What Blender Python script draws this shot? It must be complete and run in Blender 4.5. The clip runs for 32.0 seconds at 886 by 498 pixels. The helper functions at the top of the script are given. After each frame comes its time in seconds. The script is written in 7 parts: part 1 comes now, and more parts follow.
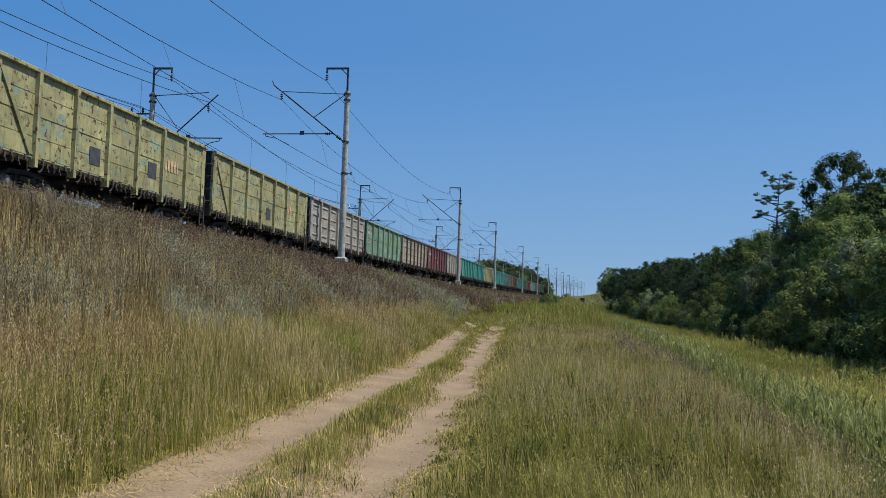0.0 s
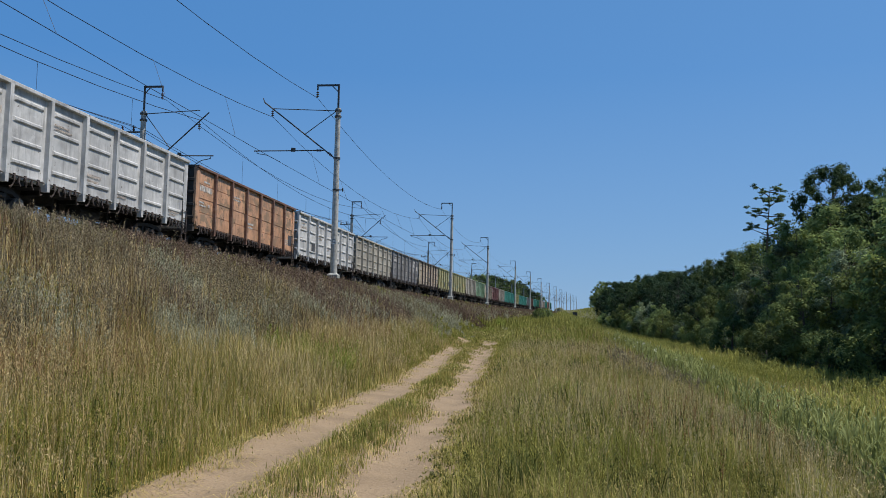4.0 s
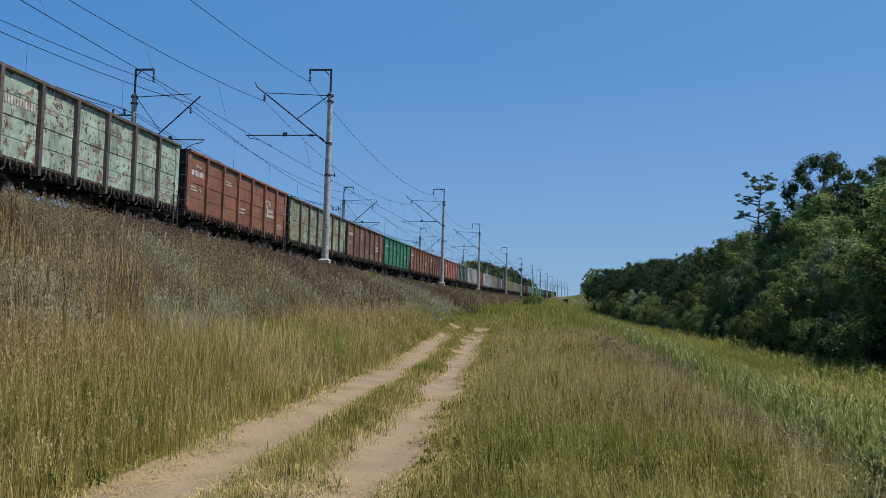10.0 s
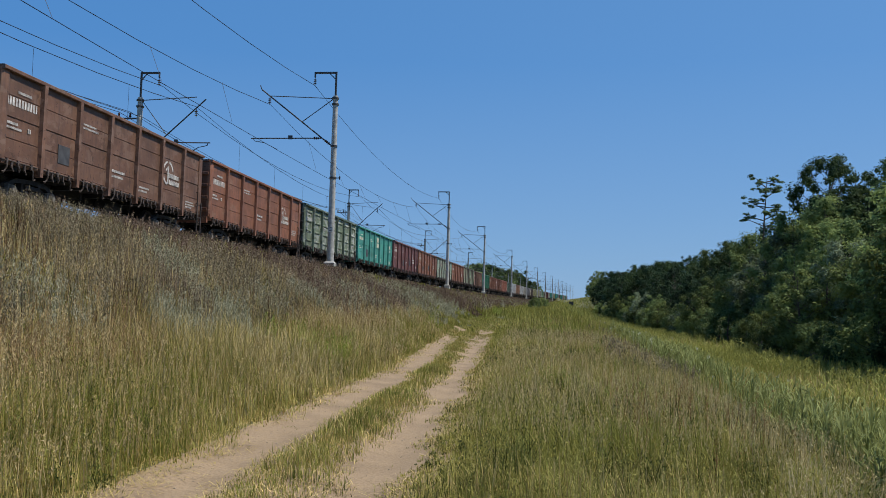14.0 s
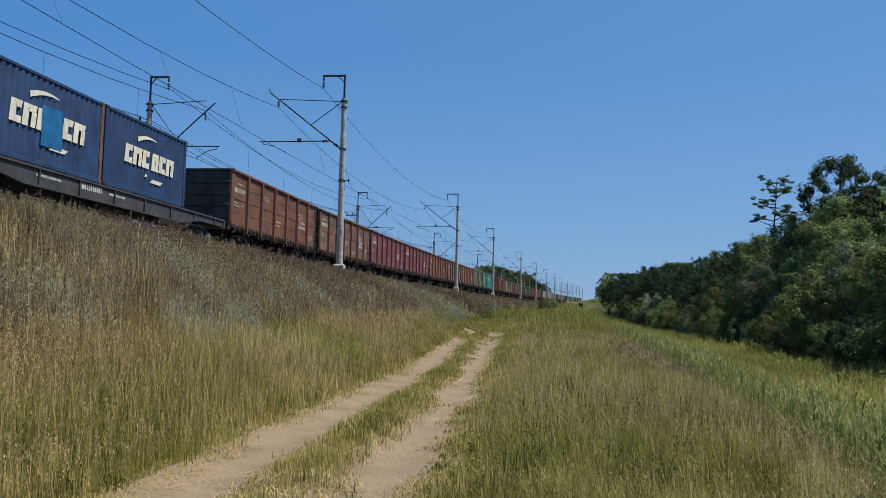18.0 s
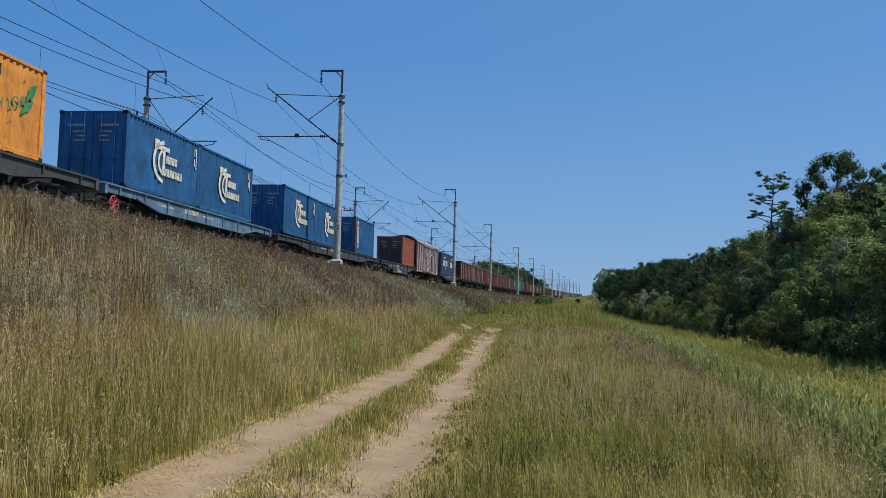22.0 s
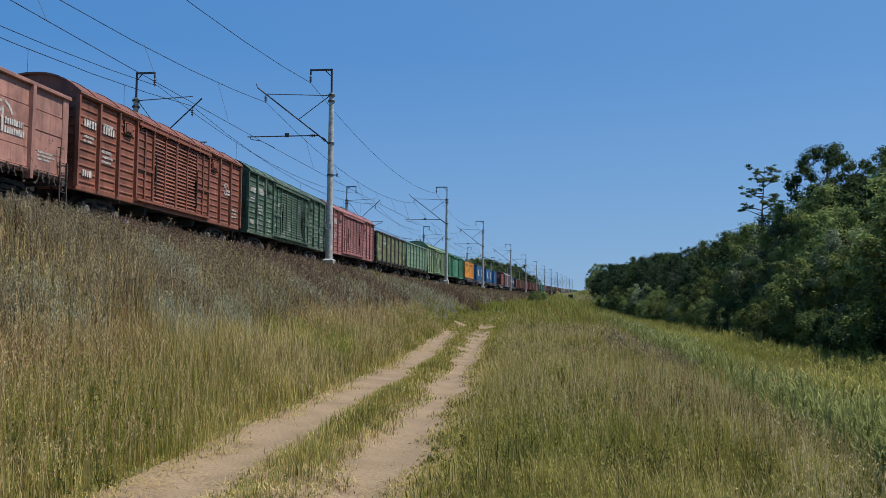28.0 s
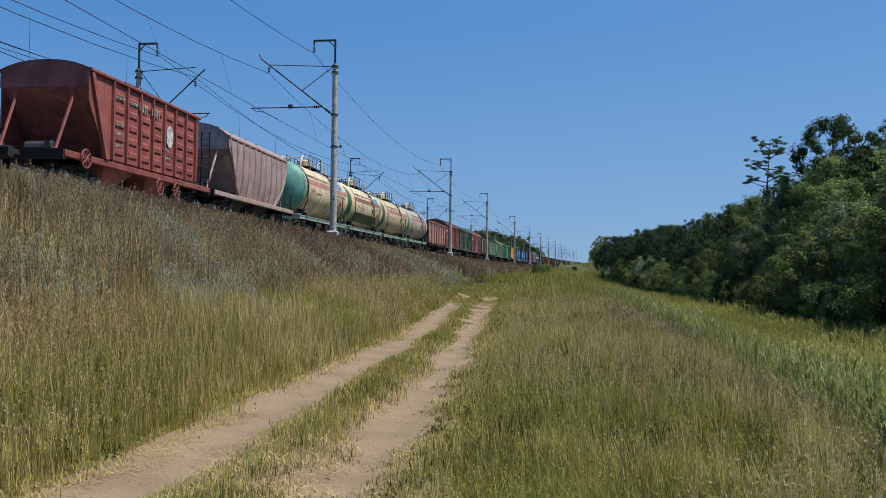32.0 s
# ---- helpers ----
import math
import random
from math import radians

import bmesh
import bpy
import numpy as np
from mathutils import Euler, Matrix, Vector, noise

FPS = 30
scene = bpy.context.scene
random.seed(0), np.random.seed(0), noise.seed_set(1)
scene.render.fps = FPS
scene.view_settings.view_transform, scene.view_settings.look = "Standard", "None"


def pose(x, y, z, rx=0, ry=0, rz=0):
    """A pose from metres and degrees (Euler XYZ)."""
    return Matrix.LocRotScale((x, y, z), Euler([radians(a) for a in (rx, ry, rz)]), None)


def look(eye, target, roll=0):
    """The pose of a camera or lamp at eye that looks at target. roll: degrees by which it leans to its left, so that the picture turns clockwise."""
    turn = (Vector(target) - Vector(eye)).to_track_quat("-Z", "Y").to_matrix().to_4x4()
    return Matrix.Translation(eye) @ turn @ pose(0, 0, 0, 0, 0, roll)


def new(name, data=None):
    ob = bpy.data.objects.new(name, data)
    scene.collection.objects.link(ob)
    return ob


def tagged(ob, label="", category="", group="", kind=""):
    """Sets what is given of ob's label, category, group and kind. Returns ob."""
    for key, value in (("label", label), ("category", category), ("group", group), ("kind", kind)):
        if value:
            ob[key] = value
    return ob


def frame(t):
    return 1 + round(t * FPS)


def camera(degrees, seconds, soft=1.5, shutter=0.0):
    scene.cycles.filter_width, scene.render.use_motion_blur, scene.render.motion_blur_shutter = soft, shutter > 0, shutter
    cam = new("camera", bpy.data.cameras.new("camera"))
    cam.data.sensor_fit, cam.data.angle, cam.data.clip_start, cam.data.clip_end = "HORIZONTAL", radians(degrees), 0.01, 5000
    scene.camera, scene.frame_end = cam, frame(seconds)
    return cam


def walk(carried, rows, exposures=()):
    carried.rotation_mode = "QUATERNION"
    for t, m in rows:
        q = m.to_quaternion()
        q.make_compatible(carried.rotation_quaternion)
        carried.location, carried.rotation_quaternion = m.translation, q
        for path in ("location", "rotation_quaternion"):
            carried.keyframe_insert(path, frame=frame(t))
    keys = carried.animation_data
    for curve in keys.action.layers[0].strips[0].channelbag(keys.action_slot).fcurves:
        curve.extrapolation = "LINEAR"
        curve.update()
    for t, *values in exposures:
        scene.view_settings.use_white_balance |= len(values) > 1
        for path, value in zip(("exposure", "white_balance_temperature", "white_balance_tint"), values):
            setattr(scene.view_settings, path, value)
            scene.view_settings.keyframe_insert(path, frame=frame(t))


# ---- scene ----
EYE = Vector((0.0, 0.0, 1.6))
cam = camera(53.9, 32.0, soft=0.5)

# seconds, yaw from the line's direction, tilt, lean (degrees)
TURNS = [
    (0, -7.43, 3.36, 1.75), (0.5, -7.48, 3.43, 1.85), (1, -7.55, 3.65, 1.97), (1.5, -7.45, 4.02, 1.96), (2, -7.14, 4.40, 1.79), (2.5, -7.08, 4.51, 1.57),
    (3, -7.17, 4.50, 1.33), (3.5, -7.07, 4.44, 1.24), (5.5, -6.67, 4.03, 1.04), (6, -6.77, 3.78, 1.08), (6.5, -6.78, 3.62, 1.17), (7, -6.76, 3.58, 1.19),
    (7.5, -6.75, 3.58, 1.18), (8, -6.74, 3.54, 1.20), (8.5, -6.64, 3.50, 1.25), (9, -6.42, 3.51, 1.33), (9.5, -6.31, 3.51, 1.43), (10, -6.37, 3.48, 1.51),
    (10.5, -6.53, 3.43, 1.51), (11, -6.63, 3.35, 1.46), (11.5, -6.62, 3.32, 1.53), (12, -6.54, 3.38, 1.54), (12.5, -6.60, 3.48, 1.56), (13, -6.66, 3.50,
    1.56), (13.5, -6.71, 3.55, 1.53), (14, -6.71, 3.65, 1.50), (14.5, -6.65, 3.78, 1.55), (16.5, -7.06, 3.67, 1.31), (17, -7.04, 3.64, 1.35), (17.5,
    -7.14, 3.69, 1.32), (18, -7.31, 3.78, 1.29), (18.5, -7.38, 3.80, 1.27), (19, -7.28, 3.73, 1.31), (19.5, -7.20, 3.50, 1.27), (20, -7.23, 3.27, 1.27),
    (20.5, -7.22, 3.11, 1.27), (21, -7.07, 3.03, 1.39), (21.5, -7.04, 3.21, 1.43), (22, -7.13, 3.49, 1.40), (22.5, -7.20, 3.54, 1.12), (23, -7.17, 3.55,
    0.85), (23.5, -6.94, 3.53, 0.73), (24, -6.77, 3.50, 0.76), (24.5, -6.73, 3.49, 0.80), (25, -6.77, 3.34, 0.77), (25.5, -6.80, 3.11, 0.77), (27.5,
    -6.57, 3.39, 0.53), (28, -6.62, 3.34, 0.50), (28.5, -6.64, 3.13, 0.42), (29, -6.66, 2.92, 0.33), (29.5, -6.84, 2.69, 0.26), (30, -6.95, 2.41, 0.31),
    (30.5, -6.83, 2.12, 0.44), (31, -6.72, 1.86, 0.52), (31.5, -6.79, 1.66, 0.56), (32, -6.86, 1.50, 0.59)]


def aim(yaw, tilt, lean):
    y, p = radians(yaw), radians(tilt)
    way = Vector((math.sin(y) * math.cos(p), math.cos(y) * math.cos(p), math.sin(p)))
    return look(EYE, EYE + way * 10, lean)


walk(cam, [(t, aim(a, b, c)) for t, a, b, c in TURNS])

# ---- light ----
SUN_WAY = Vector((0.50, 0.04, 0.86)).normalized()
world = bpy.data.worlds.new("sky")
scene.world = world
world.use_nodes = True
_nt = world.node_tree
_sky = _nt.nodes.new("ShaderNodeTexSky")
_sky.sky_type, _sky.sun_disc = "NISHITA", False
_sky.sun_elevation = math.asin(SUN_WAY.z)
_sky.sun_rotation = math.atan2(SUN_WAY.x, SUN_WAY.y)
_sky.altitude = 1800
_sky.air_density, _sky.dust_density, _sky.ozone_density = 1.0, 0.0, 6.0
_bg = _nt.nodes["Background"]
_hue = _nt.nodes.new("ShaderNodeHueSaturation")
_hue.inputs["Saturation"].default_value = 1.16
_nt.links.new(_sky.outputs[0], _hue.inputs["Color"])
_even = _nt.nodes.new("ShaderNodeMix")      # thin summer haze evens the sky out
_even.data_type = "RGBA"
_even.inputs[0].default_value = 0.68
_nt.links.new(_hue.outputs[0], _even.inputs[6])
# the sky brightens towards the sun's side
_dir = _nt.nodes.new("ShaderNodeTexCoord")
_dot = _nt.nodes.new("ShaderNodeVectorMath")
_dot.operation = "DOT_PRODUCT"
_dot.inputs[1].default_value = Vector((SUN_WAY.x, SUN_WAY.y, 0)).normalized()
_nt.links.new(_dir.outputs["Generated"], _dot.inputs[0])
_side = _nt.nodes.new("ShaderNodeMapRange")
_side.inputs[1].default_value, _side.inputs[2].default_value = -1.0, 1.0
_nt.links.new(_dot.outputs["Value"], _side.inputs[0])
_haze = _nt.nodes.new("ShaderNodeMix")
_haze.data_type = "RGBA"
_haze.inputs[6].default_value, _haze.inputs[7].default_value = (0.50, 2.12, 5.25, 1), (1.45, 3.12, 5.9, 1)
_nt.links.new(_side.outputs[0], _haze.inputs[0])
_nt.links.new(_haze.outputs[2], _even.inputs[7])
_up = _nt.nodes.new("ShaderNodeSeparateXYZ")
_nt.links.new(_dir.outputs["Generated"], _up.inputs[0])
_low = _nt.nodes.new("ShaderNodeMapRange")
_low.inputs[1].default_value, _low.inputs[2].default_value = 0.0, 0.27
_low.inputs[3].default_value, _low.inputs[4].default_value = 0.62, 0.0
_nt.links.new(_up.outputs["Z"], _low.inputs[0])
_veil = _nt.nodes.new("ShaderNodeMix")
_veil.data_type = "RGBA"
_veil.inputs[7].default_value = (2.15, 3.45, 5.25, 1)
_nt.links.new(_low.outputs[0], _veil.inputs[0])
_nt.links.new(_even.outputs[2], _veil.inputs[6])
_nt.links.new(_veil.outputs[2], _bg.inputs[0])
_bg.inputs[1].default_value = 0.117
sun = new("sun", bpy.data.lights.new("sun", "SUN"))
sun.data.energy, sun.data.angle, sun.data.color = 4.9, radians(0.55), (1.0, 0.95, 0.87)
sun.matrix_world = look(SUN_WAY * 200, (0, 0, 0))
scene.view_settings.exposure = 0.0

# ---- materials ----
def shade(name, base, rough=0.8, metal=0.0):
    m = bpy.data.materials.new(name)
    m.use_nodes = True
    b = m.node_tree.nodes["Principled BSDF"]
    b.inputs["Base Color"].default_value = (*base, 1)
    b.inputs["Roughness"].default_value, b.inputs["Metallic"].default_value = rough, metal
    return m, m.node_tree, b


def node(nt, kind, **values):
    n = nt.nodes.new(kind)
    for key, value in values.items():
        n.inputs[key.replace("_", " ")].default_value = value
    return n


def mixed(nt, fac, a, b, blend="MIX"):
    """A colour mix node; each of fac, a, b is a socket or a value."""
    n = nt.nodes.new("ShaderNodeMix")
    n.data_type, n.blend_type = "RGBA", blend
    for sock, v in ((n.inputs[0], fac), (n.inputs[6], a), (n.inputs[7], b)):
        if isinstance(v, bpy.types.NodeSocket):
            nt.links.new(v, sock)
        else:
            sock.default_value = (*v, 1) if isinstance(v, tuple) else v
    return n.outputs[2]


def ramp(nt, sock, lo, hi):
    n = nt.nodes.new("ShaderNodeMapRange")
    n.inputs[1].default_value, n.inputs[2].default_value = lo, hi
    nt.links.new(sock, n.inputs[0])
    return n.outputs[0]


def noise_of(nt, scale, detail=4.0, coords="Object", stretch=(1, 1, 1)):
    c = nt.nodes.new("ShaderNodeTexCoord")
    mp = nt.nodes.new("ShaderNodeMapping")
    mp.inputs["Scale"].default_value = stretch
    nt.links.new(c.outputs[coords], mp.inputs[0])
    n = node(nt, "ShaderNodeTexNoise", Scale=scale, Detail=detail)
    nt.links.new(mp.outputs[0], n.inputs[0])
    return n.outputs[0]


def world_noise(nt, scale, detail=4.0, stretch=(1, 1, 1)):
    g = nt.nodes.new("ShaderNodeNewGeometry")
    mp = nt.nodes.new("ShaderNodeMapping")
    mp.inputs["Scale"].default_value = stretch
    nt.links.new(g.outputs["Position"], mp.inputs[0])
    n = node(nt, "ShaderNodeTexNoise", Scale=scale, Detail=detail)
    nt.links.new(mp.outputs[0], n.inputs[0])
    return n.outputs[0]


def bumped(nt, b, height, strength=0.3, distance=0.02):
    n = node(nt, "ShaderNodeBump", Strength=strength, Distance=distance)
    nt.links.new(height, n.inputs["Height"])
    nt.links.new(n.outputs[0], b.inputs["Normal"])


PAINTS = {}


def paint(name, base, rust=0.5, other=None, patch=0.5, rough=0.6, dirt=0.5, chalk=0.05):
    """Weathered wagon paint: fading, streaks, rust spots; other: a second, older coat that shows in patches."""
    if name in PAINTS:
        return PAINTS[name]
    base = tuple(c * 0.92 for c in base)
    other = other and tuple(c * 0.92 for c in other)
    m, nt, b = shade("paint_" + name, base, rough)
    info = nt.nodes.new("ShaderNodeObjectInfo")
    # each piece takes its own cut of the stains
    c = nt.nodes.new("ShaderNodeTexCoord")
    shift = nt.nodes.new("ShaderNodeVectorMath")
    shift.operation = "MULTIPLY_ADD"
    shift.inputs[1].default_value = (1, 1, 1)
    nt.links.new(c.outputs["Object"], shift.inputs[0])
    own = nt.nodes.new("ShaderNodeVectorMath")
    own.operation = "SCALE"
    own.inputs[0].default_value = (37.0, 53.0, 11.0)
    nt.links.new(info.outputs["Random"], own.inputs["Scale"])
    nt.links.new(own.outputs[0], shift.inputs[2])

    def grain(scale, detail, stretch=(1, 1, 1)):
        mp = nt.nodes.new("ShaderNodeMapping")
        mp.inputs["Scale"].default_value = stretch
        nt.links.new(shift.outputs[0], mp.inputs[0])
        n = node(nt, "ShaderNodeTexNoise", Scale=scale, Detail=detail, Roughness=0.62)
        nt.links.new(mp.outputs[0], n.inputs[0])
        return n.outputs[0]

    col = mixed(nt, ramp(nt, grain(1.3, 6), 0.32, 0.7), tuple(k * 0.62 for k in base), tuple(min(1, k * 1.4 + 0.014) for k in base))
    if other:
        col = mixed(nt, ramp(nt, grain(1.5, 8, (1, 1, 1.5)), 0.62 - 0.2 * patch, 0.65 - 0.2 * patch), col, other)
    # chalky worn spots and scuffs down to the primer
    worn = nt.nodes.new("ShaderNodeMath")
    worn.operation = "MULTIPLY"
    worn.inputs[1].default_value = 0.55
    nt.links.new(ramp(nt, grain(2.6, 9, (1, 1, 1.3)), 0.55, 0.63), worn.inputs[0])
    col = mixed(nt, worn.outputs[0], col, tuple(min(1, k * 1.25 + chalk) for k in base))
    col = mixed(nt, ramp(nt, info.outputs["Random"], 0, 2.2), col, tuple(k * 0.55 for k in base))
    col = mixed(nt, ramp(nt, grain(3.2, 6, (1, 2.4, 0.22)), 0.5, 0.82), col, tuple(k * 0.3 + 0.012 for k in base))
    col = mixed(nt, ramp(nt, grain(6.0, 9), 0.70 - 0.15 * rust, 0.735 - 0.13 * rust), col, (0.075, 0.034, 0.018))
    n = nt.nodes.new("ShaderNodeMath")
    n.operation = "MULTIPLY"
    n.inputs[1].default_value = dirt * 0.42
    nt.links.new(ramp(nt, grain(0.7, 5), 0.38, 0.75), n.inputs[0])
    col = mixed(nt, n.outputs[0], col, (0.12, 0.095, 0.075))
    nt.links.new(col, b.inputs["Base Color"])
    bumped(nt, b, noise_of(nt, 7.0, 5), 0.25, 0.01)
    PAINTS[name] = m
    return m


def simple(name, base, rough=0.8, metal=0.0, vary=0.35, scale=3.0, bump=0.2, coords="Object"):
    m, nt, b = shade(name, base, rough, metal)
    f = world_noise(nt, scale, 6) if coords == "World" else noise_of(nt, scale, 6, coords)
    col = mixed(nt, ramp(nt, f, 0.3, 0.7), tuple(c * (1 - vary) for c in base), tuple(min(1, c * (1 + vary)) for c in base))
    nt.links.new(col, b.inputs["Base Color"])
    if bump:
        bumped(nt, b, f, bump, 0.02)
    return m


CONCRETE = simple("mast_concrete", (0.38, 0.37, 0.34), 0.9, scale=5.0)
STEEL = simple("dark_steel", (0.06, 0.06, 0.06), 0.6, 0.3, scale=6.0)
WIRE = simple("wire_metal", (0.03, 0.03, 0.035), 0.5, 0.5, bump=0)
INSUL = simple("brown_porcelain", (0.05, 0.02, 0.015), 0.25, bump=0)
UNDER = simple("grimy_underframe", (0.013, 0.012, 0.011), 0.85, scale=8.0)
BOGIE = simple("bogie_iron", (0.07, 0.062, 0.055), 0.7, 0.1, vary=0.6, scale=9.0)
FRAME_IRON = simple("side_frame_iron", (0.03, 0.027, 0.025), 0.75, 0.1, vary=0.5, scale=9.0)
# paler than the side frames: sunlight on the axle boxes put into the colour
AXLE_BOX = simple("dusty_axle_box", (0.15, 0.135, 0.115), 0.75, vary=0.6, scale=14.0)
LATCH = simple("rusty_latches", (0.075, 0.055, 0.045), 0.7, 0.1, vary=0.6, scale=11.0)
PATCH = simple("repair_plate_paint", (0.055, 0.055, 0.058), 0.7, vary=0.4, scale=4.0)
# near-black for wagon ends: their shade put into the colour, with some soot
SHADED_SOOT = simple("sooty_end_paint", (0.05, 0.042, 0.036), 0.85, vary=0.5, scale=2.5)
RAIL = simple("rail_steel", (0.14, 0.09, 0.06), 0.5, 0.6, scale=10.0)
BALLAST = simple("ballast_gravel", (0.2, 0.18, 0.16), 0.95, vary=0.6, scale=14.0, bump=0.9, coords="World")
SLEEPER = simple("sleeper_concrete", (0.27, 0.26, 0.24), 0.9)
BARK = simple("tree_bark", (0.09, 0.07, 0.055), 0.95, scale=8.0, bump=0.6)


def ground_paint():
    m, nt, b = shade("meadow_soil", (0.1, 0.1, 0.05), 0.95)
    n1, n2 = world_noise(nt, 0.12, 5), world_noise(nt, 2.5, 6)
    col = mixed(nt, ramp(nt, n1, 0.35, 0.65), (0.092, 0.095, 0.031), (0.14, 0.118, 0.046))
    col = mixed(nt, ramp(nt, n2, 0.4, 0.8), col, (0.07, 0.056, 0.028))
    nt.links.new(col, b.inputs["Base Color"])
    bumped(nt, b, n2, 0.6, 0.1)
    return m


def sand_paint():
    m, nt, b = shade("sandy_track", (0.38, 0.27, 0.18), 0.95)
    n1, n2 = world_noise(nt, 1.3, 6), world_noise(nt, 22.0, 6)
    col = mixed(nt, ramp(nt, n1, 0.35, 0.7), (0.31, 0.215, 0.122), (0.22, 0.150, 0.083))
    col = mixed(nt, ramp(nt, n2, 0.55, 0.8), col, (0.17, 0.114, 0.064))
    nt.links.new(col, b.inputs["Base Color"])
    bumped(nt, b, n2, 0.55, 0.03)
    return m


GROUND, SAND = ground_paint(), sand_paint()

CLOD = simple("dry_clods", (0.26, 0.20, 0.135), 0.95, scale=30.0, bump=0.4)

# ---- kit of shapes ----
class Shape:
    """Collects boxes, tubes and plates into one mesh."""

    def __init__(self):
        self.v, self.f = [], []

    def add(self, verts, faces):
        n = len(self.v)
        self.v += [tuple(p) for p in verts]
        self.f += [tuple(i + n for i in q) for q in faces]
        return self

    def box(self, x0, x1, y0, y1, z0, z1, cut=0.0):
        """A box; cut chamfers its four long edges along the longest side."""
        d = (abs(x1 - x0), abs(y1 - y0), abs(z1 - z0))
        if cut <= 0:
            v = [(x, y, z) for z in (z0, z1) for x, y in ((x0, y0), (x1, y0), (x1, y1), (x0, y1))]
            return self.add(v, [(3, 2, 1, 0), (4, 5, 6, 7), (0, 1, 5, 4), (1, 2, 6, 5), (2, 3, 7, 6), (3, 0, 4, 7)])
        a = d.index(max(d))
        lo, hi = (x0, y0, z0), (x1, y1, z1)
        i, j = [k for k in range(3) if k != a]
        ring = [(lo[i] + cut, lo[j]), (hi[i] - cut, lo[j]), (hi[i], lo[j] + cut), (hi[i], hi[j] - cut), (hi[i] - cut, hi[j]), (lo[i] + cut, hi[j]), (lo[i], hi[j] - cut), (lo[i], lo[j] + cut)]
        return self.prism(ring, "xyz"[a], lo[a], hi[a])

    def prism(self, ring, axis, a, b):
        """Extrudes a ring of pairs along an axis, from a to b."""
        k = "xyz".index(axis)
        n = len(ring)

        def place(p, w):
            q = list(p)
            q.insert(k, w)
            return q
        v = [place(p, a) for p in ring] + [place(p, b) for p in ring]
        f = [(i, (i + 1) % n, n + (i + 1) % n, n + i) for i in range(n)] + [tuple(reversed(range(n))), tuple(range(n, 2 * n))]
        return self.add(v, f)

    def rod(self, p, q, r, sides=6, r2=None):
        p, q = Vector(p), Vector(q)
        t = (q - p).to_track_quat("Z", "Y")
        v = []
        for c, rr in ((p, r), (q, r if r2 is None else r2)):
            for i in range(sides):
                a = 2 * math.pi * i / sides
                v.append(c + t @ Vector((rr * math.cos(a), rr * math.sin(a), 0)))
        f = [(i, (i + 1) % sides, sides + (i + 1) % sides, sides + i) for i in range(sides)]
        return self.add(v, f + [tuple(reversed(range(sides))), tuple(range(sides, 2 * sides))])

    def tube(self, points, r, sides=6):
        for p, q in zip(points, points[1:]):
            self.rod(p, q, r, sides)
        return self

    def lathe(self, profile, sides=24, axis="x", at=(0, 0, 0)):
        """Turns pairs of (place along the axis, radius) round it."""
        v, n = [], len(profile)
        for i in range(sides):
            a = 2 * math.pi * i / sides
            c, s = math.cos(a), math.sin(a)
            for w, r in profile:
                p = {"x": (w, r * c, r * s), "y": (r * s, w, r * c), "z": (r * c, r * s, w)}[axis]
                v.append((p[0] + at[0], p[1] + at[1], p[2] + at[2]))
        f = []
        for i in range(sides):
            j = (i + 1) % sides
            f += [(i * n + k, j * n + k, j * n + k + 1, i * n + k + 1) for k in range(n - 1)]
        return self.add(v, f)

    def mesh(self, name, rounded=False):
        me = bpy.data.meshes.new(name)
        me.from_pydata(self.v, [], self.f)
        bm = bmesh.new()
        bm.from_mesh(me)
        bmesh.ops.recalc_face_normals(bm, faces=bm.faces)
        bm.to_mesh(me)
        bm.free()
        me.materials.append(None)
        if rounded:
            me.shade_smooth()
            me.set_sharp_from_angle(angle=radians(40))
        return me


MESHES = {}


def shared(key, maker, rounded=False):
    if key not in MESHES:
        MESHES[key] = maker().mesh(key, rounded)
    return MESHES[key]


def piece(name, me, material, parent=None, m=None, label=""):
    """One mesh object under its thing or part; its paint hangs on the object, so that alike pieces share a mesh."""
    ob = new(name, me)
    if not me.materials:
        me.materials.append(None)
    ob.material_slots[0].link = "OBJECT"
    ob.material_slots[0].material = material
    ob.parent = parent
    if m is not None:
        ob.matrix_basis = m
    if label:
        ob["label"] = label
    return ob


def thing(name, label, category, group=""):
    return tagged(new(name), label, category, group)


MIRROR = Matrix.Rotation(math.pi, 4, "Z")
SIDES = (Matrix.Identity(4), MIRROR)

# ---- the lie of the land ----
BEND = 1.02e-4          # the line curves gently to the east
STRAIGHT = 330.0        # from here on it runs straight
NEAR, FAR = -15.46, -19.56   # the two tracks' centre lines at y = 0
RAIL_Z = 3.7


def bend(y):
    """How far the line has drawn aside at y: an even curve that runs out into a straight; takes numbers or arrays."""
    return np.where(np.asarray(y) < STRAIGHT, BEND * np.multiply(y, np.abs(y)), BEND * STRAIGHT * (2 * np.asarray(y, float) - STRAIGHT)).item() if np.ndim(y) == 0 else np.where(y < STRAIGHT, BEND * y * np.abs(y), BEND * STRAIGHT * (2 * y - STRAIGHT))


def heading(y):
    return -2 * BEND * min(abs(y), STRAIGHT)


def rise(y):
    return 7e-6 * min(y, 800.0) ** 2 if y > 0 else 0.0


def grade(y):
    """How far the rails stand over their mean level: the line falls gently away from the camera's end."""
    return float(np.interp(y, [-40, 0, 20, 32, 42, 50, 75, 130], [0.50, 0.36, 0.20, 0.09, 0.0, -0.10, -0.12, 0.0]))


def smooth(a, b, v):
    v = np.clip((np.asarray(v, float) - a) / (b - a), 0.0, 1.0)
    return v * v * (3 - 2 * v)


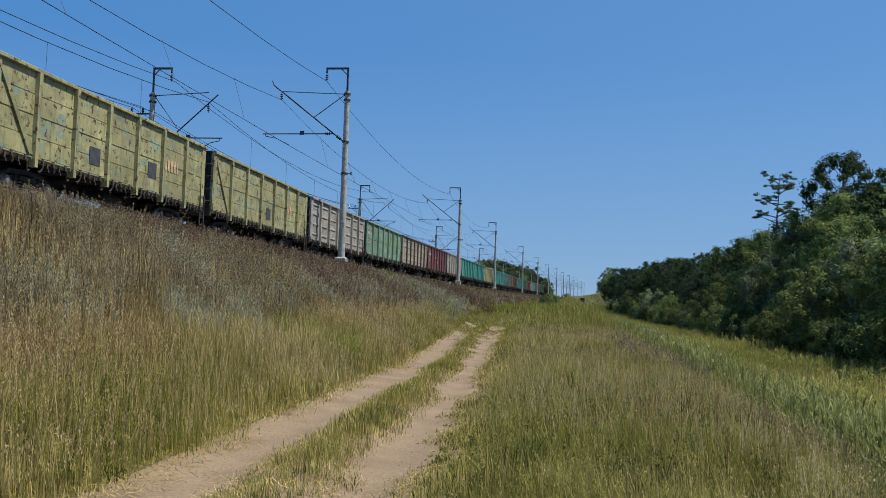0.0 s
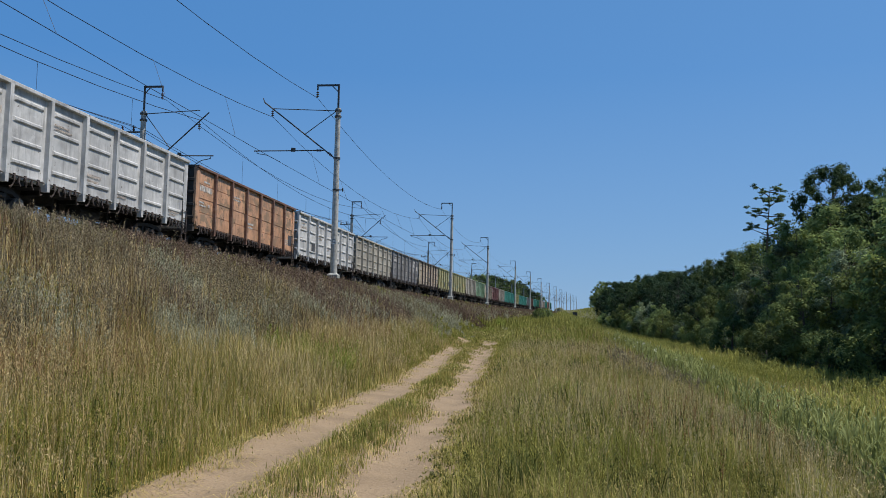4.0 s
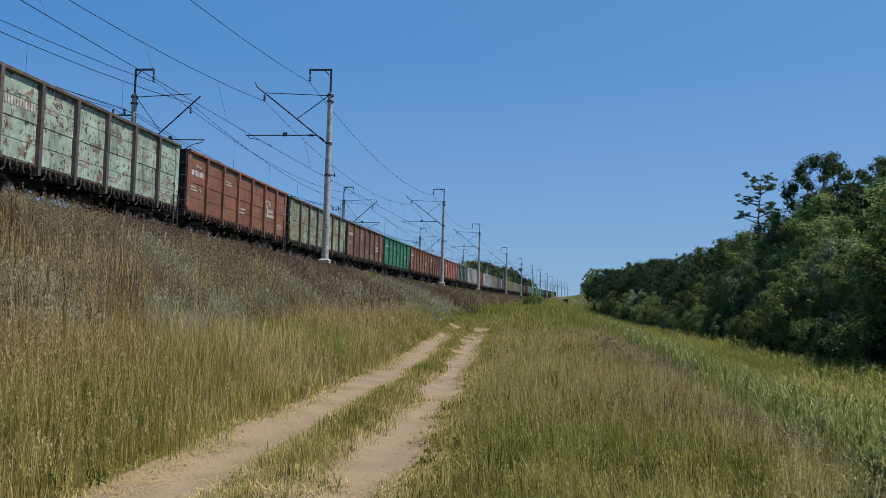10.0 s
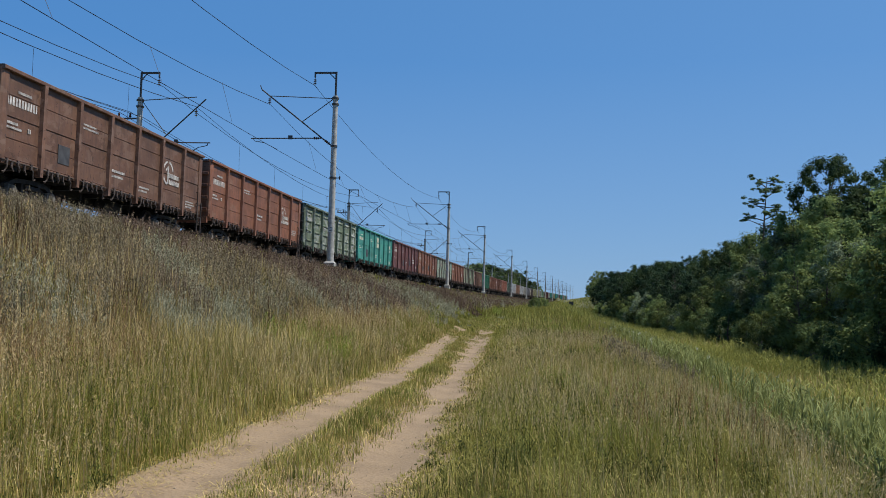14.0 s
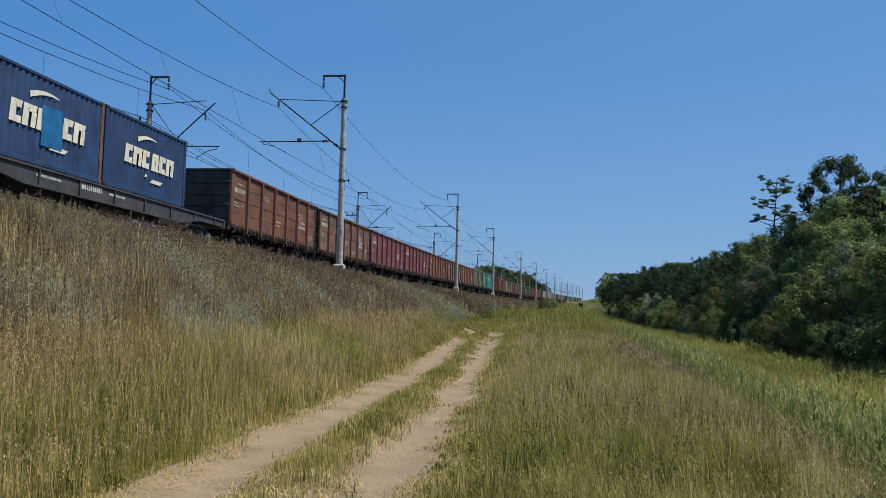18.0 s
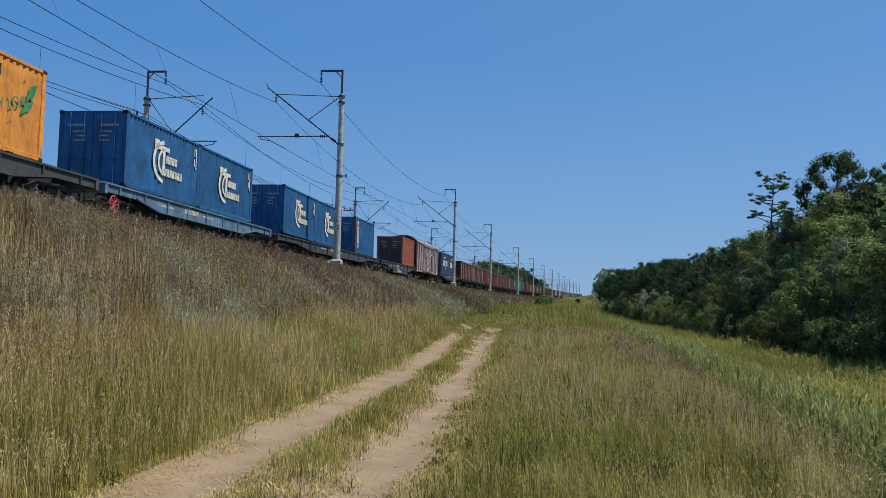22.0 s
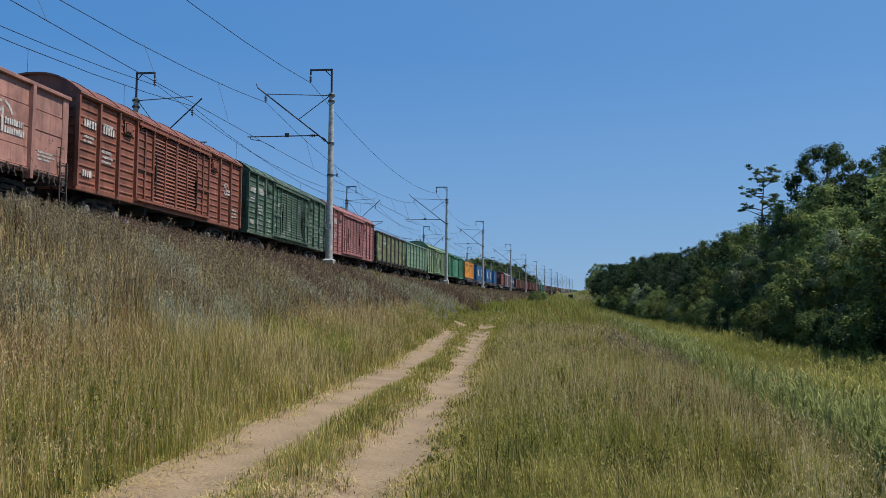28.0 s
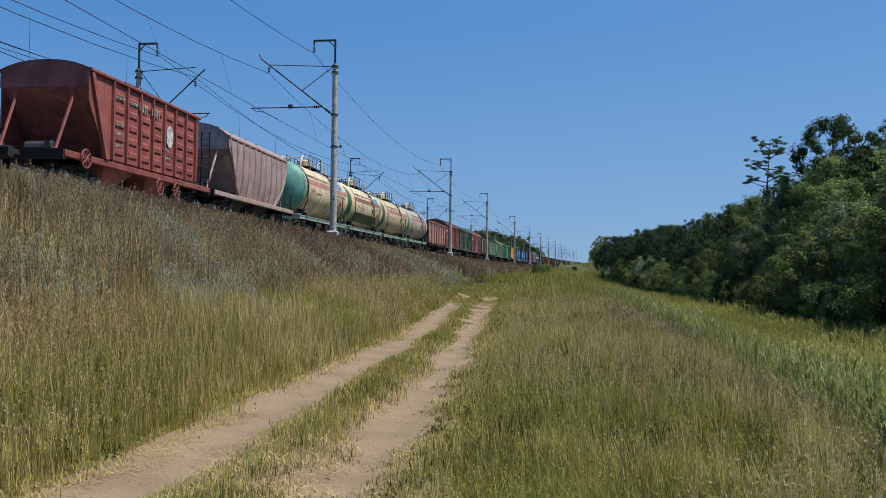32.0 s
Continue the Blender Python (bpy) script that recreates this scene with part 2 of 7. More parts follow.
def rut_x(y):
    """The sandy track's middle: straight ahead, then drawing off towards the embankment."""
    return np.interp(y, [0, 7, 15, 20, 36, 52, 73, 100, 150, 220], [-2.2, -2.25, -2.42, -2.55, -3.3, -3.9, -4.1, -4.3, -3.9, -1.5])


def rut_gap(y):
    return np.interp(y, [0, 7, 15, 20, 36, 60, 120], [0.75, 0.75, 0.73, 0.64, 0.66, 0.75, 0.75])


PROFILE = [(-400, 2.5), (-60, 1.2), (-32, 0.8), (-26, 3.0), (-24.6, 3.3), (-11.6, 3.3), (-10.6, 2.95), (-6.2, 0.55), (-4.9, 0.2), (-4.2, 0.0),
           (1.3, 0.0), (2.3, -0.05), (3.5, -0.45), (5.0, -0.85), (7.0, -1.15), (10.0, -1.35), (16, -1.6), (24, -0.6), (60, 3.5), (140, 9.0), (400, 16.0)]
PX, PZ = [p[0] for p in PROFILE], [p[1] for p in PROFILE]


def ripple(x, y):
    """A small uneven relief, the same at every build."""
    return (np.sin(1.7 * x + 0.9 * y) + np.sin(2.3 * y - 1.1 * x + 1.0) + np.sin(0.63 * x + 0.41 * y + 2.0) + 0.6 * np.sin(4.1 * x - 3.3 * y) + 0.6 * np.sin(3.7 * y + 5.2 * x + 0.5)) / 4.2


def land(x, y):
    """Height of the ground; takes numbers or arrays."""
    x, y = np.asarray(x, float), np.asarray(y, float)
    u = x - bend(np.maximum(y, 0)) * smooth(30, 200, y)
    w = smooth(5, 9, x)
    z = np.interp(u * (1 - w) + x * w, PX, PZ)
    climb = np.interp(y, [0, 25, 45, 80, 150, 300, 500, 700], [0, 0, 0.25, 0.8, 1.5, 3.0, 7.5, 9.5])
    low = np.clip(1 - z / 3.3, 0, 1) * (u > -25)
    z = z + climb * np.where(w > 0, low * (1 - w) + w * smooth(90, 420, y), low) + 7e-6 * np.clip(y, 0, 800) ** 2 * (1 - w) * (1 - low)
    z = z + 0.06 * ripple(x, y) * smooth(1.6, 3.2, np.abs(x - rut_x(y)))
    d = np.abs(np.abs(x - rut_x(y)) - rut_gap(y))
    return z - 0.07 * np.maximum(0.0, 1 - d / 0.55)


def link(name, verts, faces, material, smooth_faces=False, parent=None):
    me = bpy.data.meshes.new(name)
    me.from_pydata(verts, [], faces)
    me.materials.append(material)
    if smooth_faces:
        me.shade_smooth()
    ob = new(name, me)
    ob.parent = parent
    return ob


def steps(*runs):
    """Growing positions: each run is (start, stop, step)."""
    out = []
    for a, b, s in runs:
        n = max(1, round((b - a) / s))
        out += [a + (b - a) * i / n for i in range(n)]
    return out + [runs[-1][1]]


def sheet(name, xs, ys, material, height):
    gx, gy = np.meshgrid(xs, ys)
    verts = np.stack([gx, gy, height(gx, gy)], -1).reshape(-1, 3).tolist()
    n = len(xs)
    faces = [(j * n + i, j * n + i + 1, (j + 1) * n + i + 1, (j + 1) * n + i) for j in range(len(ys) - 1) for i in range(n - 1)]
    return link(name, verts, faces, material, True)


ground = sheet("ground", steps((-1500, -400, 275), (-400, -60, 40), (-60, -26, 4), (-26, -12, 1.0), (-12, -6, 0.5), (-6, 1, 0.15), (1, 5, 0.25), (5, 12, 0.5), (12, 60, 3), (60, 400, 34), (400, 1500, 220)),
               steps((-900, -300, 100), (-300, -20, 20), (-20, 0, 2), (0, 30, 0.35), (30, 64, 0.5), (64, 100, 2), (100, 300, 5), (300, 800, 20), (800, 2600, 200)), GROUND, land)
tagged(ground, "rough meadow soil under dry summer grass", "ground", kind="structure")


def dirt_track():
    """The field track: a bare sandy sheet a little over the soil, on which grass grows but for the two ruts."""
    ys = steps((-16, 2, 0.6), (2, 30, 0.2), (30, 48, 0.5))
    verts, faces = [], []
    rnd = random.Random(4)
    n = 27
    for y in ys:
        mid, half = float(rut_x(y)), float(rut_gap(y)) + float(np.interp(y, [0, 20, 60], [0.75, 0.65, 0.4]))
        for i in range(n):
            k = -1 + 2 * i / (n - 1)
            x = mid + k * half
            verts.append((x, y, float(land(x, y)) + (float(np.interp(y, [0, 22, 32], [0.014, 0.016, 0.03])) + rnd.uniform(-0.006, 0.008) if abs(k) < 1 else -0.03)))
    for j in range(len(ys) - 1):
        faces += [(j * n + i, j * n + i + 1, (j + 1) * n + i + 1, (j + 1) * n + i) for i in range(n - 1)]
    return tagged(link("dirt_track", verts, faces, SAND, True), "sandy field track with two bare wheel ruts", "dirt track", kind="structure")


dirt_track()

# ---- the railway ----
def along_line(u, ys, section, name, material, z0=0.0):
    """Sweeps a cross-section (pairs of offset, height) along the line at the offset u."""
    n = len(section)
    verts = [(u + s + bend(y), y, z0 + h + rise(y) + grade(y)) for y in ys for s, h in section]
    faces = [(j * n + i, j * n + (i + 1) % n, (j + 1) * n + (i + 1) % n, (j + 1) * n + i) for j in range(len(ys) - 1) for i in range(n)]
    return link(name, verts, faces, material)


LINE_YS = steps((-760, -120, 40), (-120, 0, 20), (0, 120, 6), (120, 700, 20), (700, 900, 50))
for _u, _word in ((NEAR, "near"), (FAR, "far")):
    bed = along_line(_u, LINE_YS, [(-2.0, -0.45), (-1.45, -0.2), (1.45, -0.2), (2.0, -0.45)], "ballast_bed", BALLAST, RAIL_Z)
    tagged(bed, "grey crushed-stone ballast bed under the rails", "track bed", kind="structure")
    for _s in (-0.79, 0.79):
        r = along_line(_u + _s, LINE_YS, [(-0.07, -0.18), (0.07, -0.18), (0.02, -0.15), (0.02, -0.05), (0.036, -0.04), (0.036, 0.0), (-0.036, 0.0), (-0.036, -0.04), (-0.02, -0.05), (-0.02, -0.15)], "rail", RAIL, RAIL_Z)
        tagged(r, "worn steel railway rail on concrete sleepers", "rail", kind="structure")


# ---- overhead line ----
NEAR_MASTS = [-58.0, -6.0, 48.9, 102.2, 147.8, 211.0, 264.0, 312.5, 357.0, 405.0, 455.0, 506.0, 560.0, 615.0, 670.0]
FAR_MASTS = [-56.0, -7.0, 45.0, 93.5, 146.0, 206.0, 259.0, 308.0, 353.0, 401.0, 452.0, 503.0, 557.0, 612.0, 667.0]
NEAR_X, FAR_X = -12.51, -22.45
HEAD = Matrix.Diagonal((-1, 1, 1, 1))


def insulator_shape():
    s = Shape().rod((0, 0, 0), (0, 0, -0.5), 0.02, 5)
    for i in range(3):
        s.lathe([(-0.12 - 0.11 * i, 0.02), (-0.15 - 0.11 * i, 0.085), (-0.18 - 0.11 * i, 0.09), (-0.19 - 0.11 * i, 0.02)], 10, "z")
    return s


def pole_shape():
    return Shape().lathe([(-0.1, 0.21), (5.2, 0.175), (10.1, 0.14), (10.12, 0.01)], 16, "z")


def lying(p, q):
    p, q = Vector(p), Vector(q)
    return Matrix.Translation(p) @ (p - q).to_track_quat("Z", "Y").to_matrix().to_4x4()


def mast(near, y):
    """A concrete mast; its arms reach over the track on its left. Heights are over the mast's foot."""
    ob = thing("catenary_mast", "grey concrete mast with steel arms for overhead wires", "catenary mast", "masts along the line")
    piece("footing", shared("m_foot", lambda: Shape().prism([(-0.3, -0.3), (0.3, -0.3), (0.3, 0.3), (-0.3, 0.3)], "z", -0.6, 0.38).add([(-0.3, -0.3, 0.38), (0.3, -0.3, 0.38), (0.3, 0.3, 0.38), (-0.3, 0.3, 0.38), (-0.22, -0.22, 0.46), (0.22, -0.22, 0.46), (0.22, 0.22, 0.46), (-0.22, 0.22, 0.46)], [(4, 5, 6, 7), (0, 1, 5, 4), (1, 2, 6, 5), (2, 3, 7, 6), (3, 0, 4, 7)])), CONCRETE, ob)
    pole = piece("pole", shared("m_pole", pole_shape, True), CONCRETE, ob)
    for z in (5.3, 7.15, 9.6, 9.95):
        piece("clamp", shared("m_clamp", lambda: Shape().lathe([(-0.05, 0.15), (-0.05, 0.205), (0.05, 0.205), (0.05, 0.15)], 14, "z")), STEEL, pole, pose(0, 0, z))
    flip = Matrix.Identity(4) if near else HEAD @ Matrix.Diagonal((0.82, 1, 1, 1))
    piece("top_bracket", shared("m_brk", lambda: Shape().box(-0.05, 0.05, -0.05, 0.05, 10.0, 11.5).box(-1.3, 0.05, -0.05, 0.05, 11.42, 11.52).box(-1.3, -1.22, -0.04, 0.04, 11.2, 11.45).rod((-0.05, 0, 11.1), (-0.4, 0, 11.44), 0.03)), STEEL, ob, flip)
    piece("insulator", shared("m_ins", insulator_shape), INSUL, ob, flip @ Matrix.Translation((-1.26, 0, 11.22)))
    if near:
        piece("cantilever", shared("m_cant", lambda: Shape().rod((-0.18, 0, 7.2), (-4.45, 0, 10.5), 0.04, 8).rod((-4.45, 0, 10.5), (-4.55, 0, 10.75), 0.028)), STEEL, ob, flip)
    else:
        piece("cantilever", shared("m_cant_far", lambda: Shape().rod((-0.18, 0, 6.7), (-4.6, 0, 10.0), 0.04, 8)), STEEL, ob, flip)
    piece("tie_rod", shared("m_tie", lambda: Shape().rod((-0.15, 0, 9.95), (-3.95, 0, 10.12), 0.025, 6)), STEEL, ob, flip)
    piece("strut", shared("m_strut" if near else "m_strut_far", lambda: Shape().rod((-0.15, 0, 9.9), (-1.95, 0, 8.58 if near else 8.02), 0.025, 6)), STEEL, ob, flip)
    piece("arm_insulator", shared("m_ins", insulator_shape), INSUL, ob, flip @ lying((-0.2, 0, 7.22), (-0.6, 0, 7.53)))
    piece("messenger_insulator", shared("m_ins", insulator_shape), INSUL, ob, flip @ Matrix.Translation((-3.95, 0, 10.1 if near else 9.5)))
    piece("registration_pipe", shared("m_reg", lambda: Shape().rod((-0.75, 0, 7.62), (-5.0, 0, 7.6), 0.035, 6).box(-2.75, -2.5, -0.03, 0.03, 7.55, 7.78)), STEEL, ob, flip)
    piece("pipe_insulator", shared("m_ins", insulator_shape), INSUL, ob, flip @ lying((-0.8, 0, 7.62), (-1.3, 0, 7.62)))
    piece("registration_arm", shared("m_rarm", lambda: Shape().tube([(-4.85, 0, 7.6), (-4.8, 0, 7.45), (-4.2, 0, 7.35), (-3.4, 0, 6.95)], 0.022)), STEEL, ob, flip)
    if near:
        plate = piece("number_plate", shared("m_plate", lambda: Shape().box(-0.14, 0.14, -0.21, -0.2, 2.15, 2.45)), WHITE_INK_PLATE, ob, None, "small pale letter plate")
        cu = bpy.data.curves.new("letter", "FONT")
        cu.body, cu.size, cu.align_x, cu.align_y = "C", 0.3, "CENTER", "CENTER"
        cu.materials.append(STEEL)
        t = new("letter", cu)
        t.parent = plate
        t.matrix_basis = Matrix.Translation((0, -0.216, 2.3)) @ Matrix.Rotation(math.pi / 2, 4, "X")
        piece("side_bracket", shared("m_sideb", lambda: Shape().rod((0.1, 0, 5.3), (0.42, 0, 5.3), 0.03).rod((0.4, 0, 5.2), (0.4, 0, 5.4), 0.04)), STEEL, ob)
    else:
        piece("field_arm", shared("m_field", lambda: Shape().box(-1.3, 0.05, -0.04, 0.04, 8.9, 8.98).rod((-0.1, 0, 8.3), (-0.9, 0, 8.92), 0.025)), STEEL, ob)
        for x in (-0.55, -1.2):
            piece("pin_insulator", shared("m_pin", lambda: Shape().lathe([(0, 0.03), (0.1, 0.08), (0.16, 0.04), (0.22, 0.07), (0.3, 0.02)], 10, "z")), INSUL, ob, pose(x, 0, 8.98))
    x = (NEAR_X if near else FAR_X) + bend(y)
    ob.matrix_basis = Matrix.Translation((x, y, (3.42 if near else 2.4) + rise(y))) @ Matrix.Rotation(heading(y), 4, "Z")
    return ob


WHITE_INK_PLATE = simple("enamel_plate", (0.5, 0.5, 0.47), 0.5, bump=0)
for _y in NEAR_MASTS[1:]:
    mast(True, _y)
for _y in FAR_MASTS[1:]:
    mast(False, _y)


def wire(name, label, masts, x, z, sag, r=0.011, swing=0.0):
    s = Shape()
    z -= 0.0 if masts is NEAR_MASTS else 1.02
    pts = []
    for i, (a, b) in enumerate(zip(masts, masts[1:])):
        for k in range(10):
            t = k / 10
            y = a + (b - a) * t
            side = swing * ((1 - 2 * t) if i % 2 else (2 * t - 1))
            pts.append((x + side + bend(y), y, z + 3.42 + rise(y) - sag * 4 * t * (1 - t)))
    s.tube(pts, r, 4)
    return tagged(piece(name, s.mesh(name), WIRE), label, "overhead wire", "overhead wires")


for _near, _m, _x, _k in ((True, NEAR_MASTS, NEAR_X, -1), (False, FAR_MASTS, FAR_X, 1)):
    wire("contact_wire", "thin dark contact wire over the track", _m, _x + _k * 3.1, 6.9, 0.05, 0.015, 0.25)
    wire("messenger_wire", "sagging dark messenger cable over the track", _m, _x + _k * (3.9 if _near else 3.2), 9.6, 1.45, 0.016)
    wire("feeder_wire", "dark feeder cable hung from the mast tops", _m, _x + _k * 1.26, 10.72, 1.3, 0.017)
    # droppers between messenger and contact wire
    for _a, _b in zip(_m[:9], _m[1:9]):
        for _i in range(1, 7):
            _t = _i / 7
            _y = _a + (_b - _a) * _t
            _zm = 9.6 - 1.45 * 4 * _t * (1 - _t) - (0 if _near else 1.02)
            _s = Shape().rod((_x + _k * (3.75 if _near else 3.15) + bend(_y), _y, 3.42 + rise(_y) + _zm), (_x + _k * 3.15 + bend(_y), _y, 3.42 + rise(_y) + 6.88 - (0 if _near else 1.02)), 0.008, 4)
            tagged(piece("dropper_wire", _s.mesh("dropper_wire"), WIRE), "thin dropper wire below the messenger cable", "overhead wire", "dropper wires")
for _dx in (-0.55, -1.2):
    wire("field_wire", "dark supply wire on the far masts' field side", FAR_MASTS, FAR_X + _dx, 9.3, 1.0, 0.015)
wire("return_wire", "dark supply wire on the far masts", FAR_MASTS, FAR_X + 0.2, 9.0, 0.9, 0.015)

# sleepers of the near track, from the camera's stretch onwards
_sl = Shape().prism([(-0.14, -0.2), (0.14, -0.2), (0.1, 0.0), (-0.1, 0.0)], "x", -1.35, 1.35).mesh("sleeper")
for _i in range(70):
    _y = 14.0 + 0.9 * _i
    _o = piece("sleeper", _sl, SLEEPER, None, Matrix.Translation((NEAR + bend(_y), _y, RAIL_Z - 0.18 + rise(_y) + grade(_y))))
    tagged(_o, "weathered concrete sleeper under the rails", "sleeper", "sleepers of the near track")

# ---- wagon parts ----
def wheelset_shape():
    s = Shape().rod((-1.05, 0, 0), (1.05, 0, 0), 0.08, 10)
    for k in (-1, 1):
        s.lathe([(k * 0.70, 0.09), (k * 0.70, 0.50), (k * 0.73, 0.505), (k * 0.74, 0.475), (k * 0.84, 0.465), (k * 0.84, 0.40), (k * 0.80, 0.38), (k * 0.78, 0.14), (k * 0.86, 0.12), (k * 0.86, 0.09)], 26)
    return s


def side_frame_shape():
    """A cast side frame: an arched top bar, a dropped bottom bar, and columns round the spring opening."""
    s = Shape()
    for k in (-1, 1):
        s.prism([(k * 1.20, 0.62), (k * 0.72, 0.84), (0, 0.88), (0, 0.76), (k * 0.66, 0.73), (k * 1.20, 0.52)][::k], "x", 0.96, 1.10)
        s.prism([(k * 0.80, 0.56), (k * 0.70, 0.60), (k * 0.36, 0.26), (0, 0.24), (0, 0.13), (k * 0.44, 0.14)][::k], "x", 0.97, 1.10)
        s.box(0.96, 1.09, k * 0.40 - 0.05, k * 0.40 + 0.05, 0.2, 0.78)
    return s.box(1.07, 1.16, -0.34, 0.34, 0.58, 0.70, 0.02)


def axle_box_shape():
    """An axle box with its cover."""
    s = Shape().prism([(-0.2, 0.34), (0.2, 0.34), (0.2, 0.52), (0.12, 0.64), (-0.12, 0.64), (-0.2, 0.52)], "x", 0.94, 1.13)
    return s.rod((1.12, 0, 0.475), (1.20, 0, 0.475), 0.145, 12).rod((1.19, 0, 0.475), (1.225, 0, 0.475), 0.085, 8)


def spring_shape():
    s = Shape()
    for y in (-0.22, 0.0, 0.22):
        for i in range(4):
            s.rod((1.03, y, 0.25 + 0.085 * i), (1.03, y, 0.29 + 0.085 * i), 0.10, 8)
    return s


def bolster_shape():
    s = Shape().box(-1.0, 1.0, -0.2, 0.2, 0.50, 0.78, 0.05).rod((0, 0, 0.75), (0, 0, 1.0), 0.25, 12)
    for y in (-0.5, 0.5):
        s.box(-0.85, 0.85, y - 0.04, y + 0.04, 0.42, 0.5)
    return s


def bogie(parent, y):
    b = piece("bogie", shared("bolster", bolster_shape), UNDER, parent, pose(0, y, 0))
    for m in SIDES:
        piece("side_frame", shared("side_frame", side_frame_shape), FRAME_IRON, b, m)
        piece("spring_nest", shared("spring_nest", spring_shape, True), BOGIE, b, m)
        for k in (-0.925, 0.925):
            piece("axle_box", shared("axle_box", axle_box_shape), AXLE_BOX, b, m @ Matrix.Translation((0, k, 0)))
    for k in (-0.925, 0.925):
        piece("wheelset", shared("wheelset", wheelset_shape, True), TREAD_DARK, b, pose(0, k, 0.475))
    return b


TREAD_DARK = simple("wheel_iron", (0.035, 0.03, 0.026), 0.55, 0.4, scale=6.0)


def coupler_shape():
    return Shape().box(-0.1, 0.1, -0.55, 0.05, 0.98, 1.16, 0.03).box(-0.2, 0.17, 0.0, 0.28, 0.88, 1.2, 0.05).box(0.05, 0.2, 0.2, 0.4, 0.92, 1.16, 0.04).tube([(0.45, -0.5, 0.9), (0.45, 0.05, 0.55), (0.3, 0.3, 0.5)], 0.035)


def ladder_shape(h0, h1, steps_n, w=0.36):
    s = Shape()
    for k in (-w / 2, w / 2):
        s.box(-0.02, 0.02, k - 0.02, k + 0.02, h0, h1)
    for i in range(steps_n):
        z = h0 + 0.04 + (h1 - h0 - 0.08) * i / (steps_n - 1)
        s.rod((0, -w / 2, z), (0, w / 2, z), 0.014, 5)
    return s


def running_gear(car, half, base):
    for k in (-1, 1):
        bogie(car, k * base)
        piece("coupler", shared("coupler", coupler_shape, False), UNDER, car, Matrix.Translation((0, k * (half - 0.33), 0)) @ (SIDES[0] if k > 0 else MIRROR))


def brake_shape(span):
    s = Shape().rod((-0.55, -1.2, 0.8), (-0.55, -0.35, 0.8), 0.22, 14).rod((0.6, 0.3, 0.78), (0.6, 1.5, 0.78), 0.2, 14)
    s.box(-0.25, 0.3, -0.1, 0.5, 0.66, 1.0, 0.04).tube([(0.2, -span, 0.95), (0.2, span, 0.95)], 0.025).tube([(-0.3, -span + 0.6, 0.72), (-0.1, 0, 0.72), (-0.3, span - 0.6, 0.72)], 0.03)
    s.tube([(1.0, -1.6, 1.05), (1.0, -1.6, 0.55), (1.0, 1.6, 0.55), (1.0, 1.6, 1.05)], 0.02)
    return s


# ---- markings: stencilled lines, drawn as bars, and plain emblems ----
def bars_shape(rows):
    """rows of (y0, y1, z0, z1) on the side wall, each broken into strokes as wide as letters."""
    s = Shape()
    rnd = random.Random(len(rows) * 7 + int(rows[0][2] * 100))
    for y0, y1, z0, z1 in rows:
        w = (z1 - z0) * 0.5
        y = y0
        while y < y1 - w * 0.3:
            e = min(y1, y + w * rnd.uniform(0.65, 1.0))
            s.box(0, 0.006, y, e, z0, z1)
            y = e + w * 0.42
    return s


def ring_logo_shape():
    """A broken ring round an upright stroke, with two lines of bars beside its foot."""
    s = Shape()

    def arc(a0, a1, r0, r1):
        n = 14
        v = []
        for i in range(n + 1):
            a = radians(a0 + (a1 - a0) * i / n)
            for r in (r0, r1):
                v.append((0.006, r * math.cos(a), r * math.sin(a)))
        s.add(v, [(2 * i, 2 * i + 1, 2 * i + 3, 2 * i + 2) for i in range(n)])
    arc(100, 260, 0.37, 0.45)
    arc(15, 82, 0.37, 0.45)
    s.box(0, 0.006, -0.05, 0.04, -0.40, 0.26)
    s.add([(0.006, -0.05, 0.26), (0.006, -0.2, 0.12), (0.006, -0.2, 0.04), (0.006, -0.05, 0.14)], [(0, 1, 2, 3)])
    for z, y1 in ((-0.16, 0.92), (-0.4, 0.98)):
        y = 0.1
        i = 0
        while y < y1:
            e = min(y1, y + (0.07, 0.085, 0.06, 0.08)[i % 4])
            s.box(0, 0.006, y, e, z, z + (0.17, 0.15)[i % 2])
            y, i = e + 0.025, i + 1
    return s


WHITE_INK = simple("white_stencil_paint", (0.50, 0.47, 0.43), 0.75, vary=0.5, scale=6.0, bump=0)
FADED_INK = simple("faded_stencil_paint", (0.42, 0.36, 0.31), 0.85, vary=0.5, scale=5.0, bump=0)
FADED_ORANGE = simple("faded_orange_stencil", (0.52, 0.36, 0.20), 0.8, vary=0.4, scale=5.0, bump=0)
WHEEL_RED = simple("hand_wheel_red", (0.40, 0.05, 0.04), 0.6, bump=0)
BLACK_INK = simple("black_stencil_paint", (0.03, 0.03, 0.03), 0.8, bump=0)


def marks(car, key, rows, x, ink=WHITE_INK, z=0.0, y=0.0):
    """Marks on both sides of a wagon."""
    for m in SIDES:
        piece("stencilled_marking", shared("marks_" + key, lambda: bars_shape(rows)), ink, car, m @ Matrix.Translation((x, y, z)))


def emblem(car, y, z, x, ink=WHITE_INK, size=1.0):
    for m in SIDES:
        piece("emblem", shared("ring_logo", ring_logo_shape), ink, car, m @ Matrix.Translation((x, y, z)) @ Matrix.Scale(size, 4))


# ---- open wagons ----
G_LEN, G_TOP, G_LOW = 13.06, 3.58, 1.20
BAY = G_LEN / 7


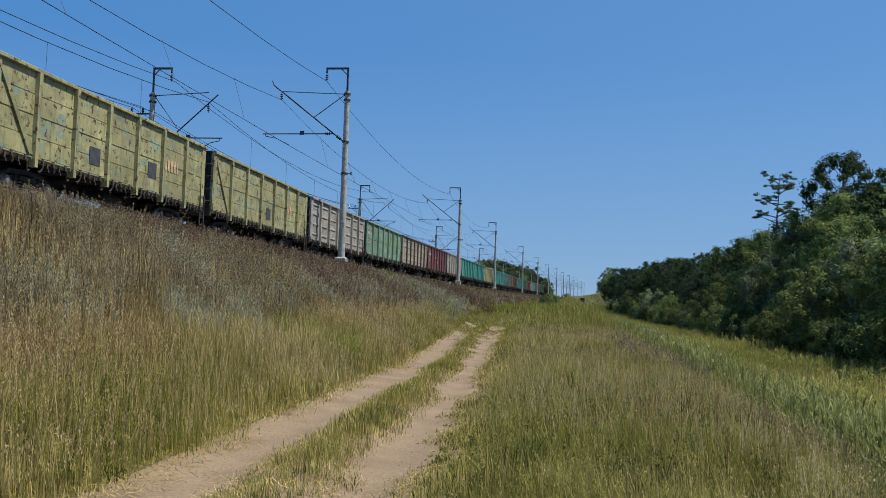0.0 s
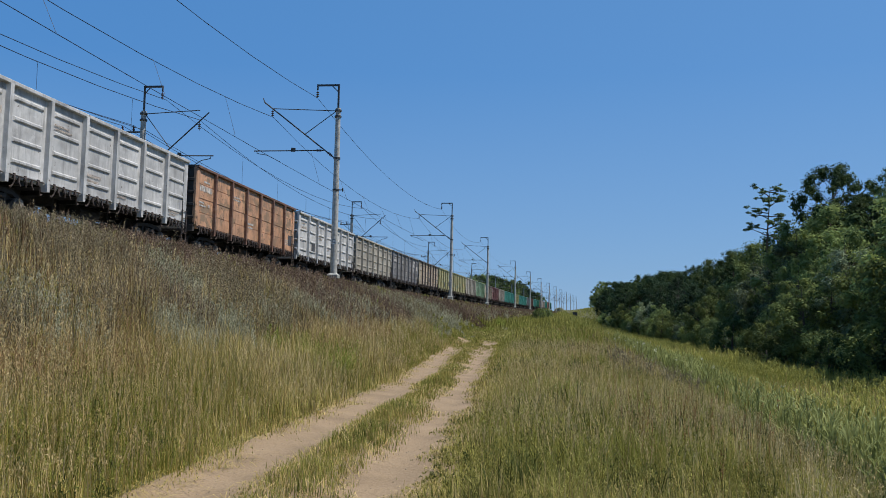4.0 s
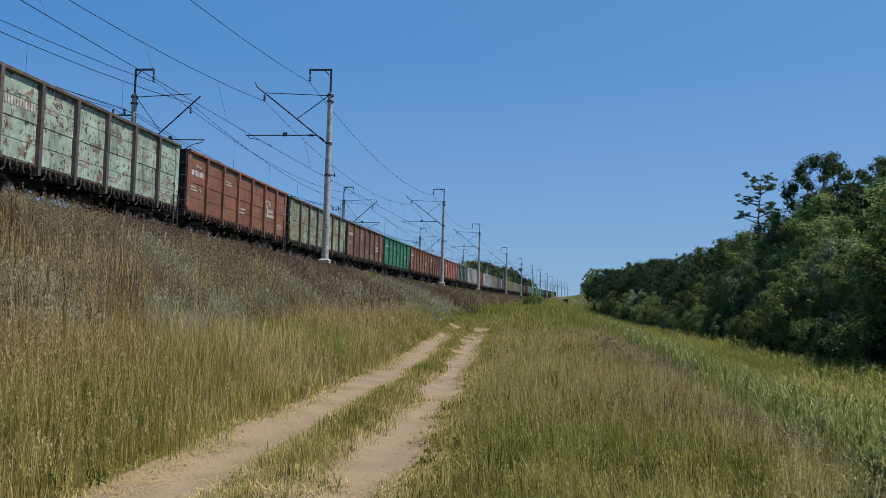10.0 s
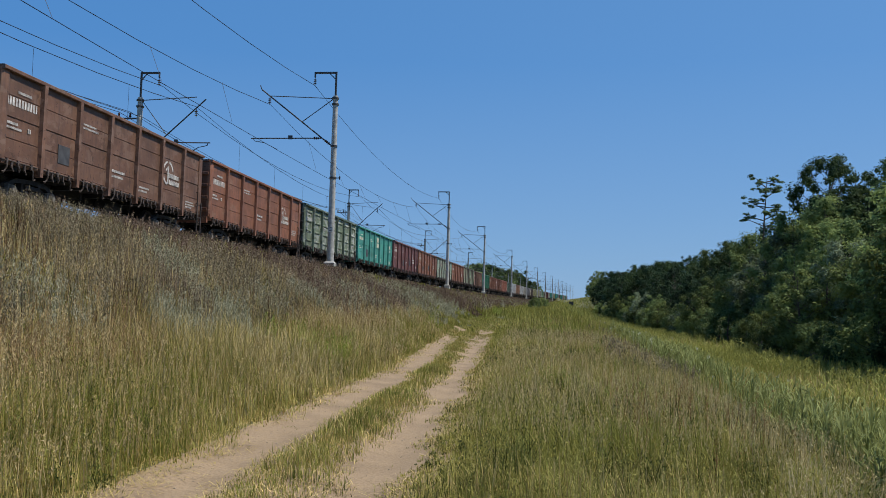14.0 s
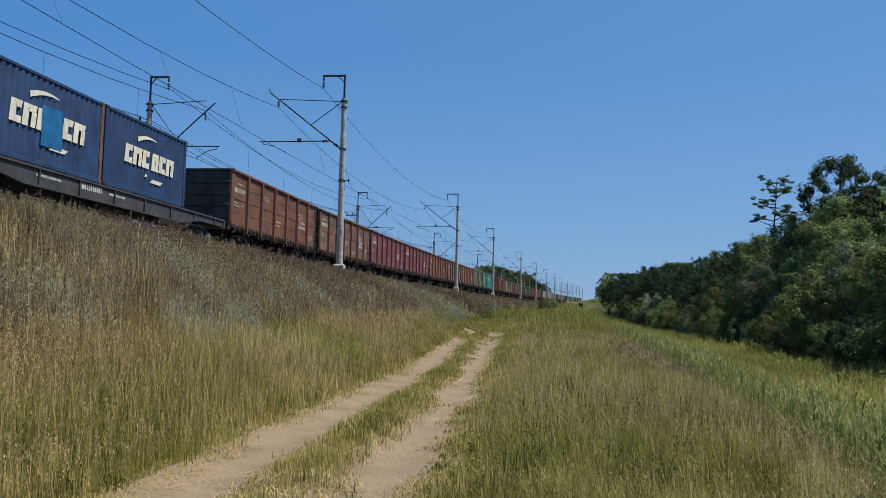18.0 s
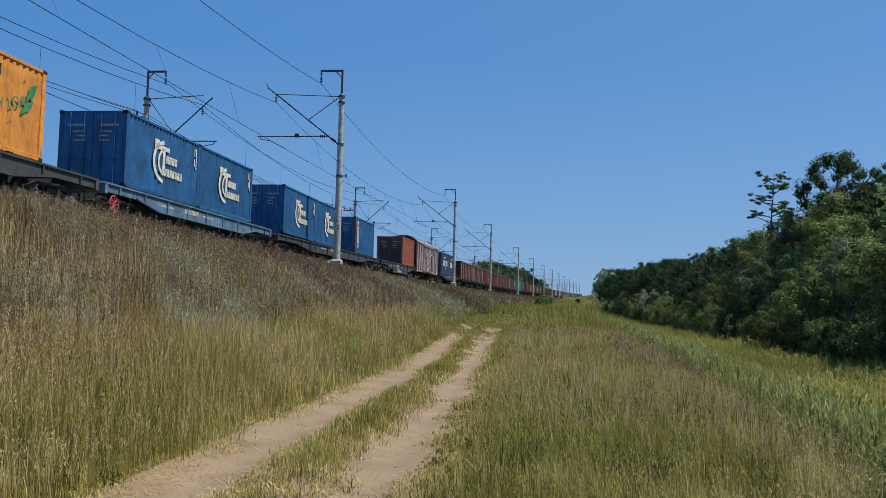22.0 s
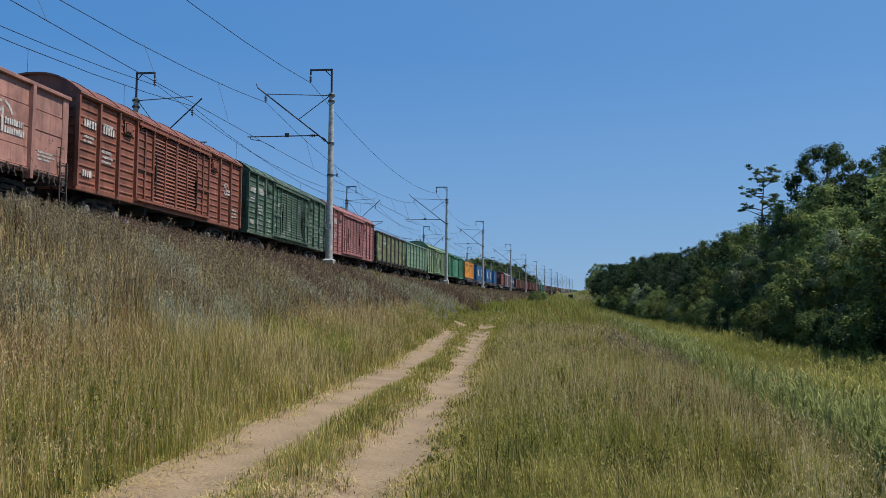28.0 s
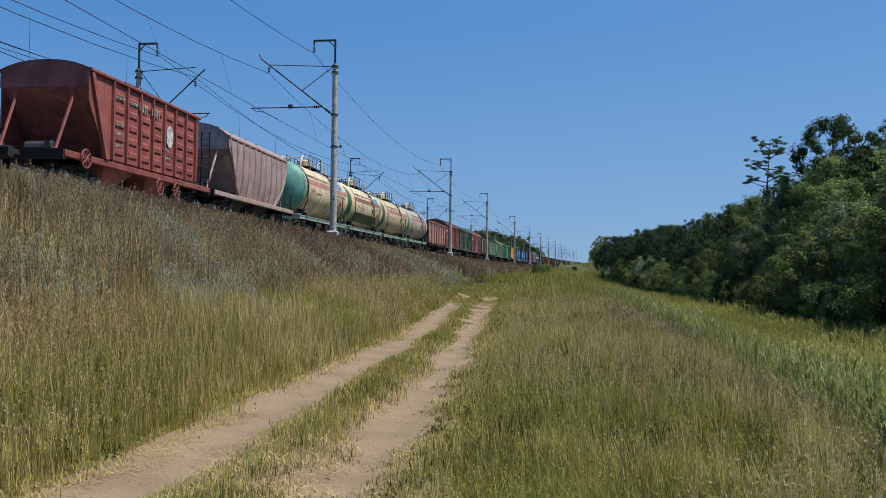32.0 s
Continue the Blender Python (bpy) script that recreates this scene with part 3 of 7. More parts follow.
def plank_panel():
    """A bay of side wall: pressed planks with shallow steps between."""
    ring, z = [(1.44, G_LOW)], G_LOW
    for i, h in enumerate((0.53, 0.57, 0.57, 0.61)):
        x = 1.50 - 0.012 * (i % 2)
        ring += [(1.475, z), (1.475, z + 0.012), (x, z + 0.022), (x, z + h - 0.022), (1.475, z + h - 0.012)]
        z += h
    return Shape().prism(ring + [(1.475, z), (1.44, z)], "y", -BAY / 2, BAY / 2)


def pressed_panel():
    """A bay of side wall: a flat sheet with long pressed swages."""
    s = Shape().box(1.44, 1.48, -BAY / 2, BAY / 2, G_LOW, G_TOP - 0.1)
    a, b = -BAY / 2 + 0.25, BAY / 2 - 0.25
    for z in (1.52, 2.08, 2.64, 3.18):
        s.add([(1.48, a, z - 0.07), (1.48, b, z - 0.07), (1.48, b, z + 0.07), (1.48, a, z + 0.07), (1.525, a + 0.08, z - 0.03), (1.525, b - 0.08, z - 0.03), (1.525, b - 0.08, z + 0.03), (1.525, a + 0.08, z + 0.03)],
              [(4, 5, 6, 7), (0, 1, 5, 4), (1, 2, 6, 5), (2, 3, 7, 6), (3, 0, 4, 7)])
    return s


def post_shape():
    """A deep hat-section post that runs down past the side wall's foot."""
    s = Shape().prism([(1.47, -0.105), (1.50, -0.095), (1.605, -0.075), (1.605, 0.075), (1.50, 0.095), (1.47, 0.105)], "z", 1.14, G_TOP - 0.10)
    return s.prism([(1.42, -0.07), (1.60, -0.07), (1.60, 0.07), (1.42, 0.07)], "z", 0.92, 1.14)


def corner_post_shape():
    """The rolled end of the side wall, cut back at its foot."""
    s = Shape().prism([(1.40, -0.24), (1.515, -0.24), (1.535, -0.20), (1.535, 0.03), (1.50, 0.09), (1.40, 0.10)], "z", 1.32, G_TOP - 0.06)
    return s.add([(1.40, -0.24, 1.32), (1.535, -0.20, 1.32), (1.535, 0.03, 1.32), (1.40, 0.10, 1.32), (1.40, -0.24, 1.06), (1.52, -0.20, 1.06), (1.52, -0.10, 1.06), (1.40, -0.06, 1.06)],
                 [(0, 1, 2, 3), (7, 6, 5, 4), (0, 4, 5, 1), (1, 5, 6, 2), (2, 6, 7, 3), (3, 7, 4, 0)])


def top_rail_shape():
    return Shape().prism([(1.40, G_TOP - 0.12), (1.565, G_TOP - 0.12), (1.595, G_TOP - 0.10), (1.595, G_TOP - 0.02), (1.57, G_TOP), (1.40, G_TOP)], "y", -G_LEN / 2, G_LEN / 2)


def bottom_rail_shape():
    return Shape().prism([(1.38, 1.08), (1.5, 1.08), (1.525, 1.11), (1.525, G_LOW), (1.38, G_LOW)], "y", -G_LEN / 2 + 0.2, G_LEN / 2 - 0.2)


def repair_plate_shape():
    return Shape().box(0, 0.012, -0.3, 0.3, -0.27, 0.27, 0.004)


def latch_shape():
    """Hinges and bent catches of one drop door."""
    s = Shape().rod((1.545, -0.8, 1.15), (1.545, 0.8, 1.15), 0.018, 5)
    for y, low, kick in ((-0.56, 0.80, -0.12), (-0.08, 0.94, 0.06), (0.52, 0.78, 0.12)):
        s.box(1.5, 1.565, y - 0.035, y + 0.035, 1.06, 1.20)
        s.tube([(1.55, y, 1.10), (1.59, y + kick * 0.3, 1.0), (1.565, y + kick * 0.5, 0.90), (1.535, y + kick, low), (1.56, y + kick * 1.5, low + 0.04)], 0.022, 5)
    for y in (-0.33, 0.24):
        s.box(1.5, 1.55, y - 0.03, y + 0.03, 0.98, 1.14)
        s.rod((1.54, y, 1.0), (1.56, y + 0.05, 0.88), 0.018, 5)
    return s


def end_wall_shape():
    e = G_LEN / 2
    ring = [(e - 0.1, 0.95), (e + 0.03, 0.95), (e + 0.03, 1.2), (e - 0.02, 1.22)]
    for z in (1.5, 2.0, 2.5, 3.0):
        ring += [(e - 0.02, z - 0.08), (e + 0.05, z - 0.04), (e + 0.05, z + 0.04), (e - 0.02, z + 0.08)]
    ring += [(e - 0.02, G_TOP - 0.1), (e + 0.04, G_TOP - 0.09), (e + 0.04, G_TOP), (e - 0.1, G_TOP)]
    return Shape().prism(ring, "x", -1.44, 1.44)


def gondola_under_shape():
    s = Shape().box(-0.22, 0.22, -6.2, 6.2, 0.88, 1.2)
    s.box(-1.42, 1.42, -6.3, 6.3, 1.16, 1.2)
    for i in range(-3, 4):
        s.box(-1.42, 1.42, i * BAY - 0.09, i * BAY + 0.09, 0.95, 1.18)
    for i in range(7):
        y = (i - 3) * BAY
        for k in (-1, 1):
            s.add([(k * 0.3, y - 0.75, 1.12), (k * 1.36, y - 0.75, 1.13), (k * 1.36, y + 0.75, 1.13), (k * 0.3, y + 0.75, 1.12), (k * 0.3, y - 0.75, 1.08), (k * 1.36, y - 0.75, 1.09), (k * 1.36, y + 0.75, 1.09), (k * 0.3, y + 0.75, 1.08)],
                  [(0, 1, 2, 3), (7, 6, 5, 4), (0, 4, 5, 1), (1, 5, 6, 2), (2, 6, 7, 3), (3, 7, 4, 0)])
    return s


def brace_shape():
    a, b = -BAY / 2 + 0.12, BAY / 2 - 0.1
    return Shape().add([(1.5, a, 3.35), (1.5, a + 0.16, 3.38), (1.5, b, 1.26), (1.5, b - 0.16, 1.24), (1.55, a, 3.35), (1.55, a + 0.16, 3.38), (1.55, b, 1.26), (1.55, b - 0.16, 1.24)],
                       [(4, 5, 6, 7), (0, 1, 5, 4), (1, 2, 6, 5), (2, 3, 7, 6), (3, 0, 4, 7)])


def gondola(label, coat, pressed=False, braced=False, rails=None, logo=0, ink=WHITE_INK, spots=1, far=False, sooted=True, plates=(), block=False, tall=False, stripes=False):
    """An open high-sided wagon, its middle over the origin, rail tops at z = 0."""
    car = thing("gondola_wagon", label, "freight wagon", "freight wagons of the train")
    rails = rails or coat
    panel = shared("pressed_bay", pressed_panel) if pressed else shared("plank_bay", plank_panel)
    for m in SIDES:
        for i in range(7):
            y = (i - 3) * BAY
            piece("side_panel", panel, coat, car, m @ Matrix.Translation((0, y, 0)))
            piece("drop_door_latch", shared("latches", latch_shape), LATCH, car, m @ Matrix.Translation((0, y, 0)))
            if i < 6:
                piece("side_post", shared("side_post", post_shape), rails, car, m @ Matrix.Translation((0, y + BAY / 2, 0)))
            if braced and i in (0, 6):
                flip = Matrix.Diagonal((1, -1, 1, 1)) if i == 6 else Matrix.Identity(4)
                piece("diagonal_brace", shared("brace", brace_shape), rails, car, m @ Matrix.Translation((0, y, 0)) @ flip)
        piece("top_rail", shared("g_top_rail", top_rail_shape), rails, car, m)
        piece("bottom_rail", shared("g_bottom_rail", bottom_rail_shape), rails, car, m)
        piece("end_wall", shared("g_end_wall", end_wall_shape), SHADED_SOOT if sooted else coat, car, m, "end wall black with soot" if sooted else "")
        for k in (-1, 1):
            flip = Matrix.Diagonal((1, k, 1, 1))
            piece("corner_post", shared("g_corner", corner_post_shape), coat, car, m @ flip @ Matrix.Translation((0, G_LEN / 2 - 0.08, 0)))
        piece("ladder", shared("g_ladder", lambda: ladder_shape(0.42, 1.62, 5, 0.36)), LATCH, car, m @ Matrix.Translation((1.57, G_LEN / 2 - 0.28, 0)))
        piece("hand_rail", shared("g_handrail", lambda: Shape().tube([(1.53, 6.0, 2.0), (1.60, 6.0, 2.0), (1.60, 6.0, 1.55), (1.53, 6.0, 1.55)], 0.014, 5)), UNDER, car, m)
    piece("underframe", shared("g_under", gondola_under_shape), UNDER, car)
    piece("brake_gear", shared("g_brake", lambda: brake_shape(5.2)), UNDER, car)
    running_gear(car, 6.96, 4.33)
    for k, bay in enumerate(plates):
        for m in SIDES:
            piece("repair_plate", shared("g_plate", repair_plate_shape), PATCH, car, m @ Matrix.Translation((1.50, (bay - 3) * BAY + 0.25, 1.75 + 0.17 * (k % 3))), "dark square repair plate")
    if not far:
        if spots:
            lot = len(CARS) % 3
            marks(car, "number", [(0, 1.35, 0, 0.22)], 1.505, ink, 2.62, -3.36 * BAY + (BAY if spots == 2 else 0))
            marks(car, "over_number", [(0, 0.62, 0, 0.07)], 1.505, ink, 2.98, -3.1 * BAY + (BAY if spots == 2 else 0))
            marks(car, "tare", [(0, 0.5, 0, 0.07), (0, 0.7, -0.12, -0.06), (0.95, 1.12, -0.1, 0.02)], 1.505, ink, 2.12, -3.34 * BAY)
            marks(car, "small", [(0, 0.75, 0, 0.055), (0, 0.9, -0.11, -0.055)], 1.505, ink, 2.86 if lot else 2.5, -1.35 * BAY)
            marks(car, "line", [(0, 0.95, 0, 0.085), (0.1, 0.85, -0.16, -0.09)], 1.505, ink, 2.02 - 0.14 * lot, -0.42 * BAY)
            if lot != 1:
                marks(car, "low_line", [(0, 0.8, 0, 0.06), (0, 0.65, -0.12, -0.06)], 1.505, ink, 1.5, 0.62 * BAY)
            marks(car, "small_low", [(0, 0.75, 0, 0.05), (0, 0.85, -0.1, -0.05), (0, 0.6, -0.2, -0.15)], 1.505, ink, 1.9 - 0.2 * lot, 2.7 * BAY)
        if block:
            marks(car, "block", [(0, 0.95, 0, 0.34), (0, 0.95, 0.42, 0.8)], 1.505, CREAM_INK, 2.42, 0.02)
            marks(car, "block_end", [(0, 0.7, 0, 0.26), (0.05, 0.6, -0.2, -0.14), (0, 0.7, -0.3, -0.24)], 1.505, CREAM_INK, 2.62, 2.72 * BAY)
        if tall:
            marks(car, "tall_letters", [(0, 1.1, 0, 0.42)], 1.505, FADED_ORANGE, 2.1, 1.62 * BAY)
        if stripes:
            for m in SIDES:
                piece("emblem", shared("slant_emblem", lambda: flat_shapes([rect(-0.55, -0.30, 0.0, 0.95, 0.35), rect(0.12, 0.72, 0.72, 0.95, 0.10), rect(-0.08, 0.60, 0.36, 0.60, 0.12), rect(-0.14, 0.10, 0.0, 0.24, 0.1)])), WHITE_INK, car, m @ Matrix.Translation((1.53, 2 * BAY - 0.1, 2.25)), "slanted pale stripe emblem")
            marks(car, "tall_letters", [(0, 1.1, 0, 0.42)], 1.53, WHITE_INK, 2.35, 2.62 * BAY)
        if logo:
            emblem(car, 2 * BAY - 0.3, 2.36, 1.505, ink)
    return car


# ---- covered wagons ----
def rib_panel_shape(w, z0, z1, n=11):
    """A wall sheet with short horizontal swages in it."""
    s = Shape().box(1.36, 1.40, -w / 2, w / 2, z0, z1)
    for i in range(n):
        z = z0 + (z1 - z0) * (i + 0.5) / n
        a = w / 2 - 0.1
        s.add([(1.40, -a, z - 0.05), (1.40, a, z - 0.05), (1.40, a, z + 0.05), (1.40, -a, z + 0.05), (1.43, -a + 0.05, z - 0.015), (1.43, a - 0.05, z - 0.015), (1.43, a - 0.05, z + 0.015), (1.43, -a + 0.05, z + 0.015)],
              [(4, 5, 6, 7), (0, 1, 5, 4), (1, 2, 6, 5), (2, 3, 7, 6), (3, 0, 4, 7)])
    return s


def louvre_leaf_shape(w, z0, z1):
    s = Shape().box(1.38, 1.42, -w / 2, w / 2, z0, z1)
    for k in (-1, 0, 1):
        s.box(1.42, 1.485, k * (w / 2 - 0.04) - 0.035, k * (w / 2 - 0.04) + 0.035, z0, z1)
    n = 19
    for i in range(n):
        z = z0 + 0.08 + (z1 - z0 - 0.16) * i / (n - 1)
        for a, b in ((-w / 2 + 0.08, -0.05), (0.05, w / 2 - 0.08)):
            s.add([(1.42, a, z + 0.04), (1.42, b, z + 0.04), (1.475, b, z - 0.045), (1.475, a, z - 0.045), (1.42, a, z - 0.05), (1.42, b, z - 0.05)], [(0, 1, 2, 3), (3, 2, 5, 4), (0, 3, 4), (1, 5, 2)])
    return s


def grid_leaf_shape(w, z0, z1):
    s = rib_panel_shape(w, z0, z1, 9)
    s.v = [(x + 0.03, y, z) for x, y, z in s.v]
    zm = (z0 + z1) / 2 - 0.2
    for y in (-w / 2 + 0.04, 0, w / 2 - 0.04):
        s.box(1.42, 1.49, y - 0.04, y + 0.04, z0, z1)
    s.box(1.42, 1.50, -w / 2, w / 2, zm - 0.05, zm + 0.05)
    return s


def roof_ring(rise_to, eave, half, thick=0.06):
    n = 12
    top = []
    for i in range(n + 1):
        u = -1 + 2 * i / n
        top.append((u * half, eave + (rise_to - eave) * (1 - abs(u) ** 2.4)))
    return top + [(x * 0.98, z - thick) for x, z in reversed(top)]


def boxcar(label, coat, roof, length=13.9, modern=False, half=7.37, base=4.9, logo=0, ink=WHITE_INK, number=True, sooty=False, walkway=False):
    """A covered wagon with double doors; modern: smooth ribbed walls and a flat-arched roof."""
    car = thing("covered_wagon", label, "freight wagon", "freight wagons of the train")
    z0, z1 = 1.12, 3.86
    door = 3.9
    key = "box%d" % round(length * 100) + ("m" if modern else "")
    hl = length / 2
    n = 5 if modern else 4
    w = (hl - door / 2) / n
    for m in SIDES:
        for k in (-1, 1):
            for i in range(n):
                y = k * (door / 2 + (i + 0.5) * w)
                at = m @ Matrix.Translation((0, y, 0))
                nn = 3 if modern else 11
                if i == 0 and not modern:
                    piece("side_door", shared(key + "_grid", lambda: grid_leaf_shape(w + 0.1, z0 + 0.1, z1 - 0.2)), coat, car, at)
                else:
                    piece("side_panel", shared(key + "_panel", lambda: rib_panel_shape(w, z0, z1, nn)), coat, car, at)
                piece("side_post", shared(key + "_post", lambda: Shape().prism([(1.39, -0.058), (1.505, -0.045), (1.505, 0.045), (1.39, 0.058)], "z", z0 - 0.05, z1)), coat, car, at @ Matrix.Translation((0, k * w / 2, 0)))
                if i == 1 and not modern:
                    hatch = piece("hatch", shared("box_hatch", lambda: Shape().box(1.42, 1.47, -0.28, 0.28, 3.22, 3.68, 0.05).box(1.46, 1.49, -0.2, 0.2, 3.3, 3.6, 0.03)), coat, car, at)
                    piece("hatch_hinge", shared("box_hatch_hinge", lambda: Shape().rod((1.49, -0.24, 3.2), (1.49, 0.24, 3.2), 0.025, 6)), UNDER, hatch)
            leaf = shared(key + "_leaf", lambda: (rib_panel_shape(door / 2, z0 + 0.05, z1 - 0.15, 2) if modern else louvre_leaf_shape(door / 2, z0 + 0.05, z1 - 0.15)))
            dr = piece("door_leaf", leaf, coat, car, m @ Matrix.Translation((0.035 if modern else 0.01, k * door / 4, 0)))
            piece("door_bolt", shared("door_bolt", lambda: Shape().box(1.49, 1.54, -0.05, 0.05, 1.9, 2.5).rod((1.53, 0, 1.4), (1.53, 0, 2.9), 0.02, 5)), UNDER, dr, pose(0, k * 0.85, 0))
            piece("end_ladder", shared("box_ladder", lambda: ladder_shape(0.6, 3.7, 12, 0.4)), UNDER, car, m @ Matrix.Translation((0.9 * k, hl + 0.06, 0)) @ Matrix.Rotation(math.pi / 2, 4, "Z"))
        piece("door_rail", shared(key + "_drail", lambda: Shape().box(1.45, 1.56, -door / 2 - w, door / 2 + w, z1 - 0.16, z1 - 0.06).box(1.44, 1.54, -door / 2 - w, door / 2 + w, z0 - 0.02, z0 + 0.06)), coat, car, m)
        for i in range(7):
            piece("rail_bracket", shared("rail_bracket", lambda: Shape().box(1.44, 1.55, -0.03, 0.03, 3.64, 3.9)), coat, car, m @ Matrix.Translation((0, (i - 3) * (door / 2 + w) / 3.2, 0)))
        piece("eave", shared(key + "_eave", lambda: Shape().prism([(1.36, z1 - 0.03), (1.5, z1 - 0.03), (1.54, z1 + 0.03), (1.5, z1 + 0.12), (1.36, z1 + 0.12)], "y", -hl - 0.05, hl + 0.05)), coat, car, m)
        piece("side_sill", shared(key + "_sill", lambda: Shape().box(1.34, 1.42, -hl, hl, 0.96, 1.14, 0.02)), coat, car, m)

        def end():
            ring = [(-1.4, 0.98), (1.4, 0.98), (1.4, z1)] + [(x * 0.93, z) for x, z in reversed(roof_ring(4.55 if not modern else 4.4, z1 + 0.1, 1.5)[:13])] + [(-1.4, z1)]
            s = Shape().prism(ring, "y", hl - 0.05, hl)
            for i in range(10):
                z = 1.3 + 0.27 * i
                s.box(-1.3, 1.3, hl - 0.01, hl + 0.045, z - 0.035, z + 0.035, 0.015)
            return s
        # the end's shade can be painted on by the near-black coat
        piece("end_wall", shared(key + "_end", end), SHADED_SOOT if sooty else coat, car, m)
    rf = piece("roof", shared(key + "_roof", lambda: Shape().prism(roof_ring(4.55 if not modern else 4.4, z1 + 0.1, 1.52), "y", -hl - 0.08, hl + 0.08), True), roof, car)
    for i in range(9):
        piece("roof_seam", shared(key + "_seam", lambda: Shape().prism(roof_ring(4.575 if not modern else 4.425, z1 + 0.125, 1.53, 0.05), "y", -0.03, 0.03)), roof, rf, pose(0, (i - 4) * length / 9, 0))
    if walkway:
        for k in (-1, 1):
            piece("roof_walkway", shared(key + "_walk", lambda: Shape().box(-0.22, 0.22, -hl + 0.4, hl - 0.4, 4.60, 4.64)), UNDER, rf, pose(0.62 * k, 0, -0.20))
            for i in range(14):
                piece("walkway_bracket", shared(key + "_wbr", lambda: Shape().box(-0.25, 0.25, -0.03, 0.03, 4.42, 4.61)), roof, rf, pose(0.62 * k, -hl + 0.7 + (2 * hl - 1.4) * i / 13, -0.20))
    piece("underframe", shared(key + "_under", lambda: Shape().box(-0.22, 0.22, -hl, hl, 0.82, 1.1).box(-1.36, 1.36, -hl + 0.1, hl - 0.1, 1.04, 1.1).box(-1.3, 1.3, -2.2, -2.0, 0.7, 1.05).box(-1.3, 1.3, 2.0, 2.2, 0.7, 1.05)), UNDER, car)
    piece("brake_gear", shared("box_brake", lambda: brake_shape(5.0)), UNDER, car)
    running_gear(car, half, base)
    if number:
        yb = -hl + 0.35
        marks(car, "box_number", [(0, 0.75, 0, 0.24), (1.15, 1.85, 0, 0.24)], 1.44, ink, 2.95, yb)
        marks(car, "box_small", [(0, 0.6, 0, 0.07), (0, 0.5, -0.14, -0.07), (1.15, 1.75, 0.55, 0.66), (1.1, 1.7, -0.3, -0.2), (1.1, 1.8, -0.45, -0.38), (1.1, 1.7, -0.6, -0.53), (0, 0.55, -1.2, -1.0)], 1.44, ink, 2.62, yb)
        marks(car, "box_tail", [(0, 0.5, 0, 0.07), (0, 0.6, -0.15, -0.08), (0, 0.5, -0.3, -0.23)], 1.44, ink, 1.75, hl - 1.0)
    if logo:
        emblem(car, hl - 1.75, 2.6, 1.445, ink, 0.62)
    return car


# ---- flat wagons and containers ----
def flat_sill_shape(hl):
    ring = [(-hl, 0.98), (-hl, 1.28), (hl, 1.28), (hl, 0.98), (hl * 0.74, 0.98), (hl * 0.52, 0.72), (-hl * 0.52, 0.72), (-hl * 0.74, 0.98)]
    s = Shape().prism(ring, "x", 1.36, 1.40)
    s.box(1.36, 1.46, -hl, hl, 1.22, 1.28)
    s.prism([(y, z) for y, z in ((-hl * 0.74, 0.98), (-hl * 0.52, 0.72), (hl * 0.52, 0.72), (hl * 0.74, 0.98), (hl * 0.74, 1.02), (hl * 0.51, 0.76), (-hl * 0.51, 0.76), (-hl * 0.74, 1.02))], "x", 1.36, 1.46)
    for i in range(9):
        y = (i - 4) * hl / 4.5
        s.box(1.40, 1.45, y - 0.03, y + 0.03, 0.99 if abs(y) > hl * 0.6 else 0.76, 1.23)
    return s


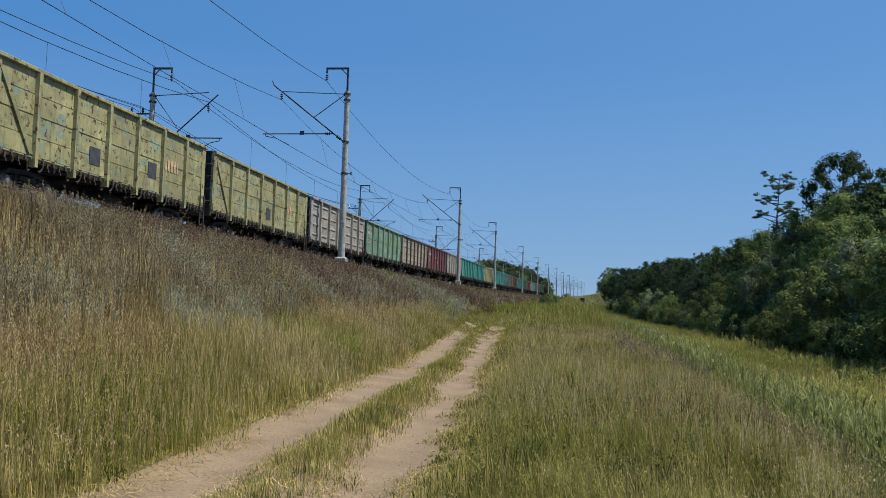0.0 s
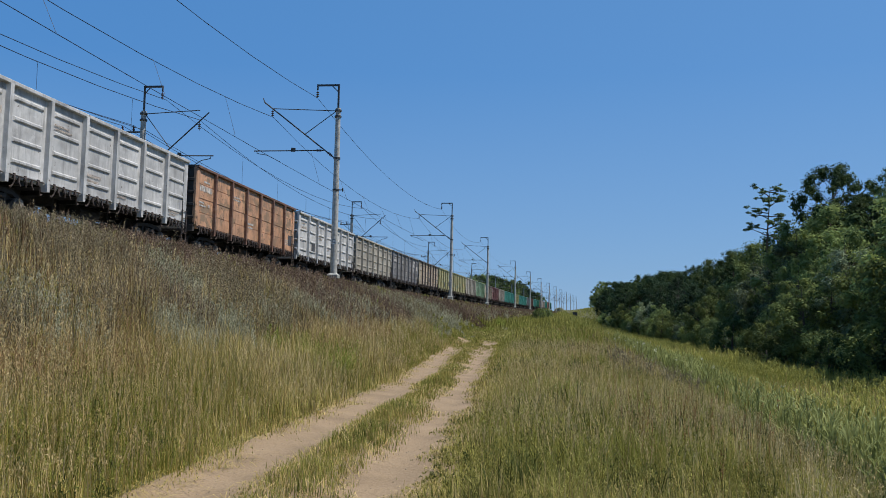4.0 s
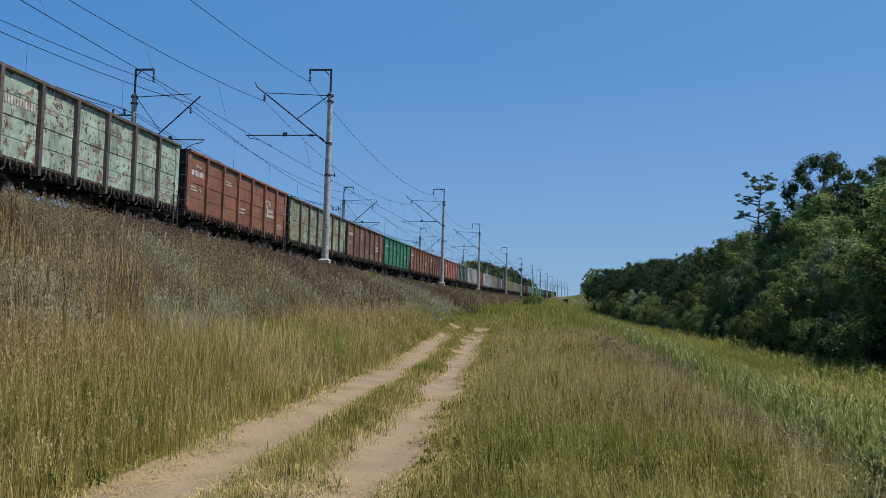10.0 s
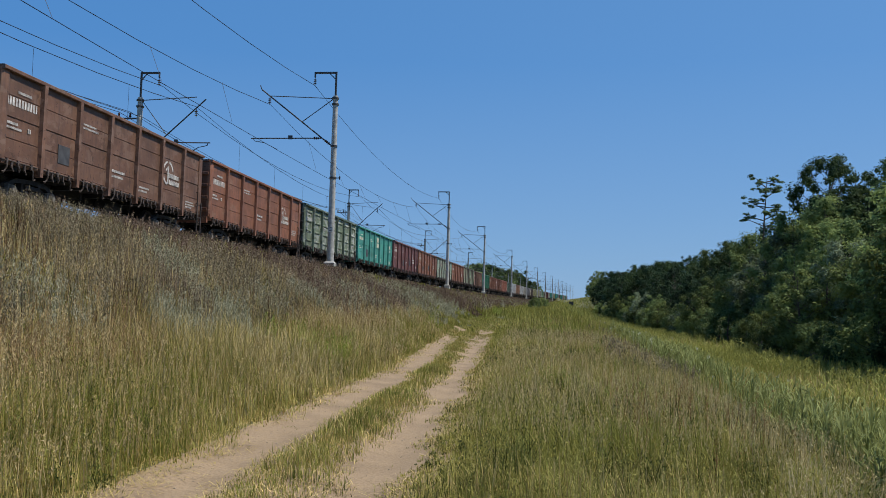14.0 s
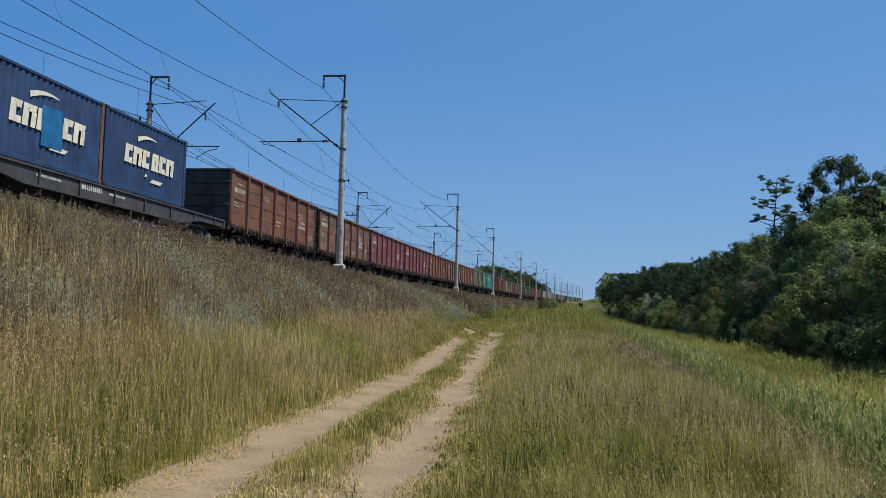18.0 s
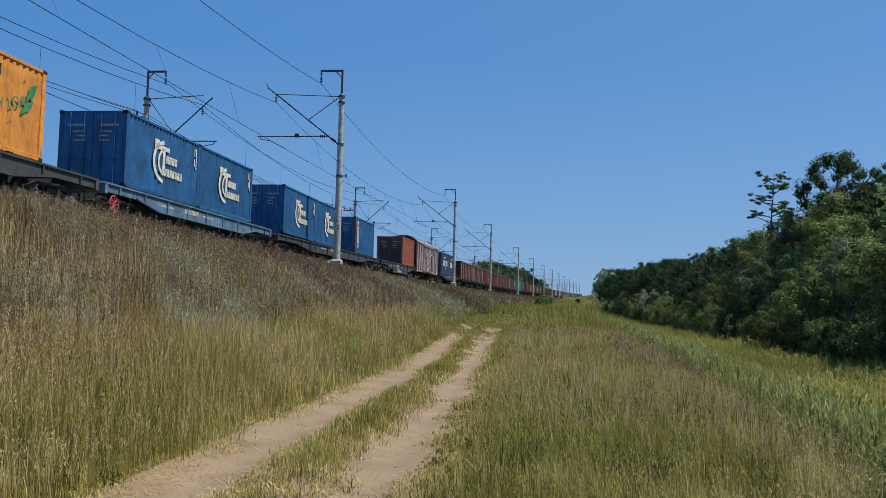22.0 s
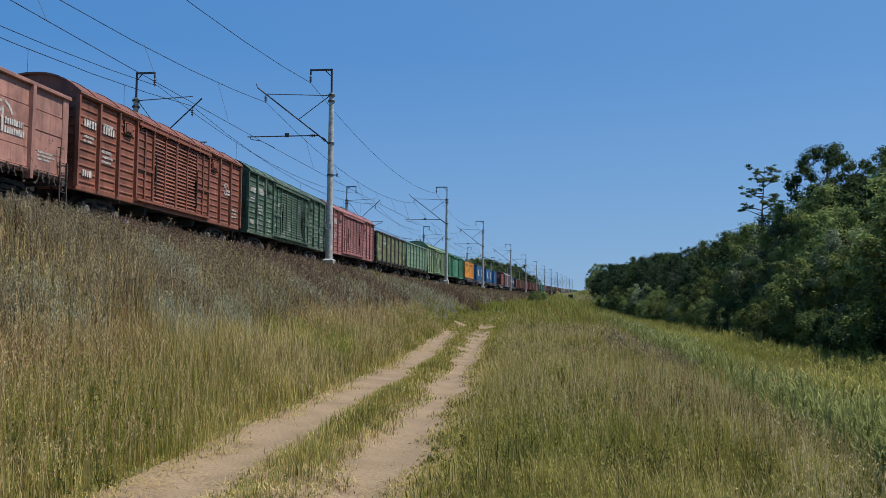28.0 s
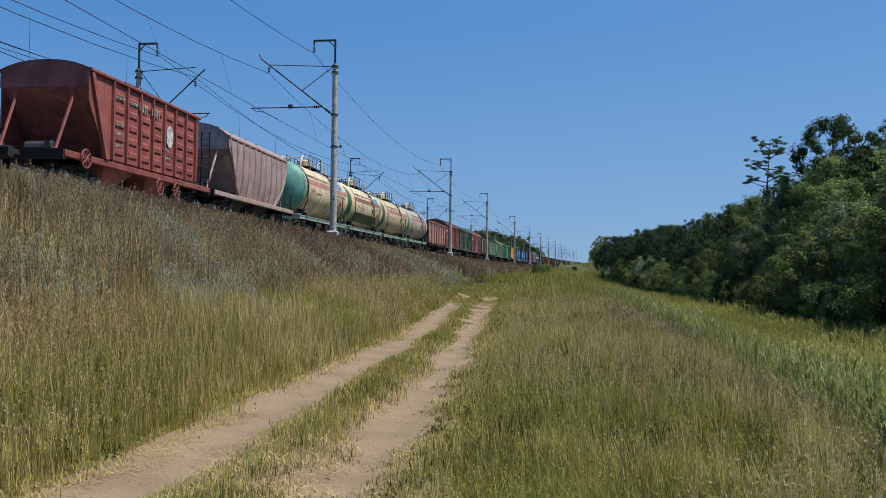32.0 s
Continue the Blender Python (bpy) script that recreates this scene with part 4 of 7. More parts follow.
def flatcar(label, length, coat, boxed=False, wheel=False):
    car = thing("flat_wagon", label, "freight wagon", "freight wagons of the train")
    hl = length / 2 - 0.6
    key = "flat%d" % round(length * 10)
    for m in SIDES:
        piece("side_sill", shared(key + "_sill", lambda: flat_sill_shape(hl)), coat, car, m)
        piece("end_beam", shared(key + "_endb", lambda: Shape().box(-1.45, 1.45, hl - 0.12, hl + 0.06, 0.92, 1.28, 0.03)), coat, car, m)
        piece("brake_platform", shared(key + "_plat", lambda: Shape().box(-1.3, 1.3, hl + 0.02, hl + 0.3, 1.2, 1.24).tube([(1.3, hl + 0.2, 0.6), (1.3, hl + 0.2, 1.25)], 0.02).tube([(0.9, hl + 0.2, 0.6), (0.9, hl + 0.2, 1.25)], 0.02).tube([(0.9, hl + 0.2, 0.62), (1.3, hl + 0.2, 0.62)], 0.02)), UNDER, car, m)
        for i in range(6):
            piece("container_stop", shared("cstop", lambda: Shape().box(1.25, 1.43, -0.09, 0.09, 1.28, 1.34, 0.02)), UNDER, car, m @ Matrix.Translation((0, (i - 2.5) * hl / 3, 0)))
    n = round(length / 1.6)
    for i in range(n):
        piece("cross_bearer", shared("flat_bearer", lambda: Shape().box(-1.36, 1.36, -0.07, 0.07, 1.0, 1.26)), UNDER, car, pose(0, -hl + 0.5 + (2 * hl - 1) * i / (n - 1), 0))
    piece("centre_sill", shared(key + "_centre", lambda: Shape().box(-0.25, 0.25, -hl, hl, 0.75, 1.25, 0.02)), UNDER, car)
    piece("brake_gear", shared("flat_brake", lambda: brake_shape(5.0)), UNDER, car)
    if boxed:
        for m in SIDES:
            piece("side_board", shared("flat_board", lambda: Shape().box(1.40, 1.44, -3.4, 3.4, 0.42, 0.92, 0.015)), coat, car, m)
            piece("emblem", shared("flat_emblem", lambda: Shape().box(0, 0.006, -1.6, -1.45, 0.5, 0.86).add([(0.006, -1.45, 0.86), (0.006, -1.2, 0.74), (0.006, -1.2, 0.62), (0.006, -1.45, 0.72)], [(0, 1, 2, 3)]).box(0, 0.006, -1.1, -0.4, 0.7, 0.82).box(0, 0.006, -1.1, 0.4, 0.53, 0.65)), WHITE_INK, car, m @ Matrix.Translation((1.44, 0, 0)))
    running_gear(car, length / 2, length / 2 - 2.5)
    if wheel:
        for m in SIDES:
            piece("hand_wheel", shared("hand_wheel", hand_wheel_shape), WHEEL_RED, car, m @ Matrix.Translation((1.46, -hl + 0.5, 0.62)), "red hand wheel of the brake")
    marks(car, key + "_no", [(0, 1.3, 0, 0.19), (1.7, 2.7, 0.02, 0.09), (-2.2, -1.0, 0.02, 0.09)], 1.402, WHITE_INK, 1.0 if length > 18 else 0.95, -2.0)
    return car


C_LEN, C_W, C_Z = 6.058, 1.219, 2.591


def corrugated_wall(axis_len, z0, z1, x, pitch=0.278, depth=0.036):
    """A wall of trapezoid corrugation along y."""
    pts = []
    y = -axis_len / 2
    while y < axis_len / 2 - 0.01:
        for dy, dx in ((0, 0), (pitch * 0.26, 0), (pitch * 0.5, -depth), (pitch * 0.76, -depth)):
            if y + dy <= axis_len / 2:
                pts.append((x + dx, y + dy))
        y += pitch
    pts.append((x, axis_len / 2))
    n = len(pts)
    v = [(a, b, z) for z in (z0, z1) for a, b in pts] + [(x - 0.07, b, z) for z in (z0, z1) for a, b in pts]
    f = [(i, i + 1, n + i + 1, n + i) for i in range(n - 1)] + [(2 * n + i, 3 * n + i, 3 * n + i + 1, 2 * n + i + 1) for i in range(n - 1)]
    return Shape().add(v, f)


def container(label, coat, deco=None, steel=None, doors=None):
    """A 20-foot freight container; its floor rests at z = 0."""
    box = thing("shipping_container", label, "container", "containers on flat wagons")
    h = C_LEN / 2
    for m in SIDES:
        piece("side_wall", shared("c_side", lambda: corrugated_wall(C_LEN - 0.3, 0.14, C_Z - 0.1, C_W - 0.02)), coat, box, m)
        piece("top_rail", shared("c_top", lambda: Shape().box(C_W - 0.07, C_W, -h + 0.1, h - 0.1, C_Z - 0.11, C_Z - 0.02, 0.01)), coat, box, m)
        piece("bottom_rail", shared("c_low", lambda: Shape().box(C_W - 0.06, C_W, -h + 0.1, h - 0.1, 0.02, 0.16, 0.01)), coat, box, m)
        for k in (-1, 1):
            piece("corner_post", shared("c_post", lambda: Shape().box(C_W - 0.16, C_W, h - 0.17, h, 0.1, C_Z - 0.1, 0.015)), steel or coat, box, m @ Matrix.Diagonal((1, k, 1, 1)))
            for z in (0.0, C_Z - 0.118):
                piece("corner_casting", shared("c_cast", lambda: Shape().box(C_W - 0.165, C_W + 0.006, h - 0.18, h + 0.006, 0, 0.118, 0.02)), steel or UNDER, box, m @ Matrix.Diagonal((1, k, 1, 1)) @ Matrix.Translation((0, 0, z)))
        piece("end_beam", shared("c_endb", lambda: Shape().box(-C_W + 0.1, C_W - 0.1, h - 0.1, h - 0.01, 0.02, 0.16).box(-C_W + 0.1, C_W - 0.1, h - 0.1, h - 0.01, C_Z - 0.13, C_Z - 0.02)), coat, box, m)
    wall = shared("c_end", lambda: corrugated_wall(2 * C_W - 0.3, 0.14, C_Z - 0.1, h - 0.03))
    piece("end_wall", wall, coat, box, Matrix.Rotation(math.pi / 2, 4, "Z"))
    for k in (-1, 1):
        door = piece("door", shared("c_door", lambda: Shape().box(0.01, C_W - 0.16, -h + 0.01, -h + 0.06, 0.16, C_Z - 0.13, 0.0)), doors or coat, box, Matrix.Diagonal((k, 1, 1, 1)))
        for x in (0.3, 0.8):
            piece("lock_rod", shared("c_rod", lambda: Shape().rod((0, -h - 0.02, 0.1), (0, -h - 0.02, C_Z - 0.08), 0.022, 6).box(-0.1, 0.12, -h - 0.04, -h, 0.95, 1.0)), doors or coat, door, pose(x, 0, 0))
        piece("door_label", shared("c_doorlabel", lambda: bars_rows_end([(0.25, 0.9, 2.05, 2.13), (0.25, 0.7, 1.85, 1.9), (0.25, 0.6, 1.7, 1.75), (0.25, 0.65, 1.55, 1.6)], -h)), FADED_INK, door, None)
    piece("roof", shared("c_roof", lambda: Shape().box(-C_W + 0.04, C_W - 0.04, -h + 0.05, h - 0.05, C_Z - 0.06, C_Z - 0.015)), coat, box)
    if deco:
        deco(box)
    return box





def bars_rows_end(rows, y):
    s = Shape()
    for x0, x1, z0, z1 in rows:
        s.box(x0, x1, y - 0.004, y + 0.02, z0, z1)
    return s


def flat_shapes(polys, x=0.004):
    s = Shape()
    for ring in polys:
        n = len(ring)
        s.add([(x, y, z) for y, z in ring], [tuple(range(n))])
    return s


def rect(y0, y1, z0, z1, slant=0.0):
    return [(y0, z0), (y1, z0), (y1 + slant, z1), (y0 + slant, z1)]


def deco_block_letters(box):
    """Bold pale blocks in a row under a swoosh."""
    rows = []
    y = -1.75
    for i, w in enumerate((0.56, 0.66, 0.56, 0.14, 0.56, 0.56, 0.66)):
        if w > 0.2:
            rows.append(rect(y, y + 0.26, 1.0, 1.62, 0.07))
            rows.append(rect(y + 0.24, y + w - 0.05, 1.42, 1.62, 0.07))
            if i % 3 == 1 or i == 6:
                rows.append(rect(y + w - 0.27, y + w - 0.05, 1.0, 1.44, 0.05))
            else:
                rows.append(rect(y + 0.24, y + w - 0.05, 1.0, 1.19, 0.02))
        y += w
    arc = [(-0.9 + 0.2 * i, 1.85 + 0.28 * math.sin(0.5 + i * 0.25)) for i in range(8)]
    arc += [(a + 0.03, b - 0.03 - 0.02 * i) for i, (a, b) in enumerate(reversed(arc))]
    rows += [arc, rect(0.1, 0.9, 0.55, 0.68, 0.2), rect(-0.3, -0.15, 0.7, 0.8, 0.05)]
    for m in SIDES:
        piece("emblem", shared("deco_blocks", lambda: flat_shapes(rows)), CREAM_INK, box, m @ Matrix.Translation((C_W, 0, 0)))


def deco_patch(box):
    deco_block_letters(box)
    piece("repair_patch", shared("c_patch", lambda: flat_shapes([rect(-0.3, 0.75, 0.6, 1.75)], 0.008)), BLUE_PATCH, box, pose(C_W, 0, 0), "paler blue repainted patch")


def deco_arcs(box):
    """A pale cross-shaped emblem of arcs with two lines of blocks."""
    polys = [rect(-0.95, 0.25, 1.72, 1.88), rect(-0.95, -0.6, 1.86, 2.05), rect(-0.3, -0.1, 1.1, 1.8)]
    for r0, r1, a0, a1, cy in ((0.75, 0.92, 95, 265, -0.15), (0.5, 0.62, 110, 250, -0.05)):
        ring = [(cy + r1 * math.cos(radians(a0 + (a1 - a0) * i / 12)), 1.3 + r1 * 0.85 * math.sin(radians(a0 + (a1 - a0) * i / 12))) for i in range(13)]
        ring += [(cy + r0 * math.cos(radians(a0 + (a1 - a0) * i / 12)), 1.3 + r0 * 0.85 * math.sin(radians(a0 + (a1 - a0) * i / 12))) for i in range(12, -1, -1)]
        n = len(ring)
        for i in range(12):
            polys.append([ring[i], ring[i + 1], ring[n - 2 - i], ring[n - 1 - i]])
    y = 0.0
    for i in range(4):
        polys += [rect(y, y + 0.09, 1.3, 1.56), rect(y, y + 0.2, 1.48, 1.58), rect(y + 0.12, y + 0.2, 1.3, 1.5)]
        y += 0.24
    y = -0.35
    for i in range(8):
        polys += [rect(y, y + 0.08, 0.82, 1.08), rect(y, y + 0.18, 1.0, 1.1), rect(y + 0.1, y + 0.18, 0.82, 1.0)]
        y += 0.22
    for m in SIDES:
        piece("emblem", shared("deco_arcs", lambda: flat_shapes(polys)), CREAM_INK, box, m @ Matrix.Translation((C_W, 0, 0)))
        piece("code_marking", shared("c_code", lambda: bars_rows_side([(2.45, 2.52, 2.0, 2.3), (2.45, 2.52, 1.6, 1.9), (2.6, 2.67, 1.5, 2.3)])), CREAM_INK, box, m @ Matrix.Translation((C_W, 0, 0)))


def bars_rows_side(rows):
    return flat_shapes([rect(*r) for r in rows])


def deco_strip(box):
    piece("label_strip", shared("c_strip", lambda: flat_shapes([rect(-2.6, -2.15, 0.4, 2.3)])), WHITE_INK, box, pose(C_W, 0, 0), "white label strip")
    piece("strip_emblem", shared("c_strip2", lambda: flat_shapes([rect(-2.52, -2.25, 1.9, 2.1), rect(-2.5, -2.3, 1.3, 1.75, 0.05), rect(-2.55, -2.25, 0.55, 0.7)], 0.008)), RED_INK, box, pose(C_W, 0, 0))


def lettering(box, words, size, ink, at, tilt=0.0, name="lettering"):
    cu = bpy.data.curves.new(name, "FONT")
    cu.body, cu.size, cu.extrude = words, size, 0.002
    cu.align_x, cu.align_y = "CENTER", "CENTER"
    cu.materials.append(ink)
    ob = new(name, cu)
    ob.parent = box
    ob.matrix_basis = Matrix.Translation(at) @ Matrix.Rotation(radians(90), 4, "Z") @ Matrix.Rotation(radians(90), 4, "X") @ Matrix.Rotation(radians(tilt), 4, "Z")
    return ob


def deco_load(box):
    polys = []
    y = -2.7
    for i in range(14):
        w = 0.2
        polys += [rect(y, y + 0.07, 1.95, 2.25), rect(y, y + w, 2.17, 2.25), rect(y, y + w, 1.95, 2.02)]
        if i % 3:
            polys.append(rect(y + w - 0.07, y + w, 1.95, 2.25))
        y += 0.27
    for m in SIDES:
        piece("emblem", shared("deco_load", lambda: flat_shapes(polys)), BLACK_INK, box, m @ Matrix.Translation((C_W, 0, 0)))
        piece("leaf_emblem", shared("deco_leaf", lambda: flat_shapes([[(2.1, 1.5), (2.5, 1.75), (2.62, 2.1), (2.3, 1.95)], [(1.9, 1.1), (2.3, 1.3), (2.5, 1.6), (2.1, 1.45)]])), GREEN_INK, box, m @ Matrix.Translation((C_W, 0, 0)))
    lettering(box, "HEAVY LOAD", 0.42, GREEN_INK, (C_W + 0.004, 1.2, 1.25), 16)


CREAM_INK = simple("cream_sign_paint", (0.68, 0.64, 0.5), 0.6, vary=0.2, bump=0)
RED_INK = simple("red_sign_paint", (0.45, 0.05, 0.03), 0.6, bump=0)
GREEN_INK = simple("green_sign_paint", (0.03, 0.22, 0.09), 0.6, bump=0)
BLUE_PATCH = simple("blue_patch_paint", (0.01, 0.12, 0.27), 0.5, bump=0)
SKY_INK = simple("sky_blue_sign_paint", (0.02, 0.22, 0.5), 0.6, bump=0)


# ---- gas tank wagons ----
T_R, T_Z, T_H = 1.5, 2.78, 5.68


def tank_profile(h, dome, r=T_R):
    pts = [(-h, 0.02)]
    for i in range(1, 9):
        a = radians(90 - 90 * i / 8)
        pts.append((-h + dome - dome * math.sin(a), r * math.cos(a)))
    return pts


def barrel_shape():
    left = tank_profile(T_H, 0.75)
    right = [(-w + 0.35, r) for w, r in reversed(left)]
    left = [(w + 0.3, r) for w, r in left]
    return Shape().lathe(left + right, 40, "y", (0, 0, T_Z))


def cap_shape():
    return Shape().lathe([(w + 0.292, r + 0.008) for w, r in tank_profile(T_H, 0.75)] + [(-T_H + 1.08, T_R + 0.008)], 40, "y", (0, 0, T_Z))


def small_cap_shape():
    rim = tank_profile(T_H, 0.75)
    return Shape().lathe([(w + 0.292, r + 0.008) for w, r in rim if w < rim[-1][0] - 0.28], 40, "y", (0, 0, T_Z))


def shell_shape(a0, a1, y0, y1, out=0.006, n=6):
    """A strip of the barrel's skin between two angles over the horizontal, on the right-hand side."""
    v = []
    for y in (y0, y1):
        for i in range(n + 1):
            a = radians(a0 + (a1 - a0) * i / n)
            v.append(((T_R + out) * math.cos(a), y, T_Z + (T_R + out) * math.sin(a)))
    return Shape().add(v, [(i, i + 1, n + 2 + i, n + 1 + i) for i in range(n)])


def skin_bars(rows):
    """Stencilled lines on the barrel: (y0, y1, angle0, angle1)."""
    s = Shape()
    for y0, y1, a0, a1 in rows:
        w = (a1 - a0) * 0.011
        y = y0
        while y < y1:
            e = min(y1, y + w)
            t = shell_shape(a0, a1, y, e, 0.009, 2)
            s.add(t.v, t.f)
            y = e + w * 0.45
    return s


def band_shape():
    return Shape().lathe([(-0.05, T_R + 0.004), (-0.05, T_R + 0.018), (0.05, T_R + 0.018), (0.05, T_R + 0.004)], 40, "y", (0, 0, T_Z))


def hoop_shape():
    pts = []
    for i in range(13):
        a = math.pi * i / 12
        pts.append((0.62, -0.95 * math.cos(a) * (1 if abs(math.cos(a)) < 0.9 else 1.02), 4.18 + 0.62 * min(1.0, 1.25 * math.sin(a))))
    s = Shape()
    for k in (1, -1):
        s.tube([(k * x, y, z) for x, y, z in pts], 0.055, 8)
    s.rod((-0.62, 0, 4.8), (0.62, 0, 4.8), 0.04, 6)
    return s


def deck_shape():
    s = Shape().box(-0.75, 0.75, -1.35, 1.35, 4.30, 4.34)
    for x in (-0.72, 0.72):
        for y in (-1.3, -0.45, 0.45, 1.3):
            s.rod((x, y, 4.3), (x, y, 5.0), 0.02, 5)
        s.rod((x, -1.3, 5.0), (x, 1.3, 5.0), 0.018, 5).rod((x, -1.3, 4.7), (x, 1.3, 4.7), 0.014, 5)
    return s


def tank_ladder_shape():
    s = Shape()
    for k in (-0.2, 0.2):
        pts = [(1.62, k, 0.5), (1.62, k, 2.9)] + [((T_R + 0.1) * math.cos(radians(a)), k, T_Z + (T_R + 0.1) * math.sin(radians(a))) for a in (15, 30, 45, 60, 75)]
        s.tube(pts, 0.02, 5)
    for i in range(9):
        z = 0.6 + 0.29 * i
        s.rod((1.62, -0.2, z), (1.62, 0.2, z), 0.016, 5)
    for a in (22, 38, 54, 70):
        x, z = (T_R + 0.1) * math.cos(radians(a)), T_Z + (T_R + 0.1) * math.sin(radians(a))
        s.box(x - 0.07, x + 0.07, -0.22, 0.22, z - 0.02, z + 0.02)
    return s


def tankcar(label, shell, cap, stripe, sill, belly=None, badge=True, small=False):
    car = thing("gas_tank_wagon", label, "tank wagon", "freight wagons of the train")
    barrel = piece("tank_barrel", shared("barrel", barrel_shape, True), shell, car, pose(0, 0.2, 0))
    if cap:
        piece("painted_end", shared("tank_small_cap", small_cap_shape, True) if small else shared("tank_cap", cap_shape, True), cap, barrel, None, "domed end painted green")
    for y in (-4.1, 4.1):
        piece("strap", shared("tank_band", band_shape, True), shell, barrel, pose(0, y, 0))
    for m in SIDES:
        if stripe:
            piece("warning_stripe", shared("tank_stripe", lambda: shell_shape(8, 20, -4.4, 5.1)), stripe, barrel, m)
        if belly:
            piece("belly_band", shared("tank_belly", lambda: shell_shape(-52, -22, -4.2, 3.4)), belly, barrel, m)
        piece("stencilled_marking", shared("tank_marks", lambda: skin_bars([(-4.3, -2.7, 25, 31), (2.0, 3.0, -8, -5), (-3.4, -2.8, -6, -3), (-2.4, -1.2, -10, -7)])), TANK_INK, barrel, m)
        for words, size, y, up in (("СЖИЖЕННЫЙ  ГАЗ-ОГНЕОПАСНО", 0.25, -0.55, 27), ("С ГОРКИ НЕ СПУСКАТЬ", 0.22, 3.3, 1)):
            text = lettering(barrel, words, size, TANK_INK, (0, 0, 0))
            text.matrix_basis = m @ Matrix.Translation((0, y, T_Z)) @ Matrix.Rotation(radians(-up), 4, "Y") @ Matrix.Translation((T_R + 0.012, 0, 0)) @ Matrix.Rotation(radians(90), 4, "Z") @ Matrix.Rotation(radians(90), 4, "X")
        piece("warning_label", shared("tank_label", lambda: shell_shape(-22, -10, 3.2, 3.7, 0.008)), RED_INK, barrel, m)
        piece("grey_patch", shared("tank_patch", lambda: shell_shape(-14, -2, 1.3, 1.8, 0.008)), BOGIE, barrel, m)
        if badge:
            def badge_shape():
                s = shell_shape(22, 42, 2.1, 2.3, 0.009)
                for t in (shell_shape(38, 42, 2.3, 2.6, 0.009), shell_shape(22, 26, 2.3, 2.75, 0.009), shell_shape(26, 31, 2.6, 2.75, 0.009)):
                    s.add(t.v, t.f)
                for y in (2.85, 3.1, 3.35, 3.6, 3.85):
                    t = shell_shape(30, 38, y, y + 0.19, 0.009)
                    s.add(t.v, t.f)
                t = shell_shape(22, 28, 2.85, 4.1, 0.009)
                return s.add(t.v, t.f)
            piece("emblem", shared("tank_badge", badge_shape), SKY_INK, barrel, m)
        piece("side_sill", shared("tank_sill", lambda: Shape().box(1.34, 1.42, -5.4, 5.4, 0.88, 1.08, 0.015).box(1.3, 1.46, -5.4, 5.4, 1.05, 1.09)), sill, car, m)
        piece("end_beam", shared("tank_end", lambda: Shape().box(-1.45, 1.45, 5.3, 5.42, 0.85, 1.15, 0.02).tube([(1.4, 5.4, 0.5), (1.4, 5.4, 1.9)], 0.02).tube([(1.1, 5.4, 0.5), (1.1, 5.4, 1.9)], 0.02)), sill, car, m)
        piece("ladder", shared("tank_ladder", tank_ladder_shape), UNDER, car, m @ Matrix.Translation((0, 1.6, 0)))
        for y in (-4.1, 4.1):
            piece("strap_rod", shared("tank_strap_rod", lambda: Shape().tube([(1.52, 0, 2.9), (1.50, 0, 2.0), (1.15, 0, 1.25)], 0.03).box(0.9, 1.25, -0.2, 0.2, 1.0, 1.5)), UNDER, car, m @ Matrix.Translation((0, y, 0)))
    deck = piece("top_platform", shared("tank_deck", deck_shape), UNDER, car)
    piece("manhole_dome", shared("tank_dome", lambda: Shape().lathe([(4.25, 0.42), (4.78, 0.42), (4.82, 0.38), (4.82, 0.01)], 20, "z"), True), shell, deck)
    for y in (-1.75, 1.75):
        piece("guard_hoop", shared("tank_hoop", hoop_shape, True), WHITE_TUBE, deck, pose(0, y, 0))
    piece("underframe", shared("tank_under", lambda: Shape().box(-0.25, 0.25, -5.4, 5.4, 0.8, 1.15).box(-1.35, 1.35, -4.1, -3.7, 0.9, 1.3).box(-1.35, 1.35, 3.7, 4.1, 0.9, 1.3).box(-1.3, 1.3, -0.1, 0.1, 0.9, 1.1)), UNDER, car)
    piece("brake_gear", shared("tank_brake", lambda: brake_shape(3.0)), UNDER, car)
    running_gear(car, 6.0, 3.9)
    return car


TANK_INK = simple("worn_black_stencil", (0.13, 0.12, 0.10), 0.8, vary=0.5, scale=5.0, bump=0)
WHITE_TUBE = simple("cream_tube_paint", (0.6, 0.57, 0.5), 0.5, vary=0.25, bump=0)


# ---- hopper wagons ----
def hopper_roof_shape(hl, eave, top):
    return Shape().prism(roof_ring(top, eave, 1.5), "y", -hl, hl)


def hopper_side_grain():
    """Curved, ribbed side whose ends slope inwards below the shoulder."""
    prof = [(1.50, 3.66), (1.53, 3.2), (1.53, 2.6), (1.50, 2.0), (1.42, 1.5), (1.36, 1.2)]
    half = [4.15, 4.15, 3.75, 3.35, 3.0, 2.8]
    v = []
    for (x, z), h in zip(prof, half):
        v += [(x, -h, z), (x, h, z), (x - 0.04, -h, z), (x - 0.04, h, z)]
    f = []
    for i in range(5):
        a, b = 4 * i, 4 * i + 4
        f += [(a, a + 1, b + 1, b), (a + 2, b + 2, b + 3, a + 3), (a, b, b + 2, a + 2), (a + 1, a + 3, b + 3, b + 1)]
    return Shape().add(v, f)


